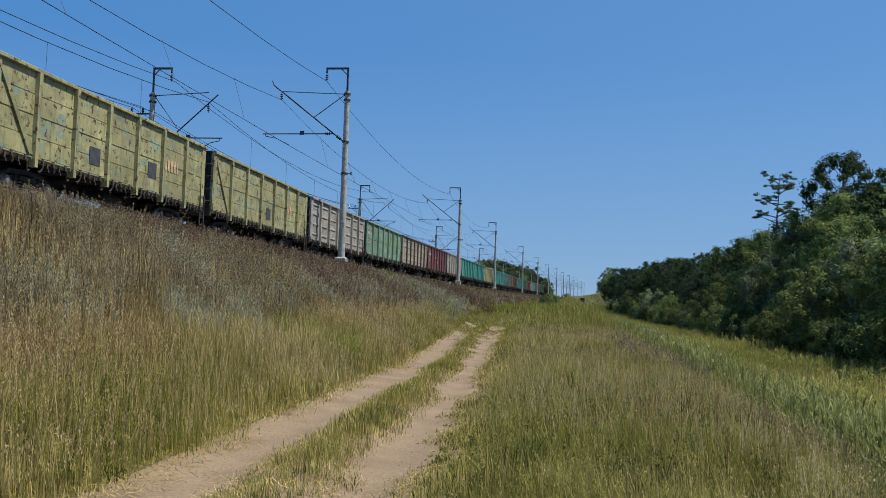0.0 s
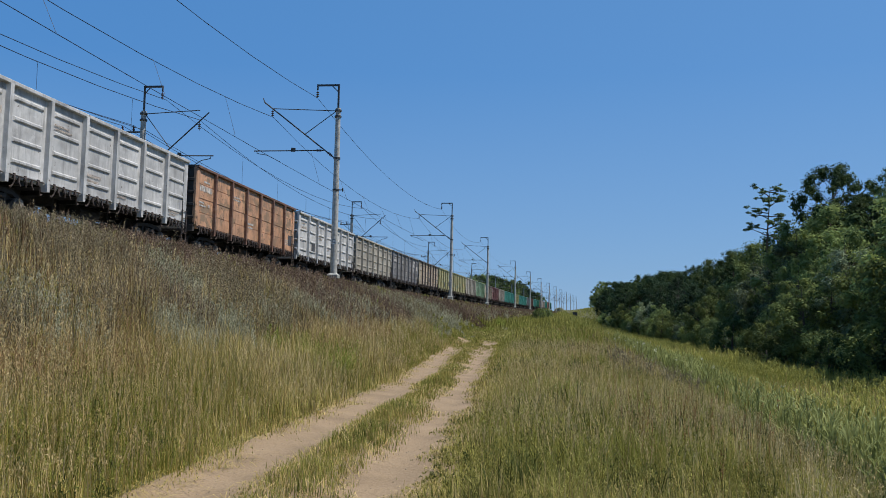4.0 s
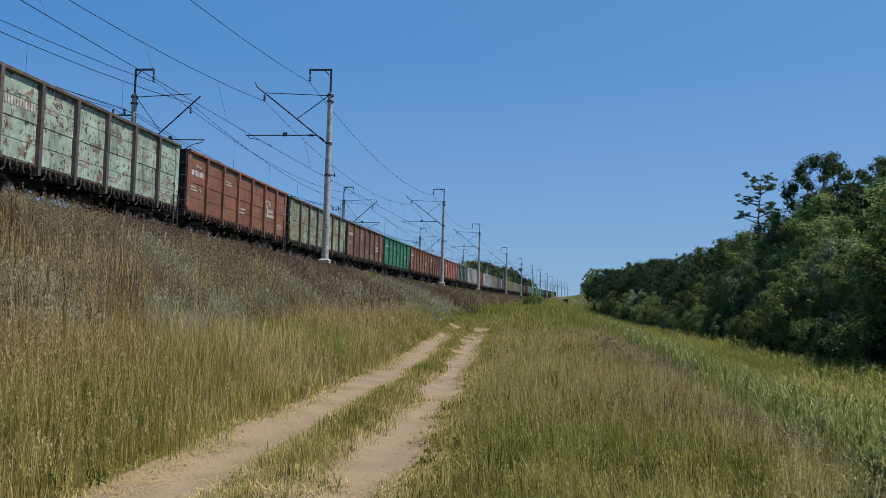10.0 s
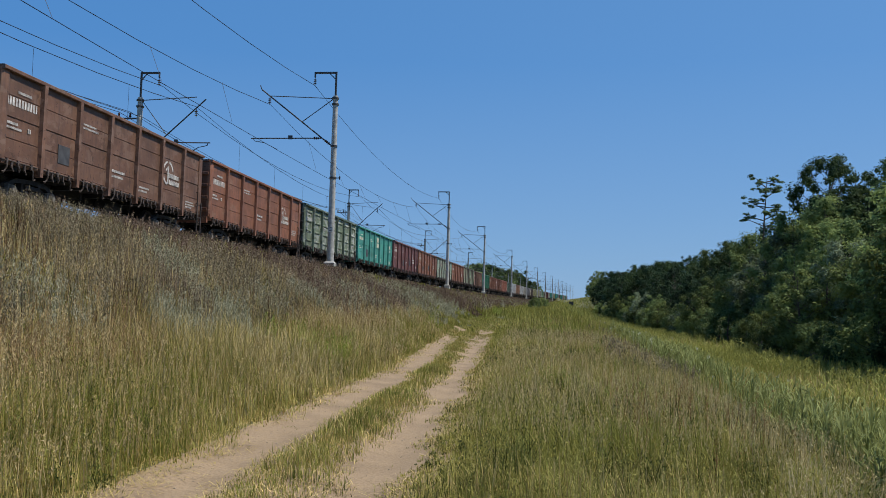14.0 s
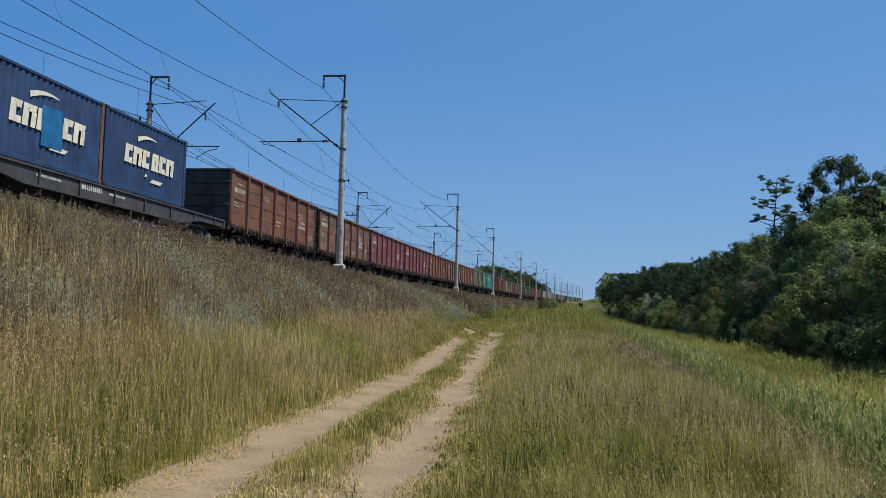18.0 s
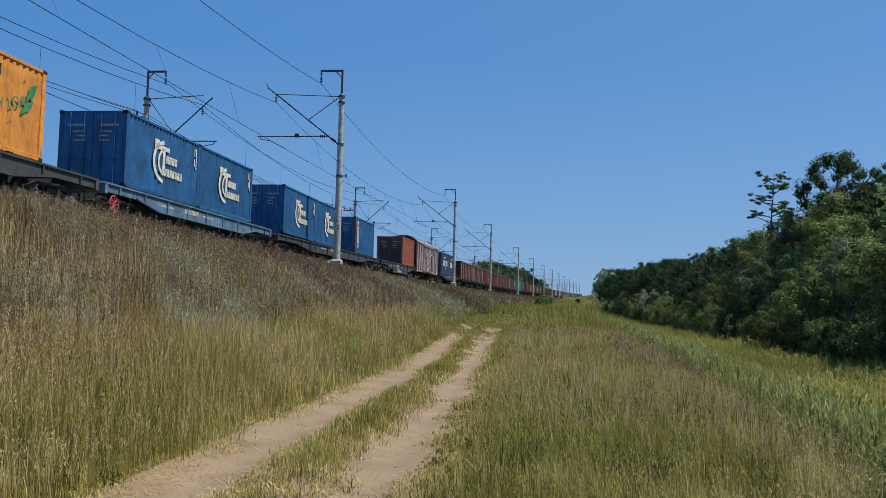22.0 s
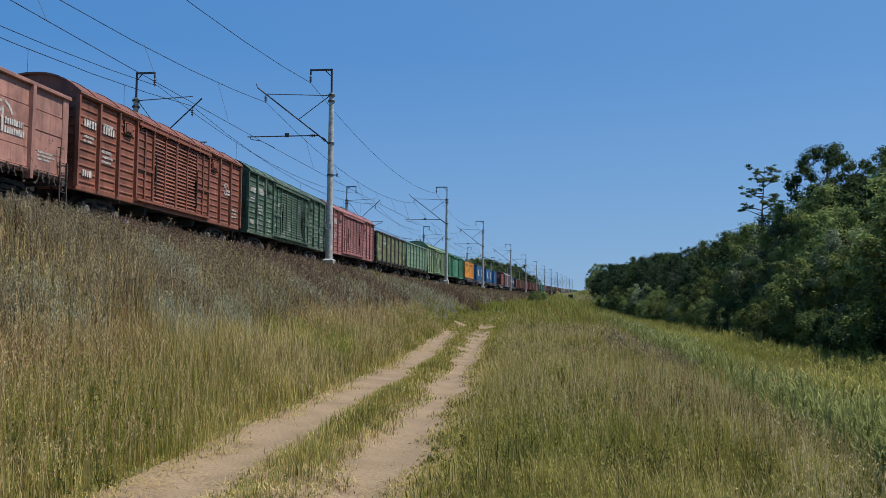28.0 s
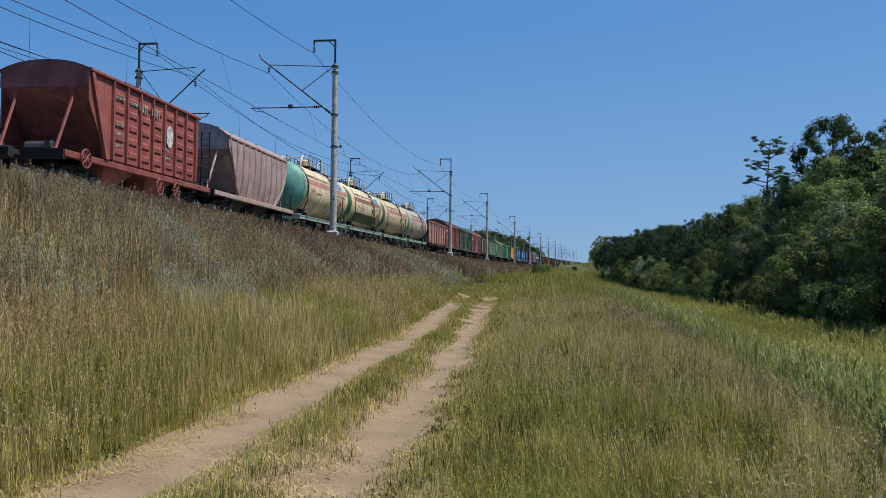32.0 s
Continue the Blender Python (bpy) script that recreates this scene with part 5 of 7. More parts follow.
def hopper_rib_grain(y):
    prof = [(1.50, 3.64), (1.53, 3.2), (1.53, 2.6), (1.50, 2.0), (1.42, 1.5), (1.36, 1.22)]
    half = [4.15, 4.15, 3.75, 3.35, 3.0, 2.8]
    s = Shape()
    v = []
    for (x, z), h in zip(prof, half):
        yy = max(-h, min(h, y))
        v += [(x, yy - 0.05, z), (x + 0.06, yy - 0.02, z), (x + 0.06, yy + 0.02, z), (x, yy + 0.05, z)]
    f = []
    for i in range(5):
        a, b = 4 * i, 4 * i + 4
        f += [(a, a + 1, b + 1, b), (a + 1, a + 2, b + 2, b + 1), (a + 2, a + 3, b + 3, b + 2)]
    return s.add(v, f)


def slope_shape(y_top, z_top, y_low, z_low, w=1.45):
    return Shape().add([(-w, y_top, z_top), (w, y_top, z_top), (w, y_low, z_low), (-w, y_low, z_low), (-w, y_top - 0.05, z_top), (w, y_top - 0.05, z_top), (w, y_low - 0.05, z_low), (-w, y_low - 0.05, z_low)],
                       [(0, 1, 2, 3), (7, 6, 5, 4), (0, 4, 5, 1), (1, 5, 6, 2), (2, 6, 7, 3), (3, 7, 4, 0)])


def hand_wheel_shape():
    s = Shape()
    pts = [(0, 0.28 * math.cos(2 * math.pi * i / 16), 0.28 * math.sin(2 * math.pi * i / 16)) for i in range(17)]
    s.tube(pts, 0.028, 5)
    for i in range(4):
        a = math.pi * i / 4
        s.rod((0, 0.28 * math.cos(a), 0.28 * math.sin(a)), (0, -0.28 * math.cos(a), -0.28 * math.sin(a)), 0.02, 5)
    return s


def hopper(label, coat, grain, half, sill_half):
    car = thing("hopper_wagon", label, "hopper wagon", "freight wagons of the train")
    key = "hop_grain" if grain else "hop_red"
    eave = 3.66 if grain else 3.84
    hl = 4.15
    arch = 0.6 if grain else 0.32
    for m in SIDES:
        if grain:
            piece("side_wall", shared(key + "_side", hopper_side_grain, True), coat, car, m)
            for i in range(11):
                y = -3.95 + 7.9 * i / 10
                piece("side_rib", shared(key + "_rib%d" % i, lambda: hopper_rib_grain(y)), coat, car, m)
        else:
            piece("side_wall", shared(key + "_side", lambda: Shape().prism([(-3.0, 1.25), (3.6, 1.25), (4.12, 1.9), (4.12, eave), (-4.12, eave), (-4.12, 2.9)], "x", 1.40, 1.45)), coat, car, m)
            for i in range(8):
                y = -2.7 + 6.5 * i / 7
                piece("side_rib", shared(key + "_rib", lambda: Shape().prism([(1.44, -0.06), (1.54, -0.04), (1.54, 0.04), (1.44, 0.06)], "z", 1.25, eave - 0.05)), coat, car, m @ Matrix.Translation((0, y, 0)))
                if i < 7:
                    piece("swaged_panel", shared(key + "_swage", lambda: swage_column()), coat, car, m @ Matrix.Translation((0, y + 6.5 / 14, 0)))
            piece("end_strut", shared(key + "_strut", lambda: Shape().prism([(-2.95, 1.2), (-3.15, 1.2), (-4.1, 3.75), (-3.92, 3.75)], "x", 1.42, 1.54)), coat, car, m)
            marks(car, "hop_number", [(0, 0.62, 0, 0.30), (0.92, 1.55, 0, 0.30)], 1.50, WHITE_INK, 3.15, -0.95)
            marks(car, "hop_small", [(0, 0.6, 0.65, 0.78), (0.95, 1.5, 0.65, 0.75), (0, 0.55, -0.2, -0.1), (0, 0.5, -0.5, -0.4), (0, 0.55, -0.9, -0.8), (3.5, 4.0, -0.2, -0.1), (3.5, 4.0, -0.5, -0.4), (3.5, 4.1, -0.8, -0.7)], 1.50, WHITE_INK, 2.6, -2.55)
            piece("emblem", shared("hop_emblem", lambda: flat_shapes([[(0.28 * math.cos(2 * math.pi * i / 14), 0.42 * math.sin(2 * math.pi * i / 14)) for i in range(14)]])), WHITE_INK, car, m @ Matrix.Translation((1.505, 1.45, 2.65)))
        piece("eave_rail", shared(key + "_eave", lambda: Shape().box(1.42, 1.56, -hl, hl, eave - 0.07, eave + 0.04, 0.02)), coat, car, m)
        piece("side_sill", shared(key + "_sill", lambda: Shape().box(1.34, 1.48, -sill_half, sill_half, 0.98, 1.18, 0.02)), coat, car, m)
        piece("end_slope", shared(key + "_slope", lambda: slope_shape(hl, eave - 0.5, 2.4, 1.0)), coat, car, m)
        piece("end_wall", shared(key + "_endwall", lambda: Shape().prism([(-1.46, eave - 0.55), (1.46, eave - 0.55), (1.46, eave)] + [(x * 0.96, z) for x, z in reversed(roof_ring(eave + arch - 0.04, eave + 0.02, 1.5)[:13])] + [(-1.46, eave)], "y", hl - 0.06, hl)), coat, car, m)
        for k in (-1, 1):
            piece("end_stay", shared(key + "_stay", lambda: Shape().rod((0.9, sill_half - 0.4, 1.15), (0.95, hl - 0.15, eave - 0.55), 0.05, 6)), coat, car, m @ Matrix.Diagonal((k, 1, 1, 1)))
        piece("end_platform", shared(key + "_plat", lambda: Shape().box(-1.4, 1.4, 3.0, sill_half, 1.1, 1.16).tube([(1.35, sill_half - 0.1, 1.15), (1.35, sill_half - 0.1, 2.0), (1.35, sill_half - 1.2, 2.0), (1.35, sill_half - 1.2, 1.15)], 0.022)), UNDER, car, m)
        if grain:
            piece("end_ladder", shared(key + "_ladder", lambda: ladder_shape(0.6, eave, 12, 0.36)), UNDER, car, m @ Matrix.Translation((-0.9, sill_half - 0.3, 0)) @ Matrix.Rotation(math.pi / 2, 4, "Z"))
        if not grain:
            for y, z in ((-4.3, 1.05), (0.7, 0.72), (2.1, 0.72)):
                piece("hand_wheel", shared("hand_wheel", hand_wheel_shape), coat, car, m @ Matrix.Translation((1.52, y, z)))
    rf = piece("roof", shared(key + "_roof", lambda: hopper_roof_shape(hl, eave + 0.02, eave + arch), True), coat, car)
    for y in (-2.6, -0.9, 0.9, 2.6):
        piece("loading_hatch", shared("hop_hatch", lambda: Shape().rod((0, 0, 0), (0, 0, 0.12), 0.42, 18)), UNDER, rf, pose(0, y, eave + arch - 0.04))
    for y in (-1.5, 1.5):
        piece("discharge_hopper", shared("hop_bunker", lambda: Shape().add([(-1.35, -1.3, 1.3), (1.35, -1.3, 1.3), (1.35, 1.3, 1.3), (-1.35, 1.3, 1.3), (-0.6, -0.35, 0.45), (0.6, -0.35, 0.45), (0.6, 0.35, 0.45), (-0.6, 0.35, 0.45)], [(3, 2, 1, 0), (4, 5, 6, 7), (0, 1, 5, 4), (1, 2, 6, 5), (2, 3, 7, 6), (3, 0, 4, 7)])), coat if not grain else UNDER, car, pose(0, y, 0))
    piece("air_tank", shared("hop_air", lambda: Shape().rod((-0.5, -4.1, 1.42), (0.4, -4.1, 1.42), 0.24, 14)), BOGIE, car)
    piece("underframe", shared(key + "_under", lambda: Shape().box(-0.25, 0.25, -sill_half, sill_half, 0.8, 1.15).box(-1.4, 1.4, -4.2, -3.8, 0.85, 1.15).box(-1.4, 1.4, 3.8, 4.2, 0.85, 1.15).box(-1.45, 1.45, sill_half - 0.1, sill_half + 0.05, 0.9, 1.2).box(-1.45, 1.45, -sill_half - 0.05, -sill_half + 0.1, 0.9, 1.2)), UNDER, car)
    running_gear(car, half, 3.9)
    return car


def swage_column():
    s = Shape()
    for z in (1.55, 2.0, 2.45, 2.9, 3.35):
        a = 0.3
        s.add([(1.45, -a, z - 0.13), (1.45, a, z - 0.13), (1.45, a, z + 0.13), (1.45, -a, z + 0.13), (1.495, -a + 0.06, z - 0.07), (1.495, a - 0.06, z - 0.07), (1.495, a - 0.06, z + 0.07), (1.495, -a + 0.06, z + 0.07)],
              [(4, 5, 6, 7), (0, 1, 5, 4), (1, 2, 6, 5), (2, 3, 7, 6), (3, 0, 4, 7)])
    return s


# ---- the train's make-up, from its head to its tail ----
# seconds and metres run since the start
RUN = [(0, 0), (1, 20.6), (2, 41.25), (3, 61.9), (6, 124.2), (7, 145.0), (8, 165.9), (9, 186.9), (10, 208.0), (11, 229.2), (12, 250.6), (13, 271.9), (14, 293.2), (16.5, 346.4), (17, 357.0),
       (18, 378.1), (20, 420.35), (22, 462.6), (24, 504.8), (26, 547.0), (28, 589.2), (30, 631.4), (32, 673.6)]
GAP = 32.84             # the first gap stands here at the start


def on_line(y, up=0.0):
    level = lambda v: rise(v) + grade(v)
    a, b = level(y - 4.6), level(y + 4.6)
    return Matrix.Translation((NEAR + bend(y), y, RAIL_Z + (a + b) / 2)) @ Matrix.Rotation(heading(y), 4, "Z") @ Matrix.Rotation(math.atan2(b - a, 9.2), 4, "X") @ Matrix.Translation((0, 0, up))


RUST, OXIDE = paint("rust_red", (0.20, 0.072, 0.034), 0.6, (0.25, 0.12, 0.07), 0.2, chalk=0.025), paint("oxide", (0.25, 0.092, 0.044), 0.55, (0.29, 0.15, 0.09), 0.2, chalk=0.025)
BROWN, MAROON = paint("brown", (0.185, 0.085, 0.045), 0.7, (0.26, 0.15, 0.10), 0.35), paint("maroon", (0.16, 0.05, 0.042), 0.3, chalk=0.025)
OLIVE, BLOTCH = paint("olive", (0.41, 0.38, 0.17), 0.85, (0.26, 0.36, 0.27), 0.25), paint("blotched", (0.30, 0.42, 0.28), 0.9, (0.27, 0.17, 0.09), 0.75)
PALE, WHITE = paint("pale_mauve", (0.41, 0.37, 0.30), 0.4), paint("white", (0.58, 0.57, 0.55), 0.25)
TAN, DARK = paint("tan", (0.46, 0.375, 0.265), 0.55, (0.42, 0.36, 0.28), 0.3), paint("charcoal", (0.20, 0.19, 0.185), 0.45, (0.19, 0.175, 0.165), 0.3)
ORANGE = paint("faded_orange", (0.58, 0.31, 0.17), 0.6, (0.30, 0.20, 0.12), 0.5)
CORAL, BOTTLE = paint("coral", (0.42, 0.16, 0.095), 0.3), paint("bottle", (0.09, 0.13, 0.085), 0.4, (0.30, 0.33, 0.28), 0.35, chalk=0.025)
GREEN, TEAL = paint("green", (0.03, 0.20, 0.11), 0.2, chalk=0.025), paint("teal", (0.05, 0.30, 0.24), 0.35)
MILKY, SAGE = paint("milky_green", (0.36, 0.46, 0.35), 0.95, (0.23, 0.16, 0.10), 0.25), paint("sage", (0.16, 0.20, 0.12), 0.45, (0.46, 0.48, 0.42), 0.55)
RED, ROSE = paint("crimson", (0.21, 0.05, 0.05), 0.35, chalk=0.025), paint("rose", (0.43, 0.205, 0.155), 0.45)
MOSS, LEAFY = paint("moss", (0.20, 0.31, 0.17), 0.5, (0.26, 0.42, 0.33), 0.45), paint("leaf_yellow", (0.14, 0.19, 0.08), 0.6, (0.36, 0.33, 0.13), 0.5)
MAUVE, LIME = paint("mauve_grey", (0.44, 0.34, 0.335), 0.3), paint("pale_lime", (0.25, 0.35, 0.185), 0.25)
NEW_GREEN, FIR = paint("new_green", (0.06, 0.24, 0.13), 0.1), paint("fir", (0.07, 0.13, 0.075), 0.35, (0.34, 0.37, 0.32), 0.25)
BRICK, PINK = paint("brick", (0.27, 0.085, 0.045), 0.35, chalk=0.02), paint("pink_red", (0.42, 0.17, 0.155), 0.25)
HOPRED, HOPMAUVE = paint("hopper_red", (0.32, 0.075, 0.055), 0.15, dirt=0.3), paint("hopper_mauve", (0.50, 0.34, 0.30), 0.35, (0.30, 0.36, 0.31), 0.12)
GREY_ROOF, TEAL_SILL = paint("grey_roof", (0.42, 0.40, 0.40), 0.2), paint("mint_sill", (0.34, 0.47, 0.38), 0.3)
CREAM, CREAM2 = paint("tank_cream", (0.76, 0.60, 0.375), 0.25, dirt=0.6), paint("tank_grey", (0.58, 0.52, 0.41), 0.25, dirt=0.6)
CAP_TEAL, CAP_GREEN = paint("cap_teal", (0.13, 0.40, 0.31), 0.25), paint("cap_green", (0.05, 0.20, 0.09), 0.15)
BAND_RED, BAND_BROWN = paint("band_salmon", (0.56, 0.25, 0.19), 0.1), paint("band_brown", (0.27, 0.12, 0.07), 0.15)
BELLY = paint("belly_green", (0.07, 0.13, 0.05), 0.2)
BOX_BLUE, BOX_NAVY = paint("container_blue", (0.004, 0.105, 0.27), 0.1, dirt=0.1, chalk=0.008), paint("container_navy", (0.008, 0.042, 0.125), 0.15, dirt=0.1, chalk=0.008)
# darker container red: the unlit door end's shade is put into this colour
BOX_RED_SHADED = paint("container_red_shaded", (0.085, 0.03, 0.026), 0.3, dirt=0.2, chalk=0.01)
BOX_RED, BOX_YELLOW = paint("container_red", (0.38, 0.09, 0.045), 0.25, dirt=0.25, chalk=0.01), paint("container_yellow", (0.80, 0.30, 0.03), 0.45, dirt=0.12, chalk=0.01)
FLAT_GREY = paint("flat_grey", (0.055, 0.054, 0.055), 0.3)
GRIMY = paint("grimy_frame", (0.10, 0.08, 0.068), 0.7, (0.16, 0.11, 0.08), 0.3)
FLAT_BLUE = paint("flat_blue", (0.10, 0.19, 0.28), 0.3)
FLAT_BLACK = paint("flat_black", (0.045, 0.045, 0.05), 0.3)

# label, paint and style of each open wagon, by its place behind the first gap
OPEN = {
    0: ("yellow-green open wagon with flaking paint and diagonal braces", OLIVE, dict(braced=True, tall=True, spots=0, plates=(2, 4))),
    1: ("tan open wagon with pressed steel side panels", TAN, dict(pressed=True, rails=GRIMY, plates=(3,))),
    2: ("dark grey open wagon with pale emblem", DARK, dict(pressed=True, stripes=True)),
    3: ("pale mauve-grey open wagon with pressed side panels", PALE, dict(pressed=True, spots=2, sooted=False)),
    4: ("dirty white open wagon with pressed side panels", WHITE, dict(pressed=True, ink=FADED_INK, sooted=False, plates=(1,))),
    5: ("faded orange open wagon with brown patches", ORANGE, dict(rails=BROWN, plates=(6,))),
    6: ("greyish white open wagon with pressed side panels", WHITE, dict(pressed=True, ink=FADED_INK, sooted=False)),
    7: ("dark green open wagon with pale worn patches", BOTTLE, dict(spots=2)),
    8: ("coral-red open wagon with white stencils", CORAL, dict(logo=1, sooted=False)),
    9: ("rust-red open wagon with white ring emblem", RUST, dict(logo=1, plates=(0,))),
    10: ("brown-red open wagon with white stencilled marks", OXIDE, dict(logo=1)),
    11: ("bright green open wagon with white ring emblem", GREEN, dict(pressed=True, logo=1, sooted=False)),
    12: ("dull brown open wagon with paint repairs", BROWN, dict(logo=1, plates=(1,))),
    13: ("pale green open wagon blotched with brown rust", BLOTCH, dict(rails=GRIMY, spots=0)),
    14: ("rust-red open wagon with white company emblem", OXIDE, dict(logo=1)),
    15: ("milky green open wagon with rusty frames", MILKY, dict(rails=GRIMY, spots=2, ink=FADED_INK)),
    16: ("brown open wagon with faded white stencils", OXIDE, dict(logo=1, ink=FADED_INK, plates=(1, 3))),
    17: ("maroon open wagon with large ring emblem", MAROON, dict(logo=1, sooted=False, plates=(2, 4))),
    18: ("teal green open wagon with yellow-white marks", TEAL, dict(spots=1, block=True, ink=CREAM_INK, sooted=False, plates=(1,))),
    19: ("sage green open wagon with whitewashed patches", SAGE, dict(pressed=True, rails=BOTTLE)),
    20: ("rusty orange-brown open wagon with ring emblem", OXIDE, dict(logo=1, sooted=False)),
    21: ("weathered brown open wagon with white number bars", BROWN, dict(logo=1, plates=(1,))),
    22: ("rust-red open wagon in a long row", RUST, dict(logo=1, sooted=False)),
    23: ("crimson-brown open wagon with faint marks", RED, dict(logo=1, sooted=False)),
    24: ("crimson open wagon with green lower rail", RED, dict(logo=1, sooted=False)),
    25: ("golden brown rusty open wagon with ring emblem", BROWN, dict(logo=1)),
    26: ("dark rusty brown open wagon, last before containers", RUST, dict(logo=1, ink=FADED_INK)),
    -1: ("yellow-green open wagon with dark diagonal braces", OLIVE, dict(braced=True, tall=True, spots=0, plates=(3,))),
    -2: ("pale mauve open wagon with pressed panels", PALE, dict(pressed=True)),
    -3: ("olive green open wagon with patched paint", MOSS, dict()),
    -4: ("dirty cream open wagon with pressed panels", TAN, dict(pressed=True, rails=GRIMY)),
    -5: ("dark brown open wagon with black stains", MAROON, dict()),
    -6: ("greyish white open wagon far along the train", PALE, dict(pressed=True)),
}
_ahead = [TEAL, TEAL, OLIVE, TEAL, TEAL, DARK, BROWN, TEAL, GREEN, BROWN, PALE, TEAL, OXIDE, GREEN]
for _i, _p in enumerate(_ahead):
    OPEN[-7 - _i] = ("%s open wagon near the train's head" % {"paint_teal": "teal green", "paint_olive": "yellow-green", "paint_charcoal": "dark grey", "paint_brown": "weathered brown", "paint_green": "bright green",
                     "paint_pale_mauve": "pale mauve", "paint_oxide": "rust-red"}[_p.name], _p, dict(far=True))

CARS = []       # thing, place along the train, height over the rails


SLACK = {"gondola_wagon": 0.28, "flat_wagon": 0.85, "shipping_container": 0.85}


def put(ob, front, rear, up=0.0):
    CARS.append((ob, (front + rear) / 2 + SLACK.get(ob.name.split(".")[0], 0.0), up))


for _k in sorted(OPEN):
    _label, _coat, _style = OPEN[_k]
    put(gondola(_label, _coat, **_style), GAP - 13.92 * _k, GAP - 13.92 * (_k + 1))
TEAL_LOW = paint("low_green", (0.08, 0.2, 0.13), 0.4)
for _ob in CARS[[k for k in sorted(OPEN)].index(24)][0].children:
    if _ob.name.startswith("bottom_rail"):
        _ob.material_slots[0].material = TEAL_LOW

put(flatcar("dark grey container flat wagon with fish-belly sills", 19.6, FLAT_GREY), -343.0, -362.65)
DECK = 1.34
put(container("navy blue container with pale block emblem", BOX_NAVY, deco_block_letters), -347.15, -353.25, DECK)
put(container("navy blue container with paler repair patch", BOX_NAVY, deco_patch, BROWN), -353.3, -359.4, DECK)
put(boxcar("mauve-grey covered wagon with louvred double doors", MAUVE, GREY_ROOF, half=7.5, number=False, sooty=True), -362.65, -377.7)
put(flatcar("long black container flat wagon, mostly empty", 17.5, FLAT_BLACK, boxed=True), -377.7, -395.2)
put(container("faded red container with dark door end", BOX_RED, None, BOX_RED, BOX_RED_SHADED), -378.45, -384.5, DECK)
put(flatcar("long black flat wagon carrying three blue containers", 25.9, FLAT_BLACK), -395.2, -421.1)
put(container("bright blue container with white label strip", BOX_BLUE, deco_strip, BROWN), -396.75, -402.81, DECK)
put(container("bright blue container with cream arc emblem", BOX_BLUE, deco_arcs), -406.95, -413.0, DECK)
put(container("bright blue container with cream arc emblem", BOX_BLUE, deco_arcs), -413.05, -419.1, DECK)
put(flatcar("dull blue flat wagon carrying two blue containers", 17.2, FLAT_BLUE, wheel=True), -421.1, -438.3)
put(container("blue container with cream arc emblem", BOX_BLUE, deco_arcs), -424.0, -430.05, DECK)
put(container("blue container with cream arc emblem", BOX_BLUE, deco_arcs), -430.1, -436.15, DECK)
put(flatcar("dark flat wagon carrying two yellow containers", 18.6, FLAT_GREY), -437.6, -456.2)
put(container("yellow container with black marks and rust streaks", BOX_YELLOW, deco_load), -440.85, -446.9, DECK)
put(container("yellow container with black marks and rust streaks", BOX_YELLOW, deco_load), -446.95, -453.0, DECK)
put(boxcar("clean green modern covered wagon with smooth ribs", NEW_GREEN, NEW_GREEN, length=18.3, modern=True, half=9.6, base=6.9), -456.1, -475.4)
put(boxcar("pale lime-green covered wagon with louvred doors", LIME, LIME, length=15.9, half=8.35, base=5.7, walkway=True), -475.4, -492.1)
put(gondola("moss green open wagon with pale blue-green patches", MOSS, pressed=True, spots=2, sooted=False), -492.2, -506.1)
put(gondola("green open wagon patched with mustard yellow", LEAFY, rails=GRIMY, spots=2), -506.2, -520.2)
put(boxcar("pinkish red covered wagon with louvred doors", PINK, PINK), -520.5, -535.2)
put(boxcar("dark green covered wagon with whitewashed marks", FIR, FIR), -535.2, -550.3)
put(boxcar("brick-red covered wagon with louvred doors", BRICK, BRICK, logo=1), -550.3, -565.1)
put(gondola("faded rose-red open wagon with ring emblem", ROSE, logo=1), -565.1, -579.1)
put(tankcar("grey-white gas tank wagon with salmon stripe", CREAM2, CAP_TEAL, BAND_RED, TEAL_SILL, small=True), -579.1, -591.1)
put(tankcar("dirty cream gas tank wagon with green end", CREAM, CAP_GREEN, BAND_RED, TEAL_SILL, badge=False, small=True), -591.1, -603.0)
put(tankcar("cream gas tank wagon with brown stripe and blue emblem", CREAM, CAP_GREEN, BAND_BROWN, TEAL_SILL, BELLY, small=True), -603.0, -614.8)
put(tankcar("cream gas tank wagon with teal domed end", CREAM, CAP_TEAL, BAND_RED, TEAL_SILL), -614.8, -626.75)
put(hopper("dusty mauve grain hopper wagon with curved ribbed sides", HOPMAUVE, True, 6.4, 5.5), -626.75, -639.4)
put(hopper("dark red mineral hopper wagon with swaged panels", HOPRED, False, 6.2, 5.4), -638.3, -650.7)
put(boxcar("pale green covered wagon at the train's tail", TEAL, TEAL, number=False), -652.7, -667.5)


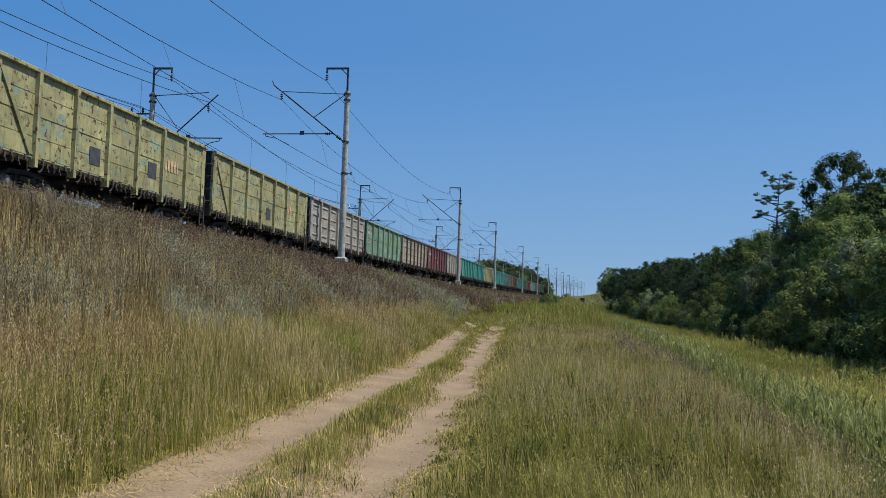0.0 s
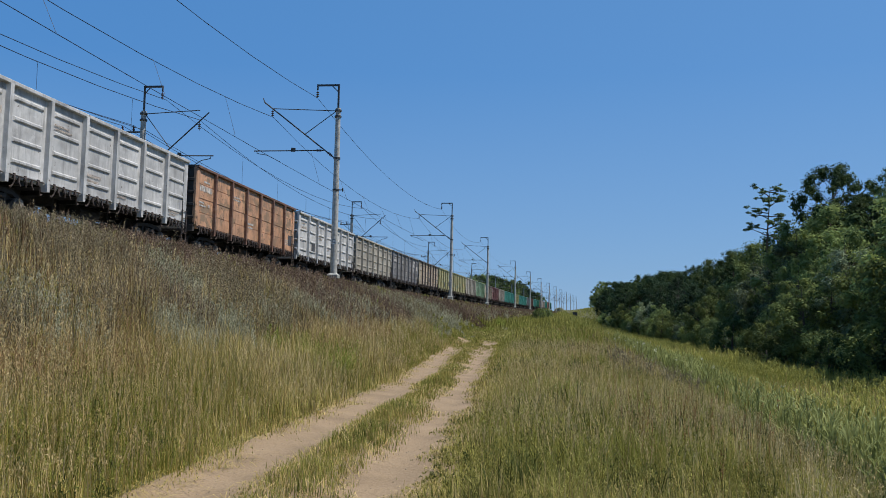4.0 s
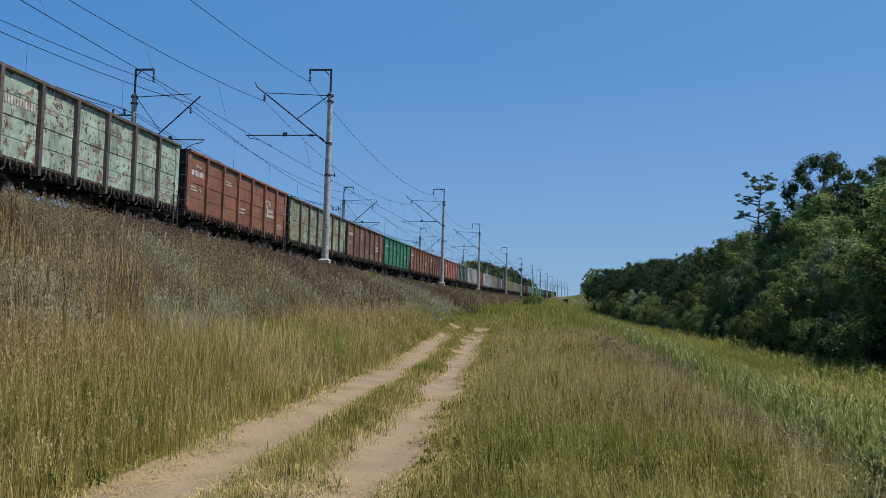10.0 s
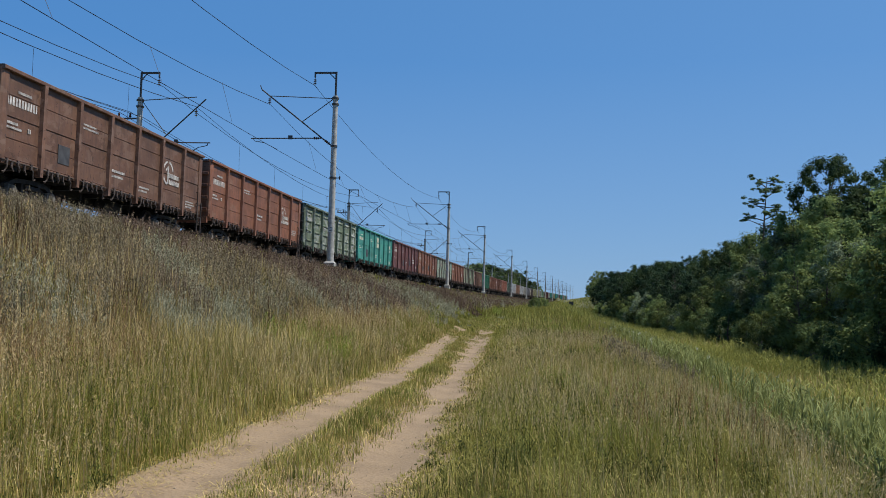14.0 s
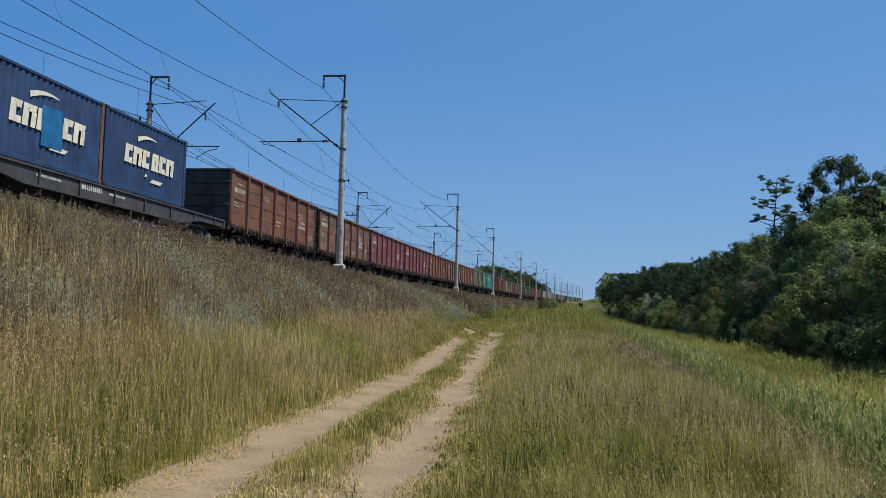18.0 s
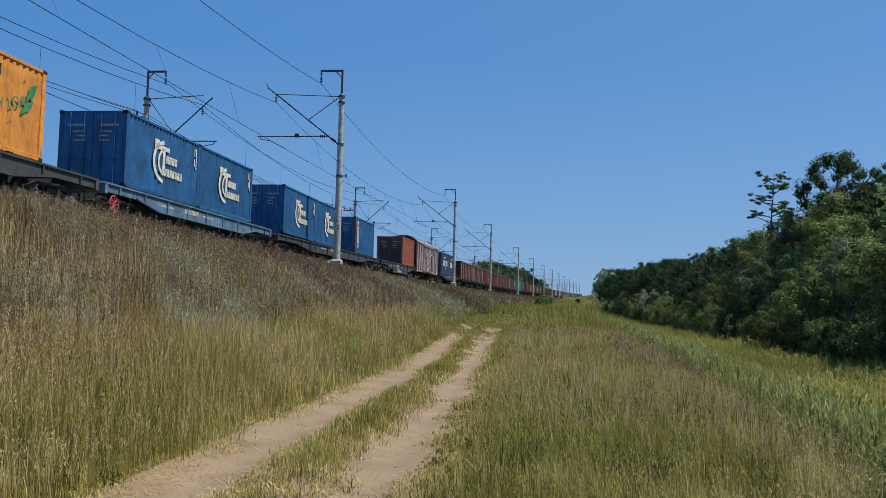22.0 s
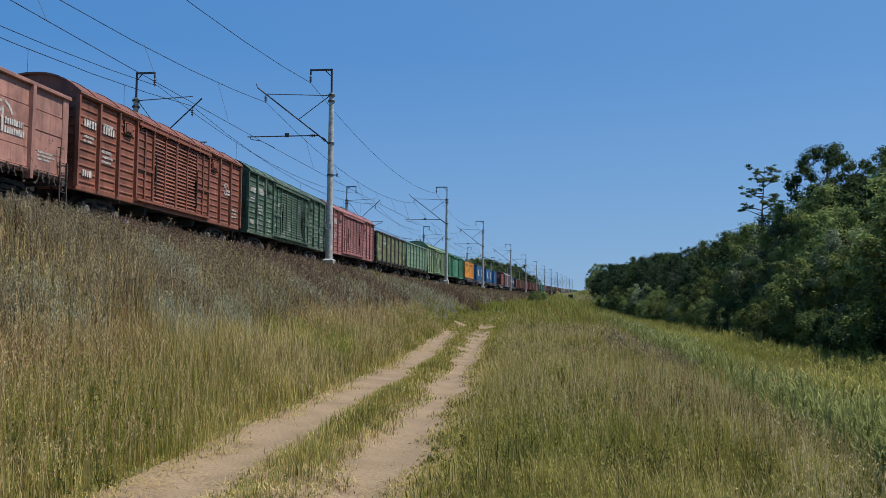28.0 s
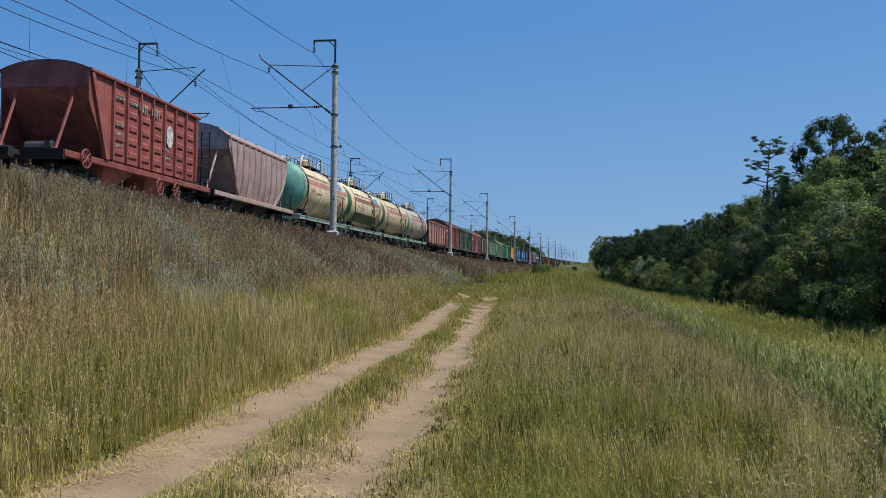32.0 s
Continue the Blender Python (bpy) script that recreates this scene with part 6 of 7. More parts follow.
# ---- grass, weeds and reeds ----
def leaf_paint(name, low, high, tint=None, through_light=0.35, blotch=0.3, by_plant=False, clump=2.2):
    """Leaves and blades: each its own shade, some light passing through."""
    m, nt, b = shade(name, low, 0.65)
    g = nt.nodes.new("ShaderNodeNewGeometry")
    own = nt.nodes.new("ShaderNodeMath")
    own.operation = "MULTIPLY_ADD"
    own.use_clamp = True
    nt.links.new(ramp(nt, world_noise(nt, clump, 2), 0.36, 0.64), own.inputs[0])
    own.inputs[1].default_value = 0.45
    less = nt.nodes.new("ShaderNodeMath")
    less.operation = "MULTIPLY"
    nt.links.new(g.outputs["Random Per Island"], less.inputs[0])
    less.inputs[1].default_value = 0.62
    nt.links.new(less.outputs[0], own.inputs[2])
    col = mixed(nt, own.outputs[0], low, high)
    if tint:
        col = mixed(nt, ramp(nt, world_noise(nt, blotch, 3), 0.44, 0.66), col, tint)
    if by_plant:      # each tree has its own shade of green
        info = nt.nodes.new("ShaderNodeObjectInfo")
        own = nt.nodes.new("ShaderNodeMapRange")
        own.inputs[3].default_value, own.inputs[4].default_value = 0.55, 1.5
        nt.links.new(info.outputs["Random"], own.inputs[0])
        hs = nt.nodes.new("ShaderNodeHueSaturation")
        nt.links.new(own.outputs[0], hs.inputs["Value"])
        nt.links.new(col, hs.inputs["Color"])
        col = hs.outputs[0]
    nt.links.new(col, b.inputs["Base Color"])
    b.inputs["Specular IOR Level"].default_value = 0.06
    t = nt.nodes.new("ShaderNodeBsdfTranslucent")
    nt.links.new(col, t.inputs[0])
    mx = nt.nodes.new("ShaderNodeMixShader")
    mx.inputs[0].default_value = through_light
    nt.links.new(b.outputs[0], mx.inputs[1])
    nt.links.new(t.outputs[0], mx.inputs[2])
    nt.links.new(mx.outputs[0], nt.nodes["Material Output"].inputs[0])
    return m


RNG = np.random.default_rng(11)


def scatter(n, x0, x1, y0, y1, keep=None, follow=False):
    """n random places on the ground; follow: x counts from the line's bend."""
    x, y = RNG.uniform(x0, x1, n), RNG.uniform(y0, y1, n)
    if follow:
        x = x + bend(y)
    if keep is not None:
        k = keep(x, y)
        x, y = x[k], y[k]
    return x, y


def patch(x, y, scale, seed):
    """A soft random field between about -1 and 1."""
    a = seed * 1.7
    return (np.sin(x * scale + a) * np.cos(y * scale * 0.8 - a) + np.sin(x * scale * 2.1 - y * scale * 1.3 + 2 * a) * 0.6 + np.sin(y * scale * 0.45 + x * scale * 0.3 + 3 * a)) / 2.0


def crest(y):
    """How high the bank's growth may stand, as a rise per metre from the track: tallest at the near end."""
    return np.interp(y, [18, 38, 55], [0.190, 0.166, 0.140])


def blades(name, label, category, x, y, height, width, material, lean=0.35, spread=0.3, droop=0.25):
    """Blades of grass as thin bent strips, all in one mesh."""
    n = len(x)
    # the sward is uneven: tufts and thin spots
    h = height * RNG.uniform(0.5, 1.25, n) * np.clip(1.0 + 0.34 * patch(x, y, 1.5, 31) + 0.22 * patch(x, y, 4.7, 37), 0.45, 1.5)
    u = x - bend(y)
    h = np.where(u < -5.5, np.minimum(h, np.maximum(0.2, 1.6 - crest(y) * u - land(x, y)) * RNG.uniform(0.6, 1.0, n)), h)
    # short where wheels pass
    edge = np.abs(np.abs(x - rut_x(y)) - rut_gap(y)) - 0.3
    h = h * np.where(y < 70, np.clip(0.26 + edge / 1.7, 0.24, 1.0), 1.0)
    w = width * RNG.uniform(0.6, 1.5, n) * np.clip(y / 9.0, 1.0, 2.2) ** 0.8
    z = land(x, y) - 0.02
    a = RNG.uniform(0, 2 * np.pi, n)
    tilt = RNG.normal(0, lean, n) * h
    d = np.stack([np.cos(a), np.sin(a)], -1)
    across = np.stack([-d[:, 1], d[:, 0]], -1)
    wind = np.array([-0.08, 0.03])
    base = np.stack([x, y], -1)
    mid = base + d * (tilt * 0.35)[:, None] + wind * (h * 0.05)[:, None]
    tip = base + d * tilt[:, None] + wind * (h * droop)[:, None]
    v = np.empty((n, 5, 3))
    v[:, 0, :2], v[:, 1, :2] = base - across * w[:, None] / 2, base + across * w[:, None] / 2
    v[:, 2, :2], v[:, 3, :2] = mid + across * w[:, None] * 0.42, mid - across * w[:, None] * 0.42
    v[:, 4, :2] = tip
    v[:, 0:2, 2], v[:, 2:4, 2], v[:, 4, 2] = z[:, None], (z + h * 0.6)[:, None], z + h
    i = np.arange(n)[:, None] * 5
    loops = np.concatenate([i + [0, 1, 2, 3], i + [3, 2, 4]], 1).ravel()
    sizes = np.tile([4, 3], n)
    return stuff(name, label, category, v.reshape(-1, 3), loops, sizes, material)


def stuff(name, label, category, verts, loops, sizes, material):
    me = bpy.data.meshes.new(name)
    me.vertices.add(len(verts))
    me.vertices.foreach_set("co", np.asarray(verts, np.float32).ravel())
    me.loops.add(len(loops))
    me.loops.foreach_set("vertex_index", np.asarray(loops, np.int32))
    me.polygons.add(len(sizes))
    me.polygons.foreach_set("loop_start", np.concatenate([[0], np.cumsum(sizes)[:-1]]).astype(np.int32))
    me.update(calc_edges=True)
    me.materials.append(material)
    return tagged(new(name, me), label, category, kind="stuff")


def herbs(name, label, x, y, height, material, leaves=16, size=0.05, low=0.25, bush=0.12, category="weeds", fan=0.10, upright=1.4):
    """Upright weeds: a thin stem set with small pointed leaves or seed clusters."""
    n = len(x)
    z = land(x, y) - 0.02
    # weeds on the bank grow tall on its slope and stay low on its crest
    u = x - bend(y)
    most = np.where(u < -5.5, np.maximum(0.22, 1.6 - crest(y) * u - z), 9.0)
    h = np.minimum(height * RNG.uniform(0.6, 1.2, n), most * RNG.uniform(0.5, 1.12, n) * np.where(RNG.random(n) < 0.15, 1.2, 1.0))
    # short where wheels pass
    edge = np.abs(np.abs(x - rut_x(y)) - rut_gap(y)) - 0.35
    h = h * np.where(y < 70, np.clip(0.15 + edge / 1.1, 0.12, 1.0), 1.0)
    lean = RNG.normal(0, fan, (n, 2)) * h[:, None]
    base = np.stack([x, y, z], -1)
    top = base + np.concatenate([lean, h[:, None]], 1)
    w = 0.006 + 0.003 * RNG.random(n)
    q = RNG.uniform(0, 2 * np.pi, n)
    broad = np.stack([np.cos(q), np.sin(q), 0 * q], -1) * w[:, None]
    v1 = np.stack([base - broad, base + broad, top], 1)
    t = RNG.uniform(low, 1.0, (n, leaves)) ** 0.8
    c = base[:, None] + (top - base)[:, None] * t[..., None]
    r = bush * (1.15 - t) * RNG.uniform(0.3, 1.3, (n, leaves)) * (h / height)[:, None] + 0.01
    a = RNG.uniform(0, 2 * np.pi, (n, leaves))
    c = c + np.stack([np.cos(a) * r, np.sin(a) * r, r * RNG.uniform(0.2, 1.2, (n, leaves))], -1)
    s = (size * RNG.uniform(0.5, 1.4, (n, leaves)) * np.clip(y / 16.0, 1.0, 1.6)[:, None])[..., None]
    d1 = RNG.normal(0, 1, (n, leaves, 3)) * [0.5, 0.5, upright]
    d1 /= np.linalg.norm(d1, axis=-1, keepdims=True)
    # leaves turn their faces up and to the light
    d2 = np.cross(d1, RNG.normal(0, 0.8, (n, leaves, 3)) + [0.5, -0.3, 0.9])
    d2 /= np.linalg.norm(d2, axis=-1, keepdims=True) + 1e-6
    v2 = np.stack([c - d1 * s, c + d2 * s * 0.5, c + d1 * s], 2).reshape(-1, 3)
    verts = np.concatenate([v1.reshape(-1, 3), v2])
    m = n * leaves
    loops = np.arange(3 * n + 3 * m)
    sizes = np.full(n + m, 3)
    return stuff(name, label, category, verts, loops, sizes, material)


def near_more(n, x0, x1, y0, y1, follow=False, keep=None, power=2.0):
    """Places that lie denser towards the camera."""
    y = y0 + (y1 - y0) * RNG.random(n) ** power
    x = RNG.uniform(x0, x1, n)
    if follow:
        x = x + bend(y)
    if keep is not None:
        k = keep(x, y)
        x, y = x[k], y[k]
    return x, y


def rooted(x, y, stalks, apart=0.04):
    """Several stalks from each root."""
    n = len(x) * stalks
    return np.repeat(x, stalks) + RNG.normal(0, apart, n), np.repeat(y, stalks) + RNG.normal(0, apart, n)


def reed_bed(name, label, x, y, height, leaves, length, width, material):
    """Reeds: upright stems with long arching leaves."""
    n = len(x)
    h = height * RNG.uniform(0.65, 1.2, n)
    base = np.stack([x, y, land(x, y) - 0.02], -1)
    top = base + np.concatenate([RNG.normal(0, 0.07, (n, 2)) * h[:, None], h[:, None]], 1)
    w = np.full(n, 0.006)
    v1 = np.stack([base - [[1, 0, 0]] * w[:, None], base + [[1, 0, 0]] * w[:, None], top], 1)
    t = RNG.uniform(0.3, 1.0, (n, leaves))
    c = base[:, None] + (top - base)[:, None] * t[..., None]
    a = RNG.uniform(0, 2 * np.pi, (n, leaves))
    d = np.stack([np.cos(a), np.sin(a), np.zeros_like(a)], -1)
    side = np.stack([-d[..., 1], d[..., 0], RNG.uniform(-0.5, 0.5, a.shape)], -1) * (width * RNG.uniform(0.6, 1.3, a.shape))[..., None] / 2
    ln = (length * RNG.uniform(0.6, 1.3, a.shape))[..., None]
    out, up = RNG.uniform(0.15, 0.55, a.shape)[..., None], np.array([0, 0, 1.0])
    m1 = c + d * ln * out * 0.4 + up * ln * 0.42
    m2 = c + d * ln * out * 0.9 + up * ln * (0.62 - 0.25 * out)
    tip = c + d * ln * out * 1.35 + up * ln * (0.62 - 0.75 * out)
    v2 = np.stack([c - side * 0.5, c + side * 0.5, m1 - side, m1 + side, m2 - side * 0.7, m2 + side * 0.7, tip], 2).reshape(-1, 3)
    m = n * leaves
    i = 3 * n + np.arange(m)[:, None] * 7
    loops = np.concatenate([np.arange(3 * n), np.concatenate([i + [0, 1, 3, 2], i + [2, 3, 5, 4], i + [4, 5, 6]], 1).ravel()])
    sizes = np.concatenate([np.full(n, 3), np.tile([4, 4, 3], m)])
    return stuff(name, label, "reeds", np.concatenate([v1.reshape(-1, 3), v2]), loops, sizes, material)


def litter(name, label, x, y, length, material):
    """Dry bits of straw lying on the ground."""
    n = len(x)
    a = RNG.uniform(0, 2 * np.pi, n)
    d = np.stack([np.cos(a), np.sin(a), RNG.normal(0, 0.22, n)], -1) * (length * RNG.uniform(0.3, 1.2, n))[:, None] / 2
    s = np.stack([-np.sin(a), np.cos(a), np.zeros(n)], -1) * RNG.uniform(0.0012, 0.0035, n)[:, None]
    c = np.stack([x, y, land(x, y) + 0.03 + RNG.uniform(0, 0.03, n)], -1)
    v = np.stack([c - d - s, c - d + s, c + d + s, c + d - s], 1).reshape(-1, 3)
    return stuff(name, label, "litter", v, np.arange(4 * n), np.full(n, 4), material)


DRY = leaf_paint("dry_grass", (0.17, 0.11, 0.032), (0.88, 0.69, 0.31), (0.42, 0.33, 0.10), 0.3)
OLIVE_GRASS = leaf_paint("olive_grass", (0.06, 0.062, 0.012), (0.55, 0.49, 0.14), (0.22, 0.23, 0.045), 0.3)
GREEN_GRASS = leaf_paint("green_grass", (0.05, 0.068, 0.013), (0.40, 0.39, 0.095), (0.30, 0.27, 0.075), 0.3)
DARK_GRASS = leaf_paint("dark_grass", (0.025, 0.034, 0.010), (0.13, 0.15, 0.04), None, 0.2)
HOLLOW_GRASS = leaf_paint("hollow_grass", (0.09, 0.10, 0.02), (0.54, 0.51, 0.15), (0.29, 0.285, 0.065), 0.35, 0.25, False, 0.8)
BROWN_WEED = leaf_paint("brown_weed", (0.045, 0.031, 0.016), (0.43, 0.35, 0.22), (0.21, 0.185, 0.11), 0.2, 0.5, False, 1.1)
DUSKY_WEED = leaf_paint("dusky_weed", (0.03, 0.016, 0.011), (0.33, 0.235, 0.165), (0.125, 0.085, 0.055), 0.15, 0.3, False, 1.1)
SILVER_WEED = leaf_paint("silver_weed", (0.16, 0.16, 0.09), (0.52, 0.495, 0.34), None, 0.25)
FRESH_WEED = leaf_paint("fresh_weed", (0.16, 0.22, 0.03), (0.36, 0.40, 0.09), None, 0.35)
REED = leaf_paint("reed_leaf", (0.045, 0.058, 0.015), (0.38, 0.40, 0.15), (0.18, 0.205, 0.06), 0.3, 0.6)
UMBEL = leaf_paint("umbel_white", (0.5, 0.5, 0.38), (0.66, 0.65, 0.52), None, 0.2)
STEM = leaf_paint("weed_stems", (0.06, 0.03, 0.018), (0.32, 0.20, 0.11), (0.16, 0.11, 0.05), 0.1, 0.6)
RED_STALK = leaf_paint("red_stalks", (0.20, 0.12, 0.05), (0.50, 0.34, 0.17), None, 0.3)
RUST_SPIKE = leaf_paint("rust_spikes", (0.14, 0.06, 0.025), (0.42, 0.22, 0.10), None, 0.2)
STRAW = leaf_paint("straw_heads", (0.36, 0.265, 0.115), (0.80, 0.65, 0.36), (0.50, 0.37, 0.17), 0.3)


def fanned(n, a, b, y0, y1):
    """Places on the far hill, as wide as the view there."""
    y = RNG.uniform(y0, y1, n)
    return y * RNG.uniform(a, b, n), y


def frayed(d, x, y, wide=0.16):
    """Keeps places at positive distance d from an edge, thinning out towards it."""
    d = d + 0.15 * patch(x, y, 2.1, 3) + 0.09 * patch(x, y, 6.3, 5)
    return RNG.random(len(x)) < smooth(-wide, wide, d)


def off_ruts(x, y, clear=0.46):
    return frayed(np.abs(np.abs(x - rut_x(y)) - rut_gap(y)) - np.interp(y, [0, 10, 30, 80], [clear, clear, clear * 0.75, 0.0]), x, y)


def left_verge(x, y, shy=0.0):
    return frayed(rut_x(y) - rut_gap(y) - np.interp(y, [0, 20, 32, 42], [0.40, 0.30, 0.2, -0.35]) - shy - x, x, y) & (x > -0.75 * y - 1)


def tall_left(x, y):
    return left_verge(x, y, 0.35) & beside_wormwood(x, y)


# silvery wormwood on the bank: middle, reach and number of roots
clumps = [(-6.35, 14.4, 0.55, 46), (-6.6, 17.3, 0.6, 44), (-7.9, 17.9, 0.55, 28), (-8.8, 19.2, 0.5, 30), (-7.15, 25.6, 0.6, 44), (-7.3, 33.7, 1.2, 80), (-7.6, 43.0, 2.0, 120), (-7.0, 11.2, 0.8, 22), (-6.8, 21.0, 0.5, 18), (-7.0, 29.5, 0.8, 24), (-7.4, 52.0, 2.4, 110)]


def beside_wormwood(x, y):
    """Thins the other plants out where the wormwood stands."""
    k = np.ones(len(x), bool)
    for a, b, r, n in clumps:
        k &= (((x - a) / r) ** 2 + ((y - b) / (1.4 * r)) ** 2 > 0.8) | (RNG.random(len(x)) < 0.22)
    return k


# the embankment's foot: tall dry grass
blades("tall_dry_grass", "tall dry yellowish grass at the embankment's foot", "grass", *near_more(56000, -9.0, -2.9, 4, 45, keep=tall_left), 0.72, 0.0062, DRY, 0.30, droop=0.16)
blades("tall_green_grass", "green blades among the dry grass", "grass", *near_more(64000, -8.2, -2.9, 4, 55, keep=tall_left), 0.58, 0.0075, OLIVE_GRASS, 0.26, droop=0.16)
blades("low_dry_grass", "low tangled dry grass beside the rut", "grass", *near_more(46000, -7.0, -2.6, 4, 36, keep=left_verge), 0.26, 0.0065, DRY, 0.95, droop=0.3)
blades("low_green_grass", "low tangled green grass beside the rut", "grass", *near_more(44000, -7.0, -2.6, 4, 36, keep=left_verge), 0.28, 0.0075, OLIVE_GRASS, 0.7, droop=0.3)
herbs("grass_seed_heads", "pale feathery seed heads over the dry grass", *near_more(9500, -9.0, -3.4, 4, 40, keep=lambda x, y: tall_left(x, y) & (patch(x, y, 0.9, 1) > -0.5)), 0.86, STRAW, 12, 0.0150, 0.74, 0.012, "grass", 0.13, 2.4)
herbs("plumed_grass", "pale drooping plumes of tall dry grass", *near_more(600, -9.5, -4.8, 6, 22, keep=lambda x, y: tall_left(x, y) & (x < -0.45 * y)), 1.1, STRAW, 30, 0.020, 0.72, 0.014, "grass", 0.2, 3.0)
herbs("reddish_grass", "reddish seeding grass along the bank's foot", *near_more(4200, -7.2, -5.2, 8, 40, keep=lambda x, y: (patch(x, y, 0.8, 21) > -0.2) & beside_wormwood(x, y), power=1.6), 0.80, RED_STALK, 14, 0.015, 0.62, 0.010, "grass", 0.12, 3.0)
herbs("bank_leaflets", "small leaves and husks through the tall grass", *near_more(15000, -8.6, -3.2, 4.6, 40, keep=tall_left, power=1.8), 0.62, OLIVE_GRASS, 11, 0.0150, 0.25, 0.04, "grass", 0.2, 1.4)
herbs("bank_dark_herbs", "dark stalky herbs among the tall grass", *rooted(*near_more(900, -8.6, -3.6, 5.5, 36, keep=lambda x, y: tall_left(x, y) & (patch(x, y, 0.9, 53) > 0.1), power=1.6), 4, 0.07), 0.6, DARK_GRASS, 16, 0.0165, 0.15, 0.05, "weeds", 0.2, 1.2)
blades("verge_grass", "olive grass along the field track", "grass", *near_more(20000, -7, -2.6, 40, 130, True, keep=left_verge, power=1.3), 0.5, 0.018, OLIVE_GRASS, 0.32)
# the embankment's slope: brown weeds up to the rails
slope = lambda x, y: (x > -0.72 * y - 2) & beside_wormwood(x, y)
_wx, _wy = near_more(7600, -12.9, -6.3, 9, 70, True, keep=lambda x, y: slope(x, y) & (RNG.random(len(x)) < smooth(-0.75, 0.45, patch(x, y, 2.3, 61))), power=1.4)
_wx, _wy = rooted(_wx, _wy, 5, 0.06)
_dark = patch(_wx, _wy, 0.33, 2) + 0.5 * patch(_wx, _wy, 1.4, 6) + 0.12 * (-8.2 - _wx + BEND * _wy ** 2) + 0.014 * (_wy - 22) > 0.1
herbs("brown_weeds", "brownish seeding weeds on the embankment", _wx[~_dark], _wy[~_dark], 1.15, BROWN_WEED, 26, 0.0215, 0.30, 0.055, fan=0.12, upright=1.0)
herbs("dusky_weeds", "dark reddish-brown weeds on the embankment", _wx[_dark], _wy[_dark], 1.2, DUSKY_WEED, 26, 0.0215, 0.28, 0.055, fan=0.12, upright=1.0)
blades("weed_stems", "dry brown stems of the embankment weeds", "weeds", *near_more(20000, -12.6, -6.4, 9, 60, True, keep=slope, power=1.5), 0.85, 0.012, STEM, 0.16, droop=0.05)
blades("pale_weed_stems", "pale dry stalks among the embankment weeds", "weeds", *near_more(4500, -12.0, -5.8, 9, 50, True, keep=slope, power=1.5), 0.95, 0.009, DRY, 0.2, droop=0.08)
herbs("low_weeds", "low green-brown undergrowth on the embankment", *near_more(5000, -12.0, -5.6, 9, 60, True, keep=slope, power=1.4), 0.45, OLIVE_GRASS, 18, 0.026, 0.05, 0.14)
herbs("far_weeds", "dark weeds along the distant embankment", *near_more(7000, -12.8, -5.4, 65, 330, True, power=1.3), 1.2, DUSKY_WEED, 10, 0.055, 0.1, 0.35)
_sx = np.concatenate([RNG.normal(a, s * 0.55, n) for a, b, s, n in clumps])
_sy = np.concatenate([RNG.normal(b, s * 0.8, n) for a, b, s, n in clumps])
herbs("silver_weeds", "silvery wormwood clumps on the embankment", *rooted(_sx, _sy, 9, 0.06), 0.92, SILVER_WEED, 34, 0.0225, 0.10, 0.06, fan=0.14)
herbs("silver_weeds", "silvery wormwood scattered along the far embankment", *rooted(*near_more(420, -8.6, -5.6, 50, 170, True, keep=lambda x, y: patch(x, y, 0.35, 63) > -0.1, power=1.2), 4, 0.15), 0.95, SILVER_WEED, 20, 0.04, 0.10, 0.12, fan=0.16)
herbs("low_weeds", "olive undergrowth along the far embankment", *rooted(*near_more(700, -12.0, -5.4, 45, 160, True, keep=lambda x, y: patch(x, y, 0.5, 65) > 0.0, power=1.2), 3, 0.15), 0.8, OLIVE_GRASS, 14, 0.05, 0.10, 0.14, fan=0.16)
herbs("fresh_weeds", "yellow-green fresh weeds on the slope", *rooted(*near_more(1500, -8.0, -4.4, 9, 80, True, keep=lambda x, y: slope(x, y) & (patch(x, y, 0.7, 8) > 0.62), power=1.4), 4, 0.06), 0.7, FRESH_WEED, 22, 0.026, 0.1, 0.08, fan=0.2)
# between the ruts
strip = lambda x, y: frayed(rut_gap(y) - np.interp(y, [0, 20, 32, 42], [0.30, 0.27, 0.2, -0.35]) - np.abs(x - rut_x(y)), x, y)
blades("middle_grass", "short green grass between the wheel ruts", "grass", *near_more(110000, -5, -1.2, 4, 70, keep=strip, power=2.0), 0.38, 0.0068, GREEN_GRASS, 0.45)
blades("middle_dry_grass", "short dry grass between the wheel ruts", "grass", *near_more(60000, -5, -1.2, 4, 70, keep=strip, power=2.0), 0.3, 0.008, DRY, 0.8)
blades("rut_tufts", "sparse tufts of grass in the sandy ruts", "grass", *near_more(30000, -5, -0.6, 5, 40, keep=lambda x, y: (patch(x, y, 2.6, 17) + 0.5 * patch(x, y, 7.0, 18) > 0.98) & (np.abs(x - rut_x(y)) < 1.3), power=1.7), 0.24, 0.008, GREEN_GRASS, 0.8)
litter("straw_litter", "dry straw bits scattered along the track", *near_more(26000, -4.4, -0.2, 4.5, 30, keep=lambda x, y: frayed(np.abs(np.abs(x - rut_x(y)) - rut_gap(y)) - 0.24, x, y), power=1.7), 0.13, DRY)
# right of the track
right = lambda x, y: frayed(x - rut_x(y) - rut_gap(y) - np.interp(y, [0, 20, 32, 42], [0.26, 0.20, 0.14, -0.35]), x, y) & (x < 0.6 * y + 2)
bare_spots = [(0.55, 11.3, 0.30, 0.8), (0.72, 8.65, 0.2, 0.35), (0.2, 13.6, 0.25, 0.5), (1.15, 10.2, 0.16, 0.4), (-0.35, 9.6, 0.14, 0.4), (0.9, 16.2, 0.25, 0.7)]
grown_over = right


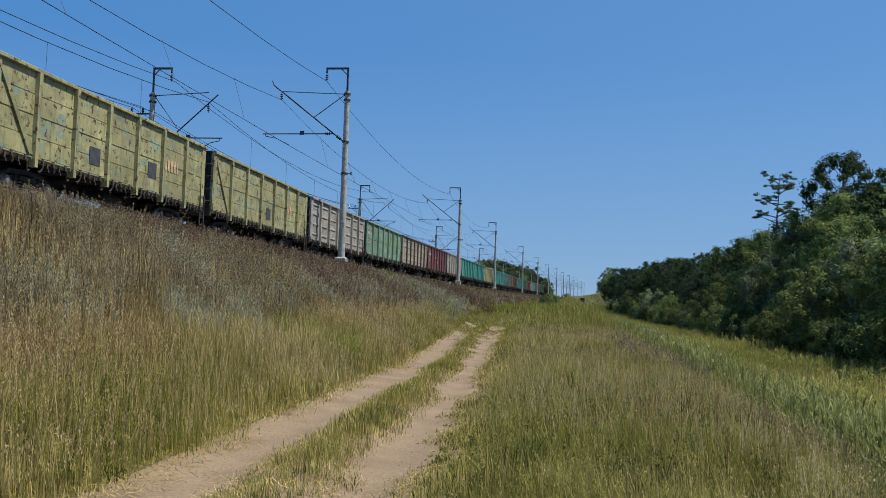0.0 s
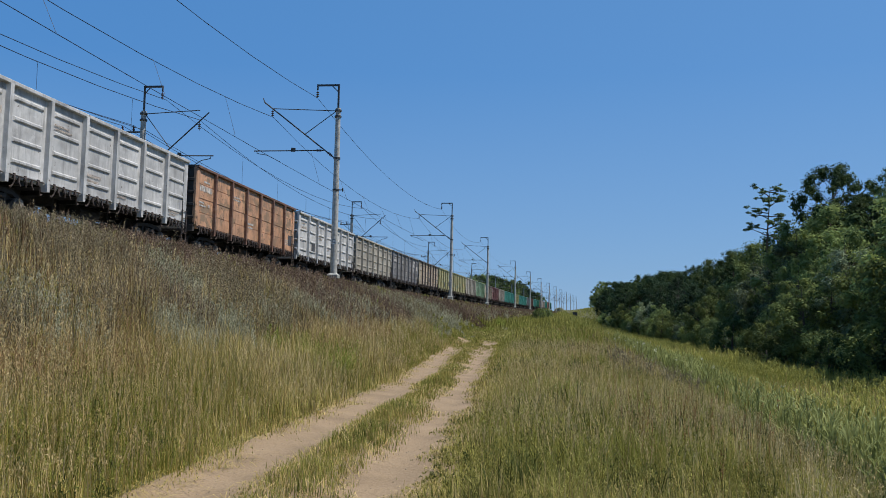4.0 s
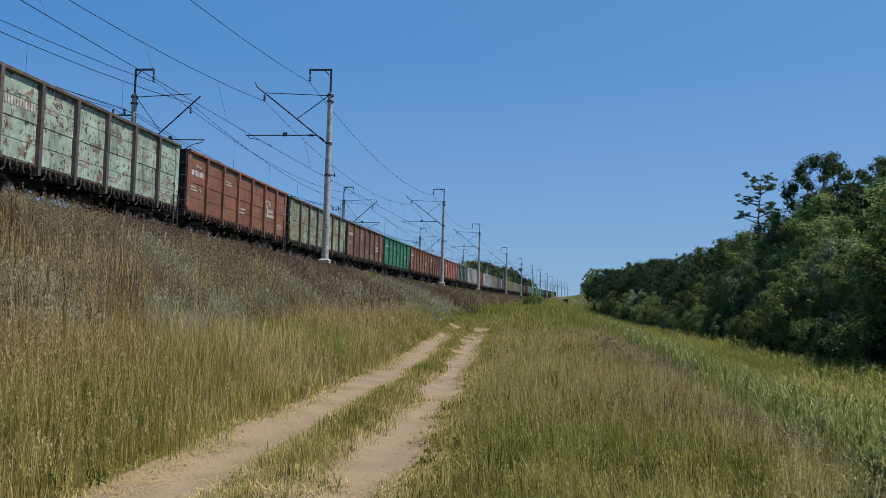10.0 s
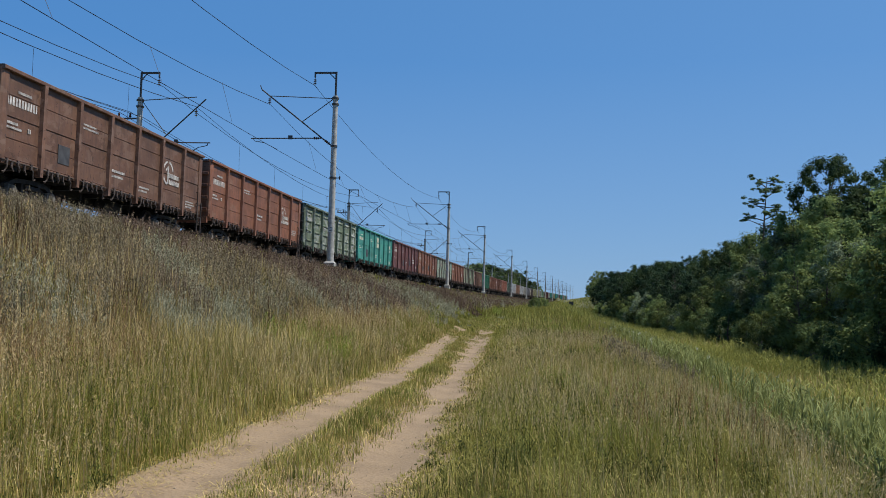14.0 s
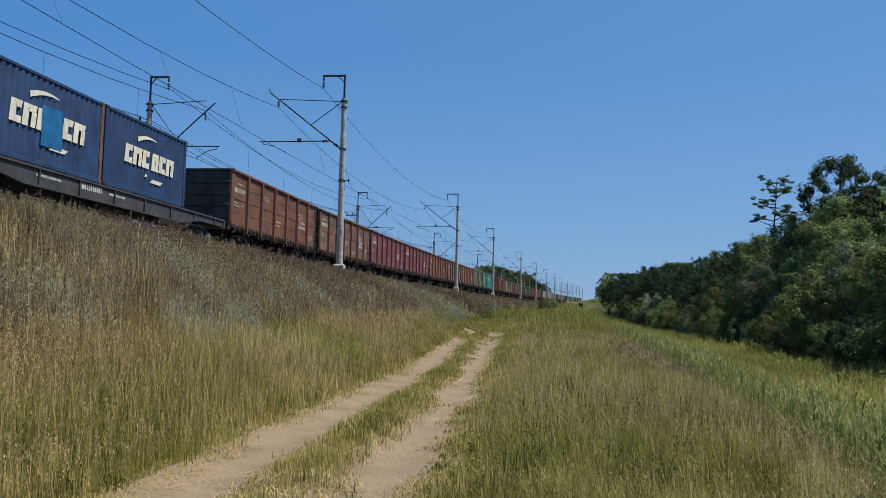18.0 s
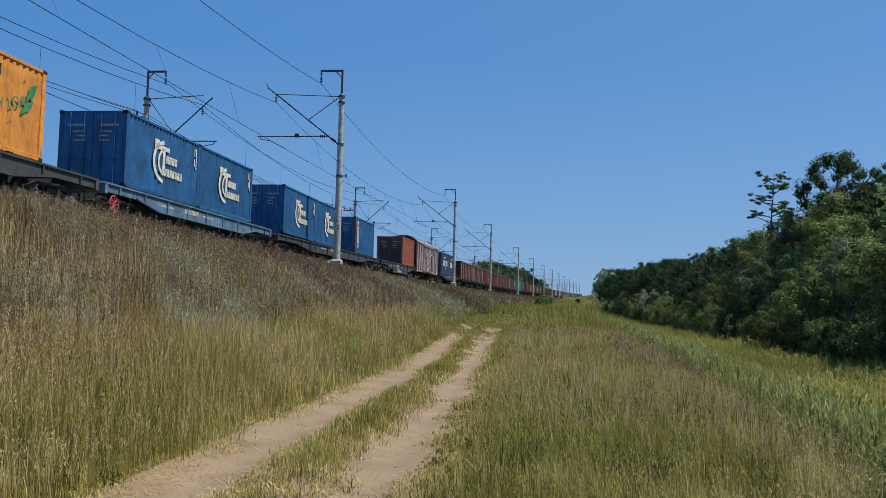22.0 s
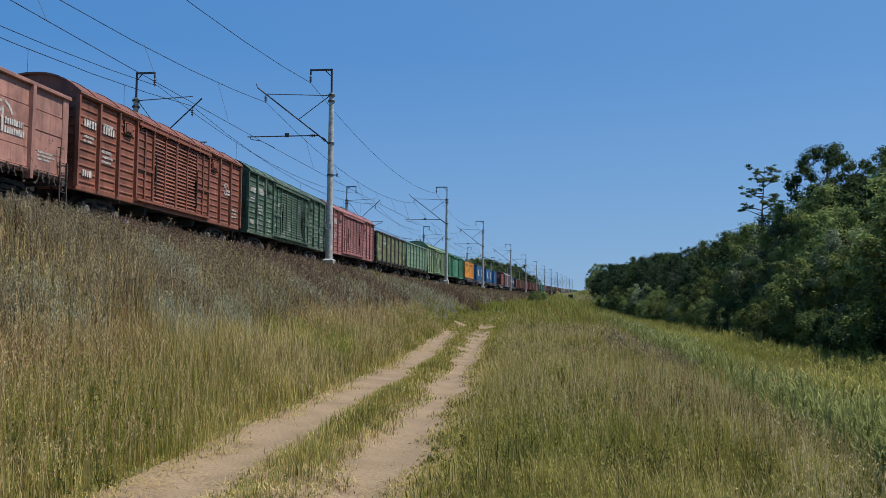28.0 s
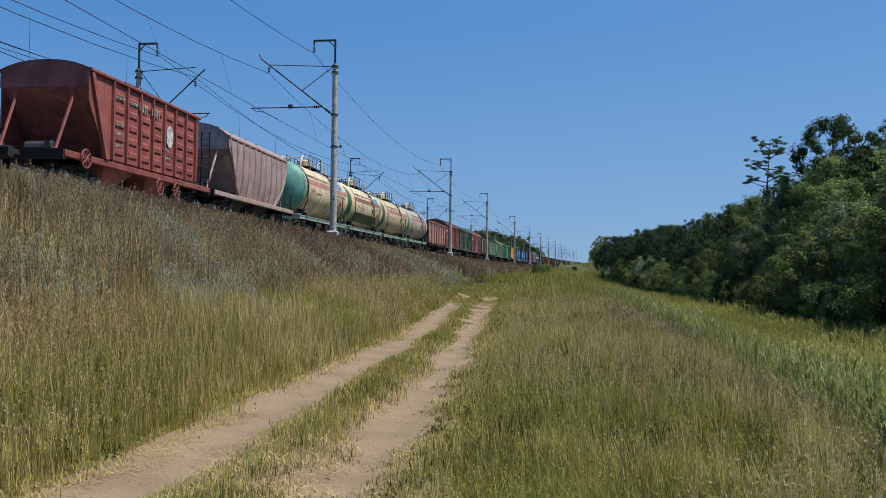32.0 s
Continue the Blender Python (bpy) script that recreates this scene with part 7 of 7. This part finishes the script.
def right(x, y):
    """The meadow right of the track, but for a few bare spots."""
    k = grown_over(x, y)
    for a, b, p, q in bare_spots:
        k &= ((x - a) / p) ** 2 + ((y - b) / q) ** 2 + 0.35 * patch(x, y, 9.0, 41) > RNG.uniform(0.45, 1.25, len(x))
    return k


litter("bare_spot_litter", "dry straw bits on the bare spots of the meadow", *near_more(9000, -0.8, 1.8, 7.5, 18, power=1.4), 0.12, DRY)
blades("right_grass", "olive meadow grass beside the track", "grass", *near_more(60000, -2.5, 4.2, 4.5, 45, keep=right, power=1.9), 0.34, 0.0068, OLIVE_GRASS, 0.5, droop=0.18)
blades("right_green_grass", "green meadow grass beside the track", "grass", *near_more(46000, -2.5, 5.0, 4.5, 60, keep=right, power=1.9), 0.32, 0.0068, GREEN_GRASS, 0.6, droop=0.2)
blades("right_low_grass", "low tangled dry grass in the meadow", "grass", *near_more(40000, -2.4, 4.0, 4.5, 40, keep=right, power=1.9), 0.26, 0.0065, OLIVE_GRASS, 0.9, droop=0.25)
blades("right_dry_grass", "dry stalks in the meadow beside the track", "grass", *near_more(20000, -2.0, 3.8, 4.5, 50, keep=lambda x, y: right(x, y) & (patch(x, y, 0.6, 9) > -0.3), power=1.8), 0.50, 0.0055, DRY, 0.26, droop=0.14)
herbs("meadow_seed_heads", "pale seed heads over the meadow grass", *near_more(9000, -1.6, 3.6, 5.0, 40, keep=lambda x, y: right(x, y) & (patch(x, y, 0.8, 14) > -0.5), power=1.7), 0.54, STRAW, 9, 0.0125, 0.66, 0.014, "grass", 0.15, 2.0)
herbs("meadow_leaflets", "small olive leaves and husks through the meadow grass", *near_more(15000, -2.2, 4.0, 4.6, 45, keep=right, power=1.8), 0.40, OLIVE_GRASS, 11, 0.0150, 0.25, 0.045, "grass", 0.3, 1.0)
herbs("meadow_dark_herbs", "dark green and brown herbs in the meadow", *rooted(*near_more(1100, -1.5, 4.0, 5.5, 40, keep=lambda x, y: right(x, y) & (patch(x, y, 1.1, 51) > 0.1), power=1.6), 4, 0.06), 0.46, DARK_GRASS, 16, 0.0165, 0.15, 0.05, "weeds", 0.25, 1.0)
herbs("reddish_stalks", "reddish-brown seed stalks in the meadow", *near_more(800, 0.4, 3.6, 9, 60, keep=lambda x, y: right(x, y) & (patch(x, y, 0.5, 10) > 0.0), power=1.5), 0.74, RED_STALK, 14, 0.013, 0.62, 0.008, "weeds", 0.14, 3.0)
herbs("sorrel_spikes", "rust-brown seed spikes standing over the grass", *near_more(150, 0.9, 2.5, 7.5, 15, keep=lambda x, y: patch(x, y, 1.9, 45) > -0.25, power=1.2), 0.72, RUST_SPIKE, 46, 0.010, 0.52, 0.013, "weeds", 0.07, 2.0)
herbs("meadow_herbs", "low leafy herbs in the meadow", *rooted(*near_more(420, -0.4, 3.0, 9, 60, keep=lambda x, y: right(x, y) & (patch(x, y, 1.1, 11) > 0.3), power=1.5), 4, 0.05), 0.42, FRESH_WEED, 14, 0.024, 0.1, 0.06, fan=0.25)
herbs("dark_herbs", "dusky seeding herbs on the meadow's brink", *rooted(*near_more(160, 1.8, 4.2, 22, 60, keep=lambda x, y: patch(x, y, 0.35, 19) > 0.2, power=1.2), 4, 0.06), 0.62, BROWN_WEED, 18, 0.026, 0.3, 0.07, fan=0.2)
blades("far_meadow_grass", "meadow grass in the distance", "grass", *near_more(36000, -6, 8, 42, 300, True, keep=lambda x, y: off_ruts(x, y, 0.6), power=1.6), 0.5, 0.026, OLIVE_GRASS, 0.35)
blades("bent_straws", "pale bent straws standing out of the grass", "grass", *near_more(1400, -2.0, 3.6, 5, 24, keep=right, power=1.4), 0.40, 0.0055, DRY, 0.45, droop=0.2)
blades("bent_straws", "pale bent straws standing out of the grass", "grass", *near_more(4000, -8.5, -3.4, 5, 26, keep=tall_left, power=1.5), 0.72, 0.006, STRAW, 0.4, droop=0.2)
blades("dark_tufts", "dark green tufts scattered in the meadow", "grass", *rooted(*near_more(1500, -1.6, 4.2, 6, 45, keep=lambda x, y: right(x, y) & (patch(x, y, 1.3, 27) > 0.15), power=1.5), 16, 0.10), 0.42, 0.0075, DARK_GRASS, 0.4, droop=0.2)
# round the standpoint
blades("standpoint_grass", "olive meadow grass round the standpoint", "grass", *scatter(26000, -9, 7, -9, 4.6, keep=lambda x, y: off_ruts(x, y, 0.36)), 0.34, 0.009, OLIVE_GRASS, 0.55)
blades("standpoint_dry_grass", "dry grass round the standpoint", "grass", *scatter(16000, -9, 7, -9, 4.6, keep=lambda x, y: off_ruts(x, y, 0.36)), 0.36, 0.008, DRY, 0.6)
# the damp hollow
reedy = lambda x, y: (patch(x, y, 0.5, 12) + 0.5 * patch(x, y, 1.7, 4) > -0.05) & (x > 3.0 + 0.35 * patch(x, y, 0.6, 9) + 0.025 * y) & (x < 5.6 + 0.7 * patch(x, y, 0.4, 7) + 0.03 * y)
reed_bed("reeds", "grey-green reeds in the damp hollow", *near_more(7600, 2.7, 7.8, 7, 60, keep=reedy, power=1.4), 0.78, 7, 0.46, 0.019, REED)
reed_bed("reeds", "tall green reeds before the wood's foot", *near_more(1500, 7.0, 15.5, 22, 75, keep=lambda x, y: patch(x, y, 0.28, 33) + 0.4 * patch(x, y, 0.9, 35) > 0.35, power=1.2), 0.9, 6, 0.5, 0.028, HOLLOW_GRASS)
blades("reed_stalks", "pale reed stalks in the damp hollow", "reeds", *near_more(3000, 3.0, 7.4, 8, 70, keep=reedy, power=1.5), 0.95, 0.01, OLIVE_GRASS, 0.2, droop=0.15)
blades("hollow_grass", "yellow-green grass in the hollow", "grass", *near_more(50000, 3.6, 17.5, 9, 130, power=1.5), 0.5, 0.016, HOLLOW_GRASS, 0.45)
blades("hollow_dry_grass", "dry yellow grass in the hollow", "grass", *near_more(16000, 5, 17.0, 12, 130, keep=lambda x, y: patch(x, y, 0.25, 13) > -0.1, power=1.5), 0.55, 0.014, DRY, 0.4)
herbs("hollow_herbs", "tall green herbs near the wood's foot", *rooted(*near_more(650, 8, 16.5, 24, 110, keep=lambda x, y: patch(x, y, 0.3, 15) > 0.3, power=1.3), 4, 0.12), 0.9, HOLLOW_GRASS, 18, 0.05, 0.1, 0.15, fan=0.2)
herbs("white_umbels", "white umbel flowers in the hollow", *near_more(46, 3.0, 7.0, 16, 60, power=1.1), 0.95, UMBEL, 9, 0.022, 0.95, 0.10, "flowers")
blades("far_hollow_grass", "yellow-green grass far along the hollow", "grass", *near_more(18000, 3, 18, 90, 330, power=1.3), 0.6, 0.045, HOLLOW_GRASS, 0.3)

blades("far_hill_grass", "grass on the distant meadow hill", "grass", *fanned(14000, -0.01, 0.085, 280, 900), 0.8, 0.09, HOLLOW_GRASS, 0.4)


def pebbles():
    """Small stones and clods on the sandy track."""
    rnd = random.Random(8)
    s = Shape()
    verts, faces = [], []
    for _ in range(520):
        y = 4.8 + 24 * rnd.random() ** 1.8
        x = float(rut_x(y)) + rnd.choice((-1, 1)) * float(rut_gap(y)) + rnd.gauss(0, 0.22)
        r, b = rnd.uniform(0.005, 0.016) * (1.6 if rnd.random() < 0.06 else 1), len(verts)
        z = float(land(x, y)) + 0.012
        ring = [(x + r * rnd.uniform(0.7, 1.2) * math.cos(a), y + r * rnd.uniform(0.7, 1.2) * math.sin(a), z + rnd.uniform(0.1, 0.35) * r) for a in (0.3, 1.3, 2.4, 3.5, 4.4, 5.5)]
        verts += ring + [(x + rnd.uniform(-0.3, 0.3) * r, y, z + r * rnd.uniform(0.7, 1.0))] + [(a, c, z - 0.02) for a, c, d in ring]
        faces += [(b + i, b + (i + 1) % 6, b + 6) for i in range(6)] + [(b + 7 + i, b + 7 + (i + 1) % 6, b + (i + 1) % 6, b + i) for i in range(6)]
    return tagged(link("pebbles", verts, faces, CLOD), "small clods and pebbles on the sandy track", "pebbles", kind="stuff")


pebbles()


# ---- trees ----
LEAF_DARK = leaf_paint("leaf_dark", (0.018, 0.034, 0.014), (0.075, 0.112, 0.042), (0.08, 0.11, 0.038), 0.3, 0.5, by_plant=True, clump=0.7)
LEAF_MID = leaf_paint("leaf_mid", (0.035, 0.058, 0.022), (0.21, 0.27, 0.10), (0.22, 0.26, 0.08), 0.4, 0.45, by_plant=True, clump=0.7)
LEAF_LIGHT = leaf_paint("leaf_light", (0.05, 0.08, 0.027), (0.27, 0.33, 0.12), (0.29, 0.33, 0.10), 0.4, 0.4, by_plant=True, clump=0.7)
LEAF_GREY = leaf_paint("leaf_grey", (0.07, 0.095, 0.05), (0.29, 0.34, 0.20), None, 0.3, by_plant=True, clump=0.7)
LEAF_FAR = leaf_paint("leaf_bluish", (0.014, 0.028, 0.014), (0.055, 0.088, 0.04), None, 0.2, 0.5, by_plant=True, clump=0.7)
LEAF_RUST = leaf_paint("leaf_rust", (0.325, 0.091, 0.013), (0.455, 0.169, 0.026), None, 0.35)


def crown_mesh(name, rnd, clumps, per, size, spread, core=20):
    """Leaves in clumps: clumps is a list of centre and radius."""
    v, w = [], []
    for (cx, cy, cz), r in clumps:
        n = max(8, int(per * r * r))
        p = rnd.normal(0, 1, (n, 3))
        p /= np.linalg.norm(p, axis=1, keepdims=True)
        out = p + [0, 0, 0.75] + rnd.normal(0, 0.45, (n, 3))
        out /= np.linalg.norm(out, axis=1, keepdims=True) + 1e-6
        p = p * (r * rnd.uniform(0.62, 1.12, (n, 1)) * (1 + 0.25 * np.sin(p @ rnd.normal(0, 3.5, 3)))[:, None]) * [1, 1, spread]
        c = p + [cx, cy, cz]
        s = size * rnd.uniform(0.6, 1.4, (n, 1))
        d1 = np.cross(out, rnd.normal(0, 1, (n, 3)))
        d1 /= np.linalg.norm(d1, axis=1, keepdims=True) + 1e-6
        d2 = np.cross(out, d1) * 0.55
        v.append(np.stack([c - d1 * s, c + d2 * s, c + d1 * s, c - d2 * s], 1).reshape(-1, 3))
        # the thick of the clump: broad sprays that let no light through
        k = core if r > 0.4 else 0
        c = rnd.normal(0, 0.16 * r, (k, 3)) + [cx, cy, cz]
        d1, d2 = rnd.normal(0, 1, (2, k, 3))
        d1 *= 0.42 * r / np.linalg.norm(d1, axis=1, keepdims=True)
        d2 *= 0.42 * r / np.linalg.norm(d2, axis=1, keepdims=True)
        w.append(np.stack([c - d1, c + d2, c + d1], 1).reshape(-1, 3))
    v, w = np.concatenate(v), np.concatenate(w)
    sizes = np.concatenate([np.full(len(v) // 4, 4), np.full(len(w) // 3, 3)])
    v = np.concatenate([v, w])
    me = bpy.data.meshes.new(name)
    me.vertices.add(len(v))
    me.vertices.foreach_set("co", v.astype(np.float32).ravel())
    me.loops.add(len(v))
    me.loops.foreach_set("vertex_index", np.arange(len(v), dtype=np.int32))
    me.polygons.add(len(sizes))
    me.polygons.foreach_set("loop_start", np.concatenate([[0], np.cumsum(sizes)[:-1]]).astype(np.int32))
    me.update(calc_edges=True)
    return me


def tree_parts(key, height, width, seed, clear=0.25, clumps_n=26, per=70, size=0.16, full=0.25):
    """Meshes of trunk and crown for one kind of tree."""
    if key in MESHES:
        return MESHES[key], MESHES[key + "_crown"]
    rnd = np.random.default_rng(seed)
    s = Shape()
    lean = rnd.normal(0, 0.03, 2)
    pts = [Vector((lean[0] * height * t + 0.1 * math.sin(5 * t + seed), lean[1] * height * t + 0.1 * math.cos(4 * t), height * t * 0.93)) for t in (0, 0.2, 0.4, 0.6, 0.8, 1.0)]
    r0 = height * 0.016 + 0.04
    for i in range(5):
        s.rod(pts[i], pts[i + 1], r0 * (1 - 0.18 * i), 8, r0 * (1 - 0.18 * (i + 1)))
    clumps = []
    zc, half = (clear + 1) / 2 * height, (1 - clear) / 2 * height
    for i in range(clumps_n):
        # spread over a lobed egg, tops fuller than the skirts
        w = -0.86 + 1.84 * (i + 0.5) / clumps_n
        a = i * 2.4 + rnd.uniform(-0.4, 0.4)
        lobe = (1 + 0.20 * math.sin(3 * a + seed) * math.cos(4 * w + seed)) * rnd.uniform(0.50, 1.16)
        reach = width / 2 * math.sqrt(max(0.0, 1 - abs(w) ** 2.3)) * lobe * 0.82
        u = (w + 0.86) / 1.84
        z = zc + half * w * (0.86 + 0.12 * rnd.random())
        f = min(0.98, z / height) * 5
        j = min(4, int(f))
        root = pts[j].lerp(pts[j + 1], f - j)
        c = Vector((root.x + reach * math.cos(a), root.y + reach * math.sin(a), z))
        start = root - Vector((0, 0, min(root.z * 0.5, reach * 0.45)))
        mid = start.lerp(c, 0.55) + Vector((0, 0, -0.1 * reach))
        s.rod(start, mid, r0 * 0.30 * (1.2 - u), 5, r0 * 0.2 * (1.2 - u)).rod(mid, c, r0 * 0.2 * (1.2 - u), 5, 0.012)
        clumps.append(((c.x, c.y, c.z), full * width * rnd.uniform(0.55, 1.15) * (1.1 - 0.3 * u)))
    MESHES[key] = s.mesh(key, True)
    MESHES[key + "_crown"] = crown_mesh(key + "_crown", rnd, clumps, per, size, 0.8)
    return MESHES[key], MESHES[key + "_crown"]


KINDS = {
    "broad": (9.5, 6.5, 1, 0.08, 34, 470, 0.095, "dense broad-leaved tree at the wood's edge"),
    "tall": (11.5, 5.5, 2, 0.12, 34, 480, 0.095, "tall leafy tree in the wood"),
    "round": (8.0, 6.5, 3, 0.06, 32, 470, 0.095, "round-crowned leafy tree at the wood's edge"),
    "slim": (10.5, 4.2, 4, 0.10, 32, 560, 0.088, "slim young tree in the wood"),
    "low": (5.5, 4.6, 5, 0.03, 30, 600, 0.085, "bushy young tree at the wood's edge"),
    "bush": (3.2, 3.8, 6, 0.02, 26, 700, 0.075, "leafy bush at the wood's foot"),
    "oak": (14.5, 5.8, 7, 0.55, 46, 640, 0.10, "tall open-crowned oak above the wood"),
}


def tree(kind, x, y, leaf, scale=1.0, turn=None, name="tree", label=None):
    h, w, seed, clear, n, per, size, words = KINDS[kind]
    trunk, crown = tree_parts(kind, h, w, seed, clear, n, per, size, full=0.125 if kind == "oak" else 0.145)
    ob = thing(name, label or words, "bush" if kind == "bush" else "tree", "trees of the wood")
    piece("trunk", trunk, BARK, ob)
    piece("crown", crown, leaf, ob)
    ob.matrix_basis = Matrix.Translation((x, y, float(land(x, y)) - 0.1)) @ Matrix.Rotation(random.uniform(0, 6.28) if turn is None else turn, 4, "Z") @ Matrix.Scale(scale, 4)
    return ob


random.seed(5)
_leafs = [LEAF_DARK, LEAF_MID, LEAF_MID, LEAF_LIGHT, LEAF_LIGHT, LEAF_GREY]
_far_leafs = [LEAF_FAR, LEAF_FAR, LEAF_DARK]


def canopy(x, y):
    """How high the wood's roof stands over the point."""
    k = 20.0 / x
    roof = float(np.interp(y * k, [40, 60, 85, 102, 121, 148, 192, 251, 367, 480], [10.3, 10.0, 9.3, 9.0, 9.5, 10.2, 11.4, 12.9, 16.0, 15.0]))
    return 1.6 + (roof - 1.6) / k


def grown(kinds, x, y, low, high, leaf=None):
    kind = random.choice(kinds)
    tall = (canopy(x, y) - float(land(x, y))) * random.uniform(low, high)
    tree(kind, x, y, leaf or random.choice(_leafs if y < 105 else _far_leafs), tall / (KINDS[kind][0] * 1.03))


# the wood's edge, then rows behind it up the hill
_y = 34.0
while _y < 268:
    tree(random.choice(["bush", "bush", "low"]), 17.4 + random.uniform(-0.8, 0.8), _y, random.choice(_leafs), random.uniform(0.7, 1.15), name="bush")
    _y += 3.0 + _y * 0.012
for _x0, _kinds, _gap, _low, _high in ((19.8, ["low", "round", "low", "slim"], 4.6, 0.4, 0.85), (23.0, ["round", "broad", "slim", "round"], 4.6, 0.65, 0.98), (27.5, ["broad", "tall", "round"], 5.2, 0.78, 1.04), (33.0, ["broad", "tall"], 6.2, 0.80, 1.04), (41.0, ["broad", "tall"], 8.0, 0.80, 1.04)):
    _y = 38.0 + random.uniform(0, 3)
    while _y < min(400, _x0 / 0.064):
        grown(_kinds, _x0 + random.uniform(-1.2, 1.2), _y, _low, _high)
        _y += _gap * random.uniform(0.8, 1.2) * (1 + _y * 0.004)
tree("oak", 25.0, 80.0, LEAF_DARK, 1.12, 0.4, label="tall dark oak with an open crown")
tree("oak", 29.6, 79.0, LEAF_DARK, 1.05, 2.0, label="tall dark oak with an open crown")
tree("low", 17.6, 92.0, LEAF_RUST, 0.42, 0.0, label="young tree with rusty orange leaves")


def gaunt_tree(x, y, top):
    """The lone tree that stands out over the wood: a bare trunk with level boughs and flat tufts of leaves."""
    rnd = np.random.default_rng(23)
    z = float(land(x, y))
    tall = top - z
    s, tufts = Shape(), []
    at = lambda h: Vector((0.18 * math.sin(h * 0.5), 0.12 * math.cos(h * 0.4), h))
    for i in range(8):
        s.rod(at(tall * i / 8), at(tall * (i + 1) / 8 - 0.02), 0.2 - 0.023 * i, 7, 0.2 - 0.023 * (i + 1))
    for k, reach in ((4.2, 2.5), (3.7, 2.2), (3.0, 1.5), (2.3, 1.9), (1.5, 1.3), (0.9, 1.7), (0.2, 1.2)):
        for a in (rnd.uniform(-0.5, 0.5), math.pi + rnd.uniform(-0.5, 0.5), rnd.uniform(0, 6.3)):
            r = reach * rnd.uniform(0.45, 1.15)
            root = at(tall - k - rnd.uniform(0.1, 0.8))
            tip = root + Vector((r * math.cos(a), r * math.sin(a), rnd.uniform(0.0, 0.8)))
            elbow = root.lerp(tip, 0.5) + Vector((0, 0, rnd.uniform(-0.2, 0.05)))
            s.rod(root, elbow, 0.06, 5, 0.04).rod(elbow, tip, 0.04, 5, 0.012)
            for q in (0.1, 0.5, 0.8, 1.0, 1.12):
                c = elbow.lerp(tip, q) + Vector((rnd.normal(0, 0.22), rnd.normal(0, 0.25), rnd.normal(0.06, 0.13)))
                tufts.append(((c.x, c.y, c.z), rnd.uniform(0.14, 0.34)))
    ob = thing("tree", "gaunt tall tree with sparse flat leaf tufts", "tree")
    piece("trunk", s.mesh("gaunt_trunk", True), BARK, ob)
    piece("crown", crown_mesh("gaunt_crown", rnd, tufts, 900, 0.075, 0.4, 0), LEAF_DARK, ob)
    ob.matrix_basis = Matrix.Translation((x, y, z))
    return ob


for _x, _y, _top, _leaf in ((22.0, 81.5, 11.2, LEAF_MID), (23.4, 76.5, 12.0, LEAF_MID), (26.4, 75.5, 12.6, LEAF_DARK), (25.0, 85.5, 12.2, LEAF_DARK), (20.2, 62.0, 7.0, LEAF_GREY), (21.6, 66.5, 9.0, LEAF_MID), (22.1, 98.0, 10.6, LEAF_MID), (22.5, 110.0, 10.6, LEAF_DARK), (23.0, 125.0, 10.7, LEAF_MID)):
    tree("broad", _x, _y, _leaf, (_top - float(land(_x, _y))) / 9.8)
gaunt_tree(20.6, 85.0, 14.5)
# the wood's far end
for _y, _s, _t in ((430, 0.057, 0.040), (450, 0.060, 0.042), (470, 0.0545, 0.036), (520, 0.050, 0.026)):
    tree(random.choice(["broad", "round"]), _y * _s, _y, random.choice([LEAF_DARK, LEAF_MID]), (1.6 + _t * _y - float(land(_y * _s, _y))) / 9.3)
# woods beyond the line
for _i in range(44):
    _t = _i / 43
    _y = 262 + 170 * _t + random.uniform(-6, 12)
    _x = _y * (-0.10 + 0.092 * _t) + random.uniform(-2.0, 1.0)
    _tall = 1.6 + _y * float(np.interp(_t, [0, 0.3, 0.7, 1], [0.046, 0.050, 0.044, 0.026])) - float(land(_x, _y))
    _kind = random.choice(["broad", "round", "low"])
    tree(_kind, _x, _y, random.choice([LEAF_DARK, LEAF_DARK, LEAF_MID]), _tall * random.uniform(0.85, 1.0) / KINDS[_kind][0], label="dark leafy tree beyond the railway line")
# bushes beside the far field track
for _i in range(7):
    _y = 118 + 9 * _i
    tree("bush", -2.8 + bend(_y) + random.uniform(-0.8, 0.8), _y, random.choice([LEAF_MID, LEAF_LIGHT]), random.uniform(0.35, 0.6), name="bush", label="low green bush beside the field track")


def relay_cabinet(x, y):
    """A dark cabinet on short legs beside the line."""
    ob = thing("relay_cabinet", "small dark steel relay cabinet beside the line", "cabinet")
    for name, parts in (("body", [((-0.9, -0.5, 0.4), (0.9, 0.5, 1.9))]), ("roof", [((-1.0, -0.6, 1.9), (1.0, 0.6, 2.0))]), ("door", [((-0.8, -0.53, 0.5), (0.8, -0.5, 1.8))]), ("leg", [((-0.8, -0.4, -0.1), (-0.65, 0.4, 0.4))]), ("leg", [((0.65, -0.4, -0.1), (0.8, 0.4, 0.4))])):
        verts, faces = [], []
        for (a, b, c), (d, e, f) in parts:
            verts += [(p, q, r) for p in (a, d) for q in (b, e) for r in (c, f)]
            faces += [(0, 1, 3, 2), (4, 6, 7, 5), (0, 4, 5, 1), (2, 3, 7, 6), (0, 2, 6, 4), (1, 5, 7, 3)]
        link(name, verts, faces, STEEL, parent=ob)
    ob.matrix_basis = Matrix.Translation((x, y, float(land(x, y))))


relay_cabinet(10.4, 345.0)


# ---- movement ----
def motions():
    for ob, place, up in CARS:
        rows = []
        for i in range(81):
            t = 0.4 * i
            y = place + float(np.interp(t, [r[0] for r in RUN], [r[1] for r in RUN]))
            # short steps where the line's grade changes, long ones far off
            if i % 5 == 0 or -30 < y < 150:
                rows.append((t, on_line(y, up)))
        walk(ob, rows)


motions()
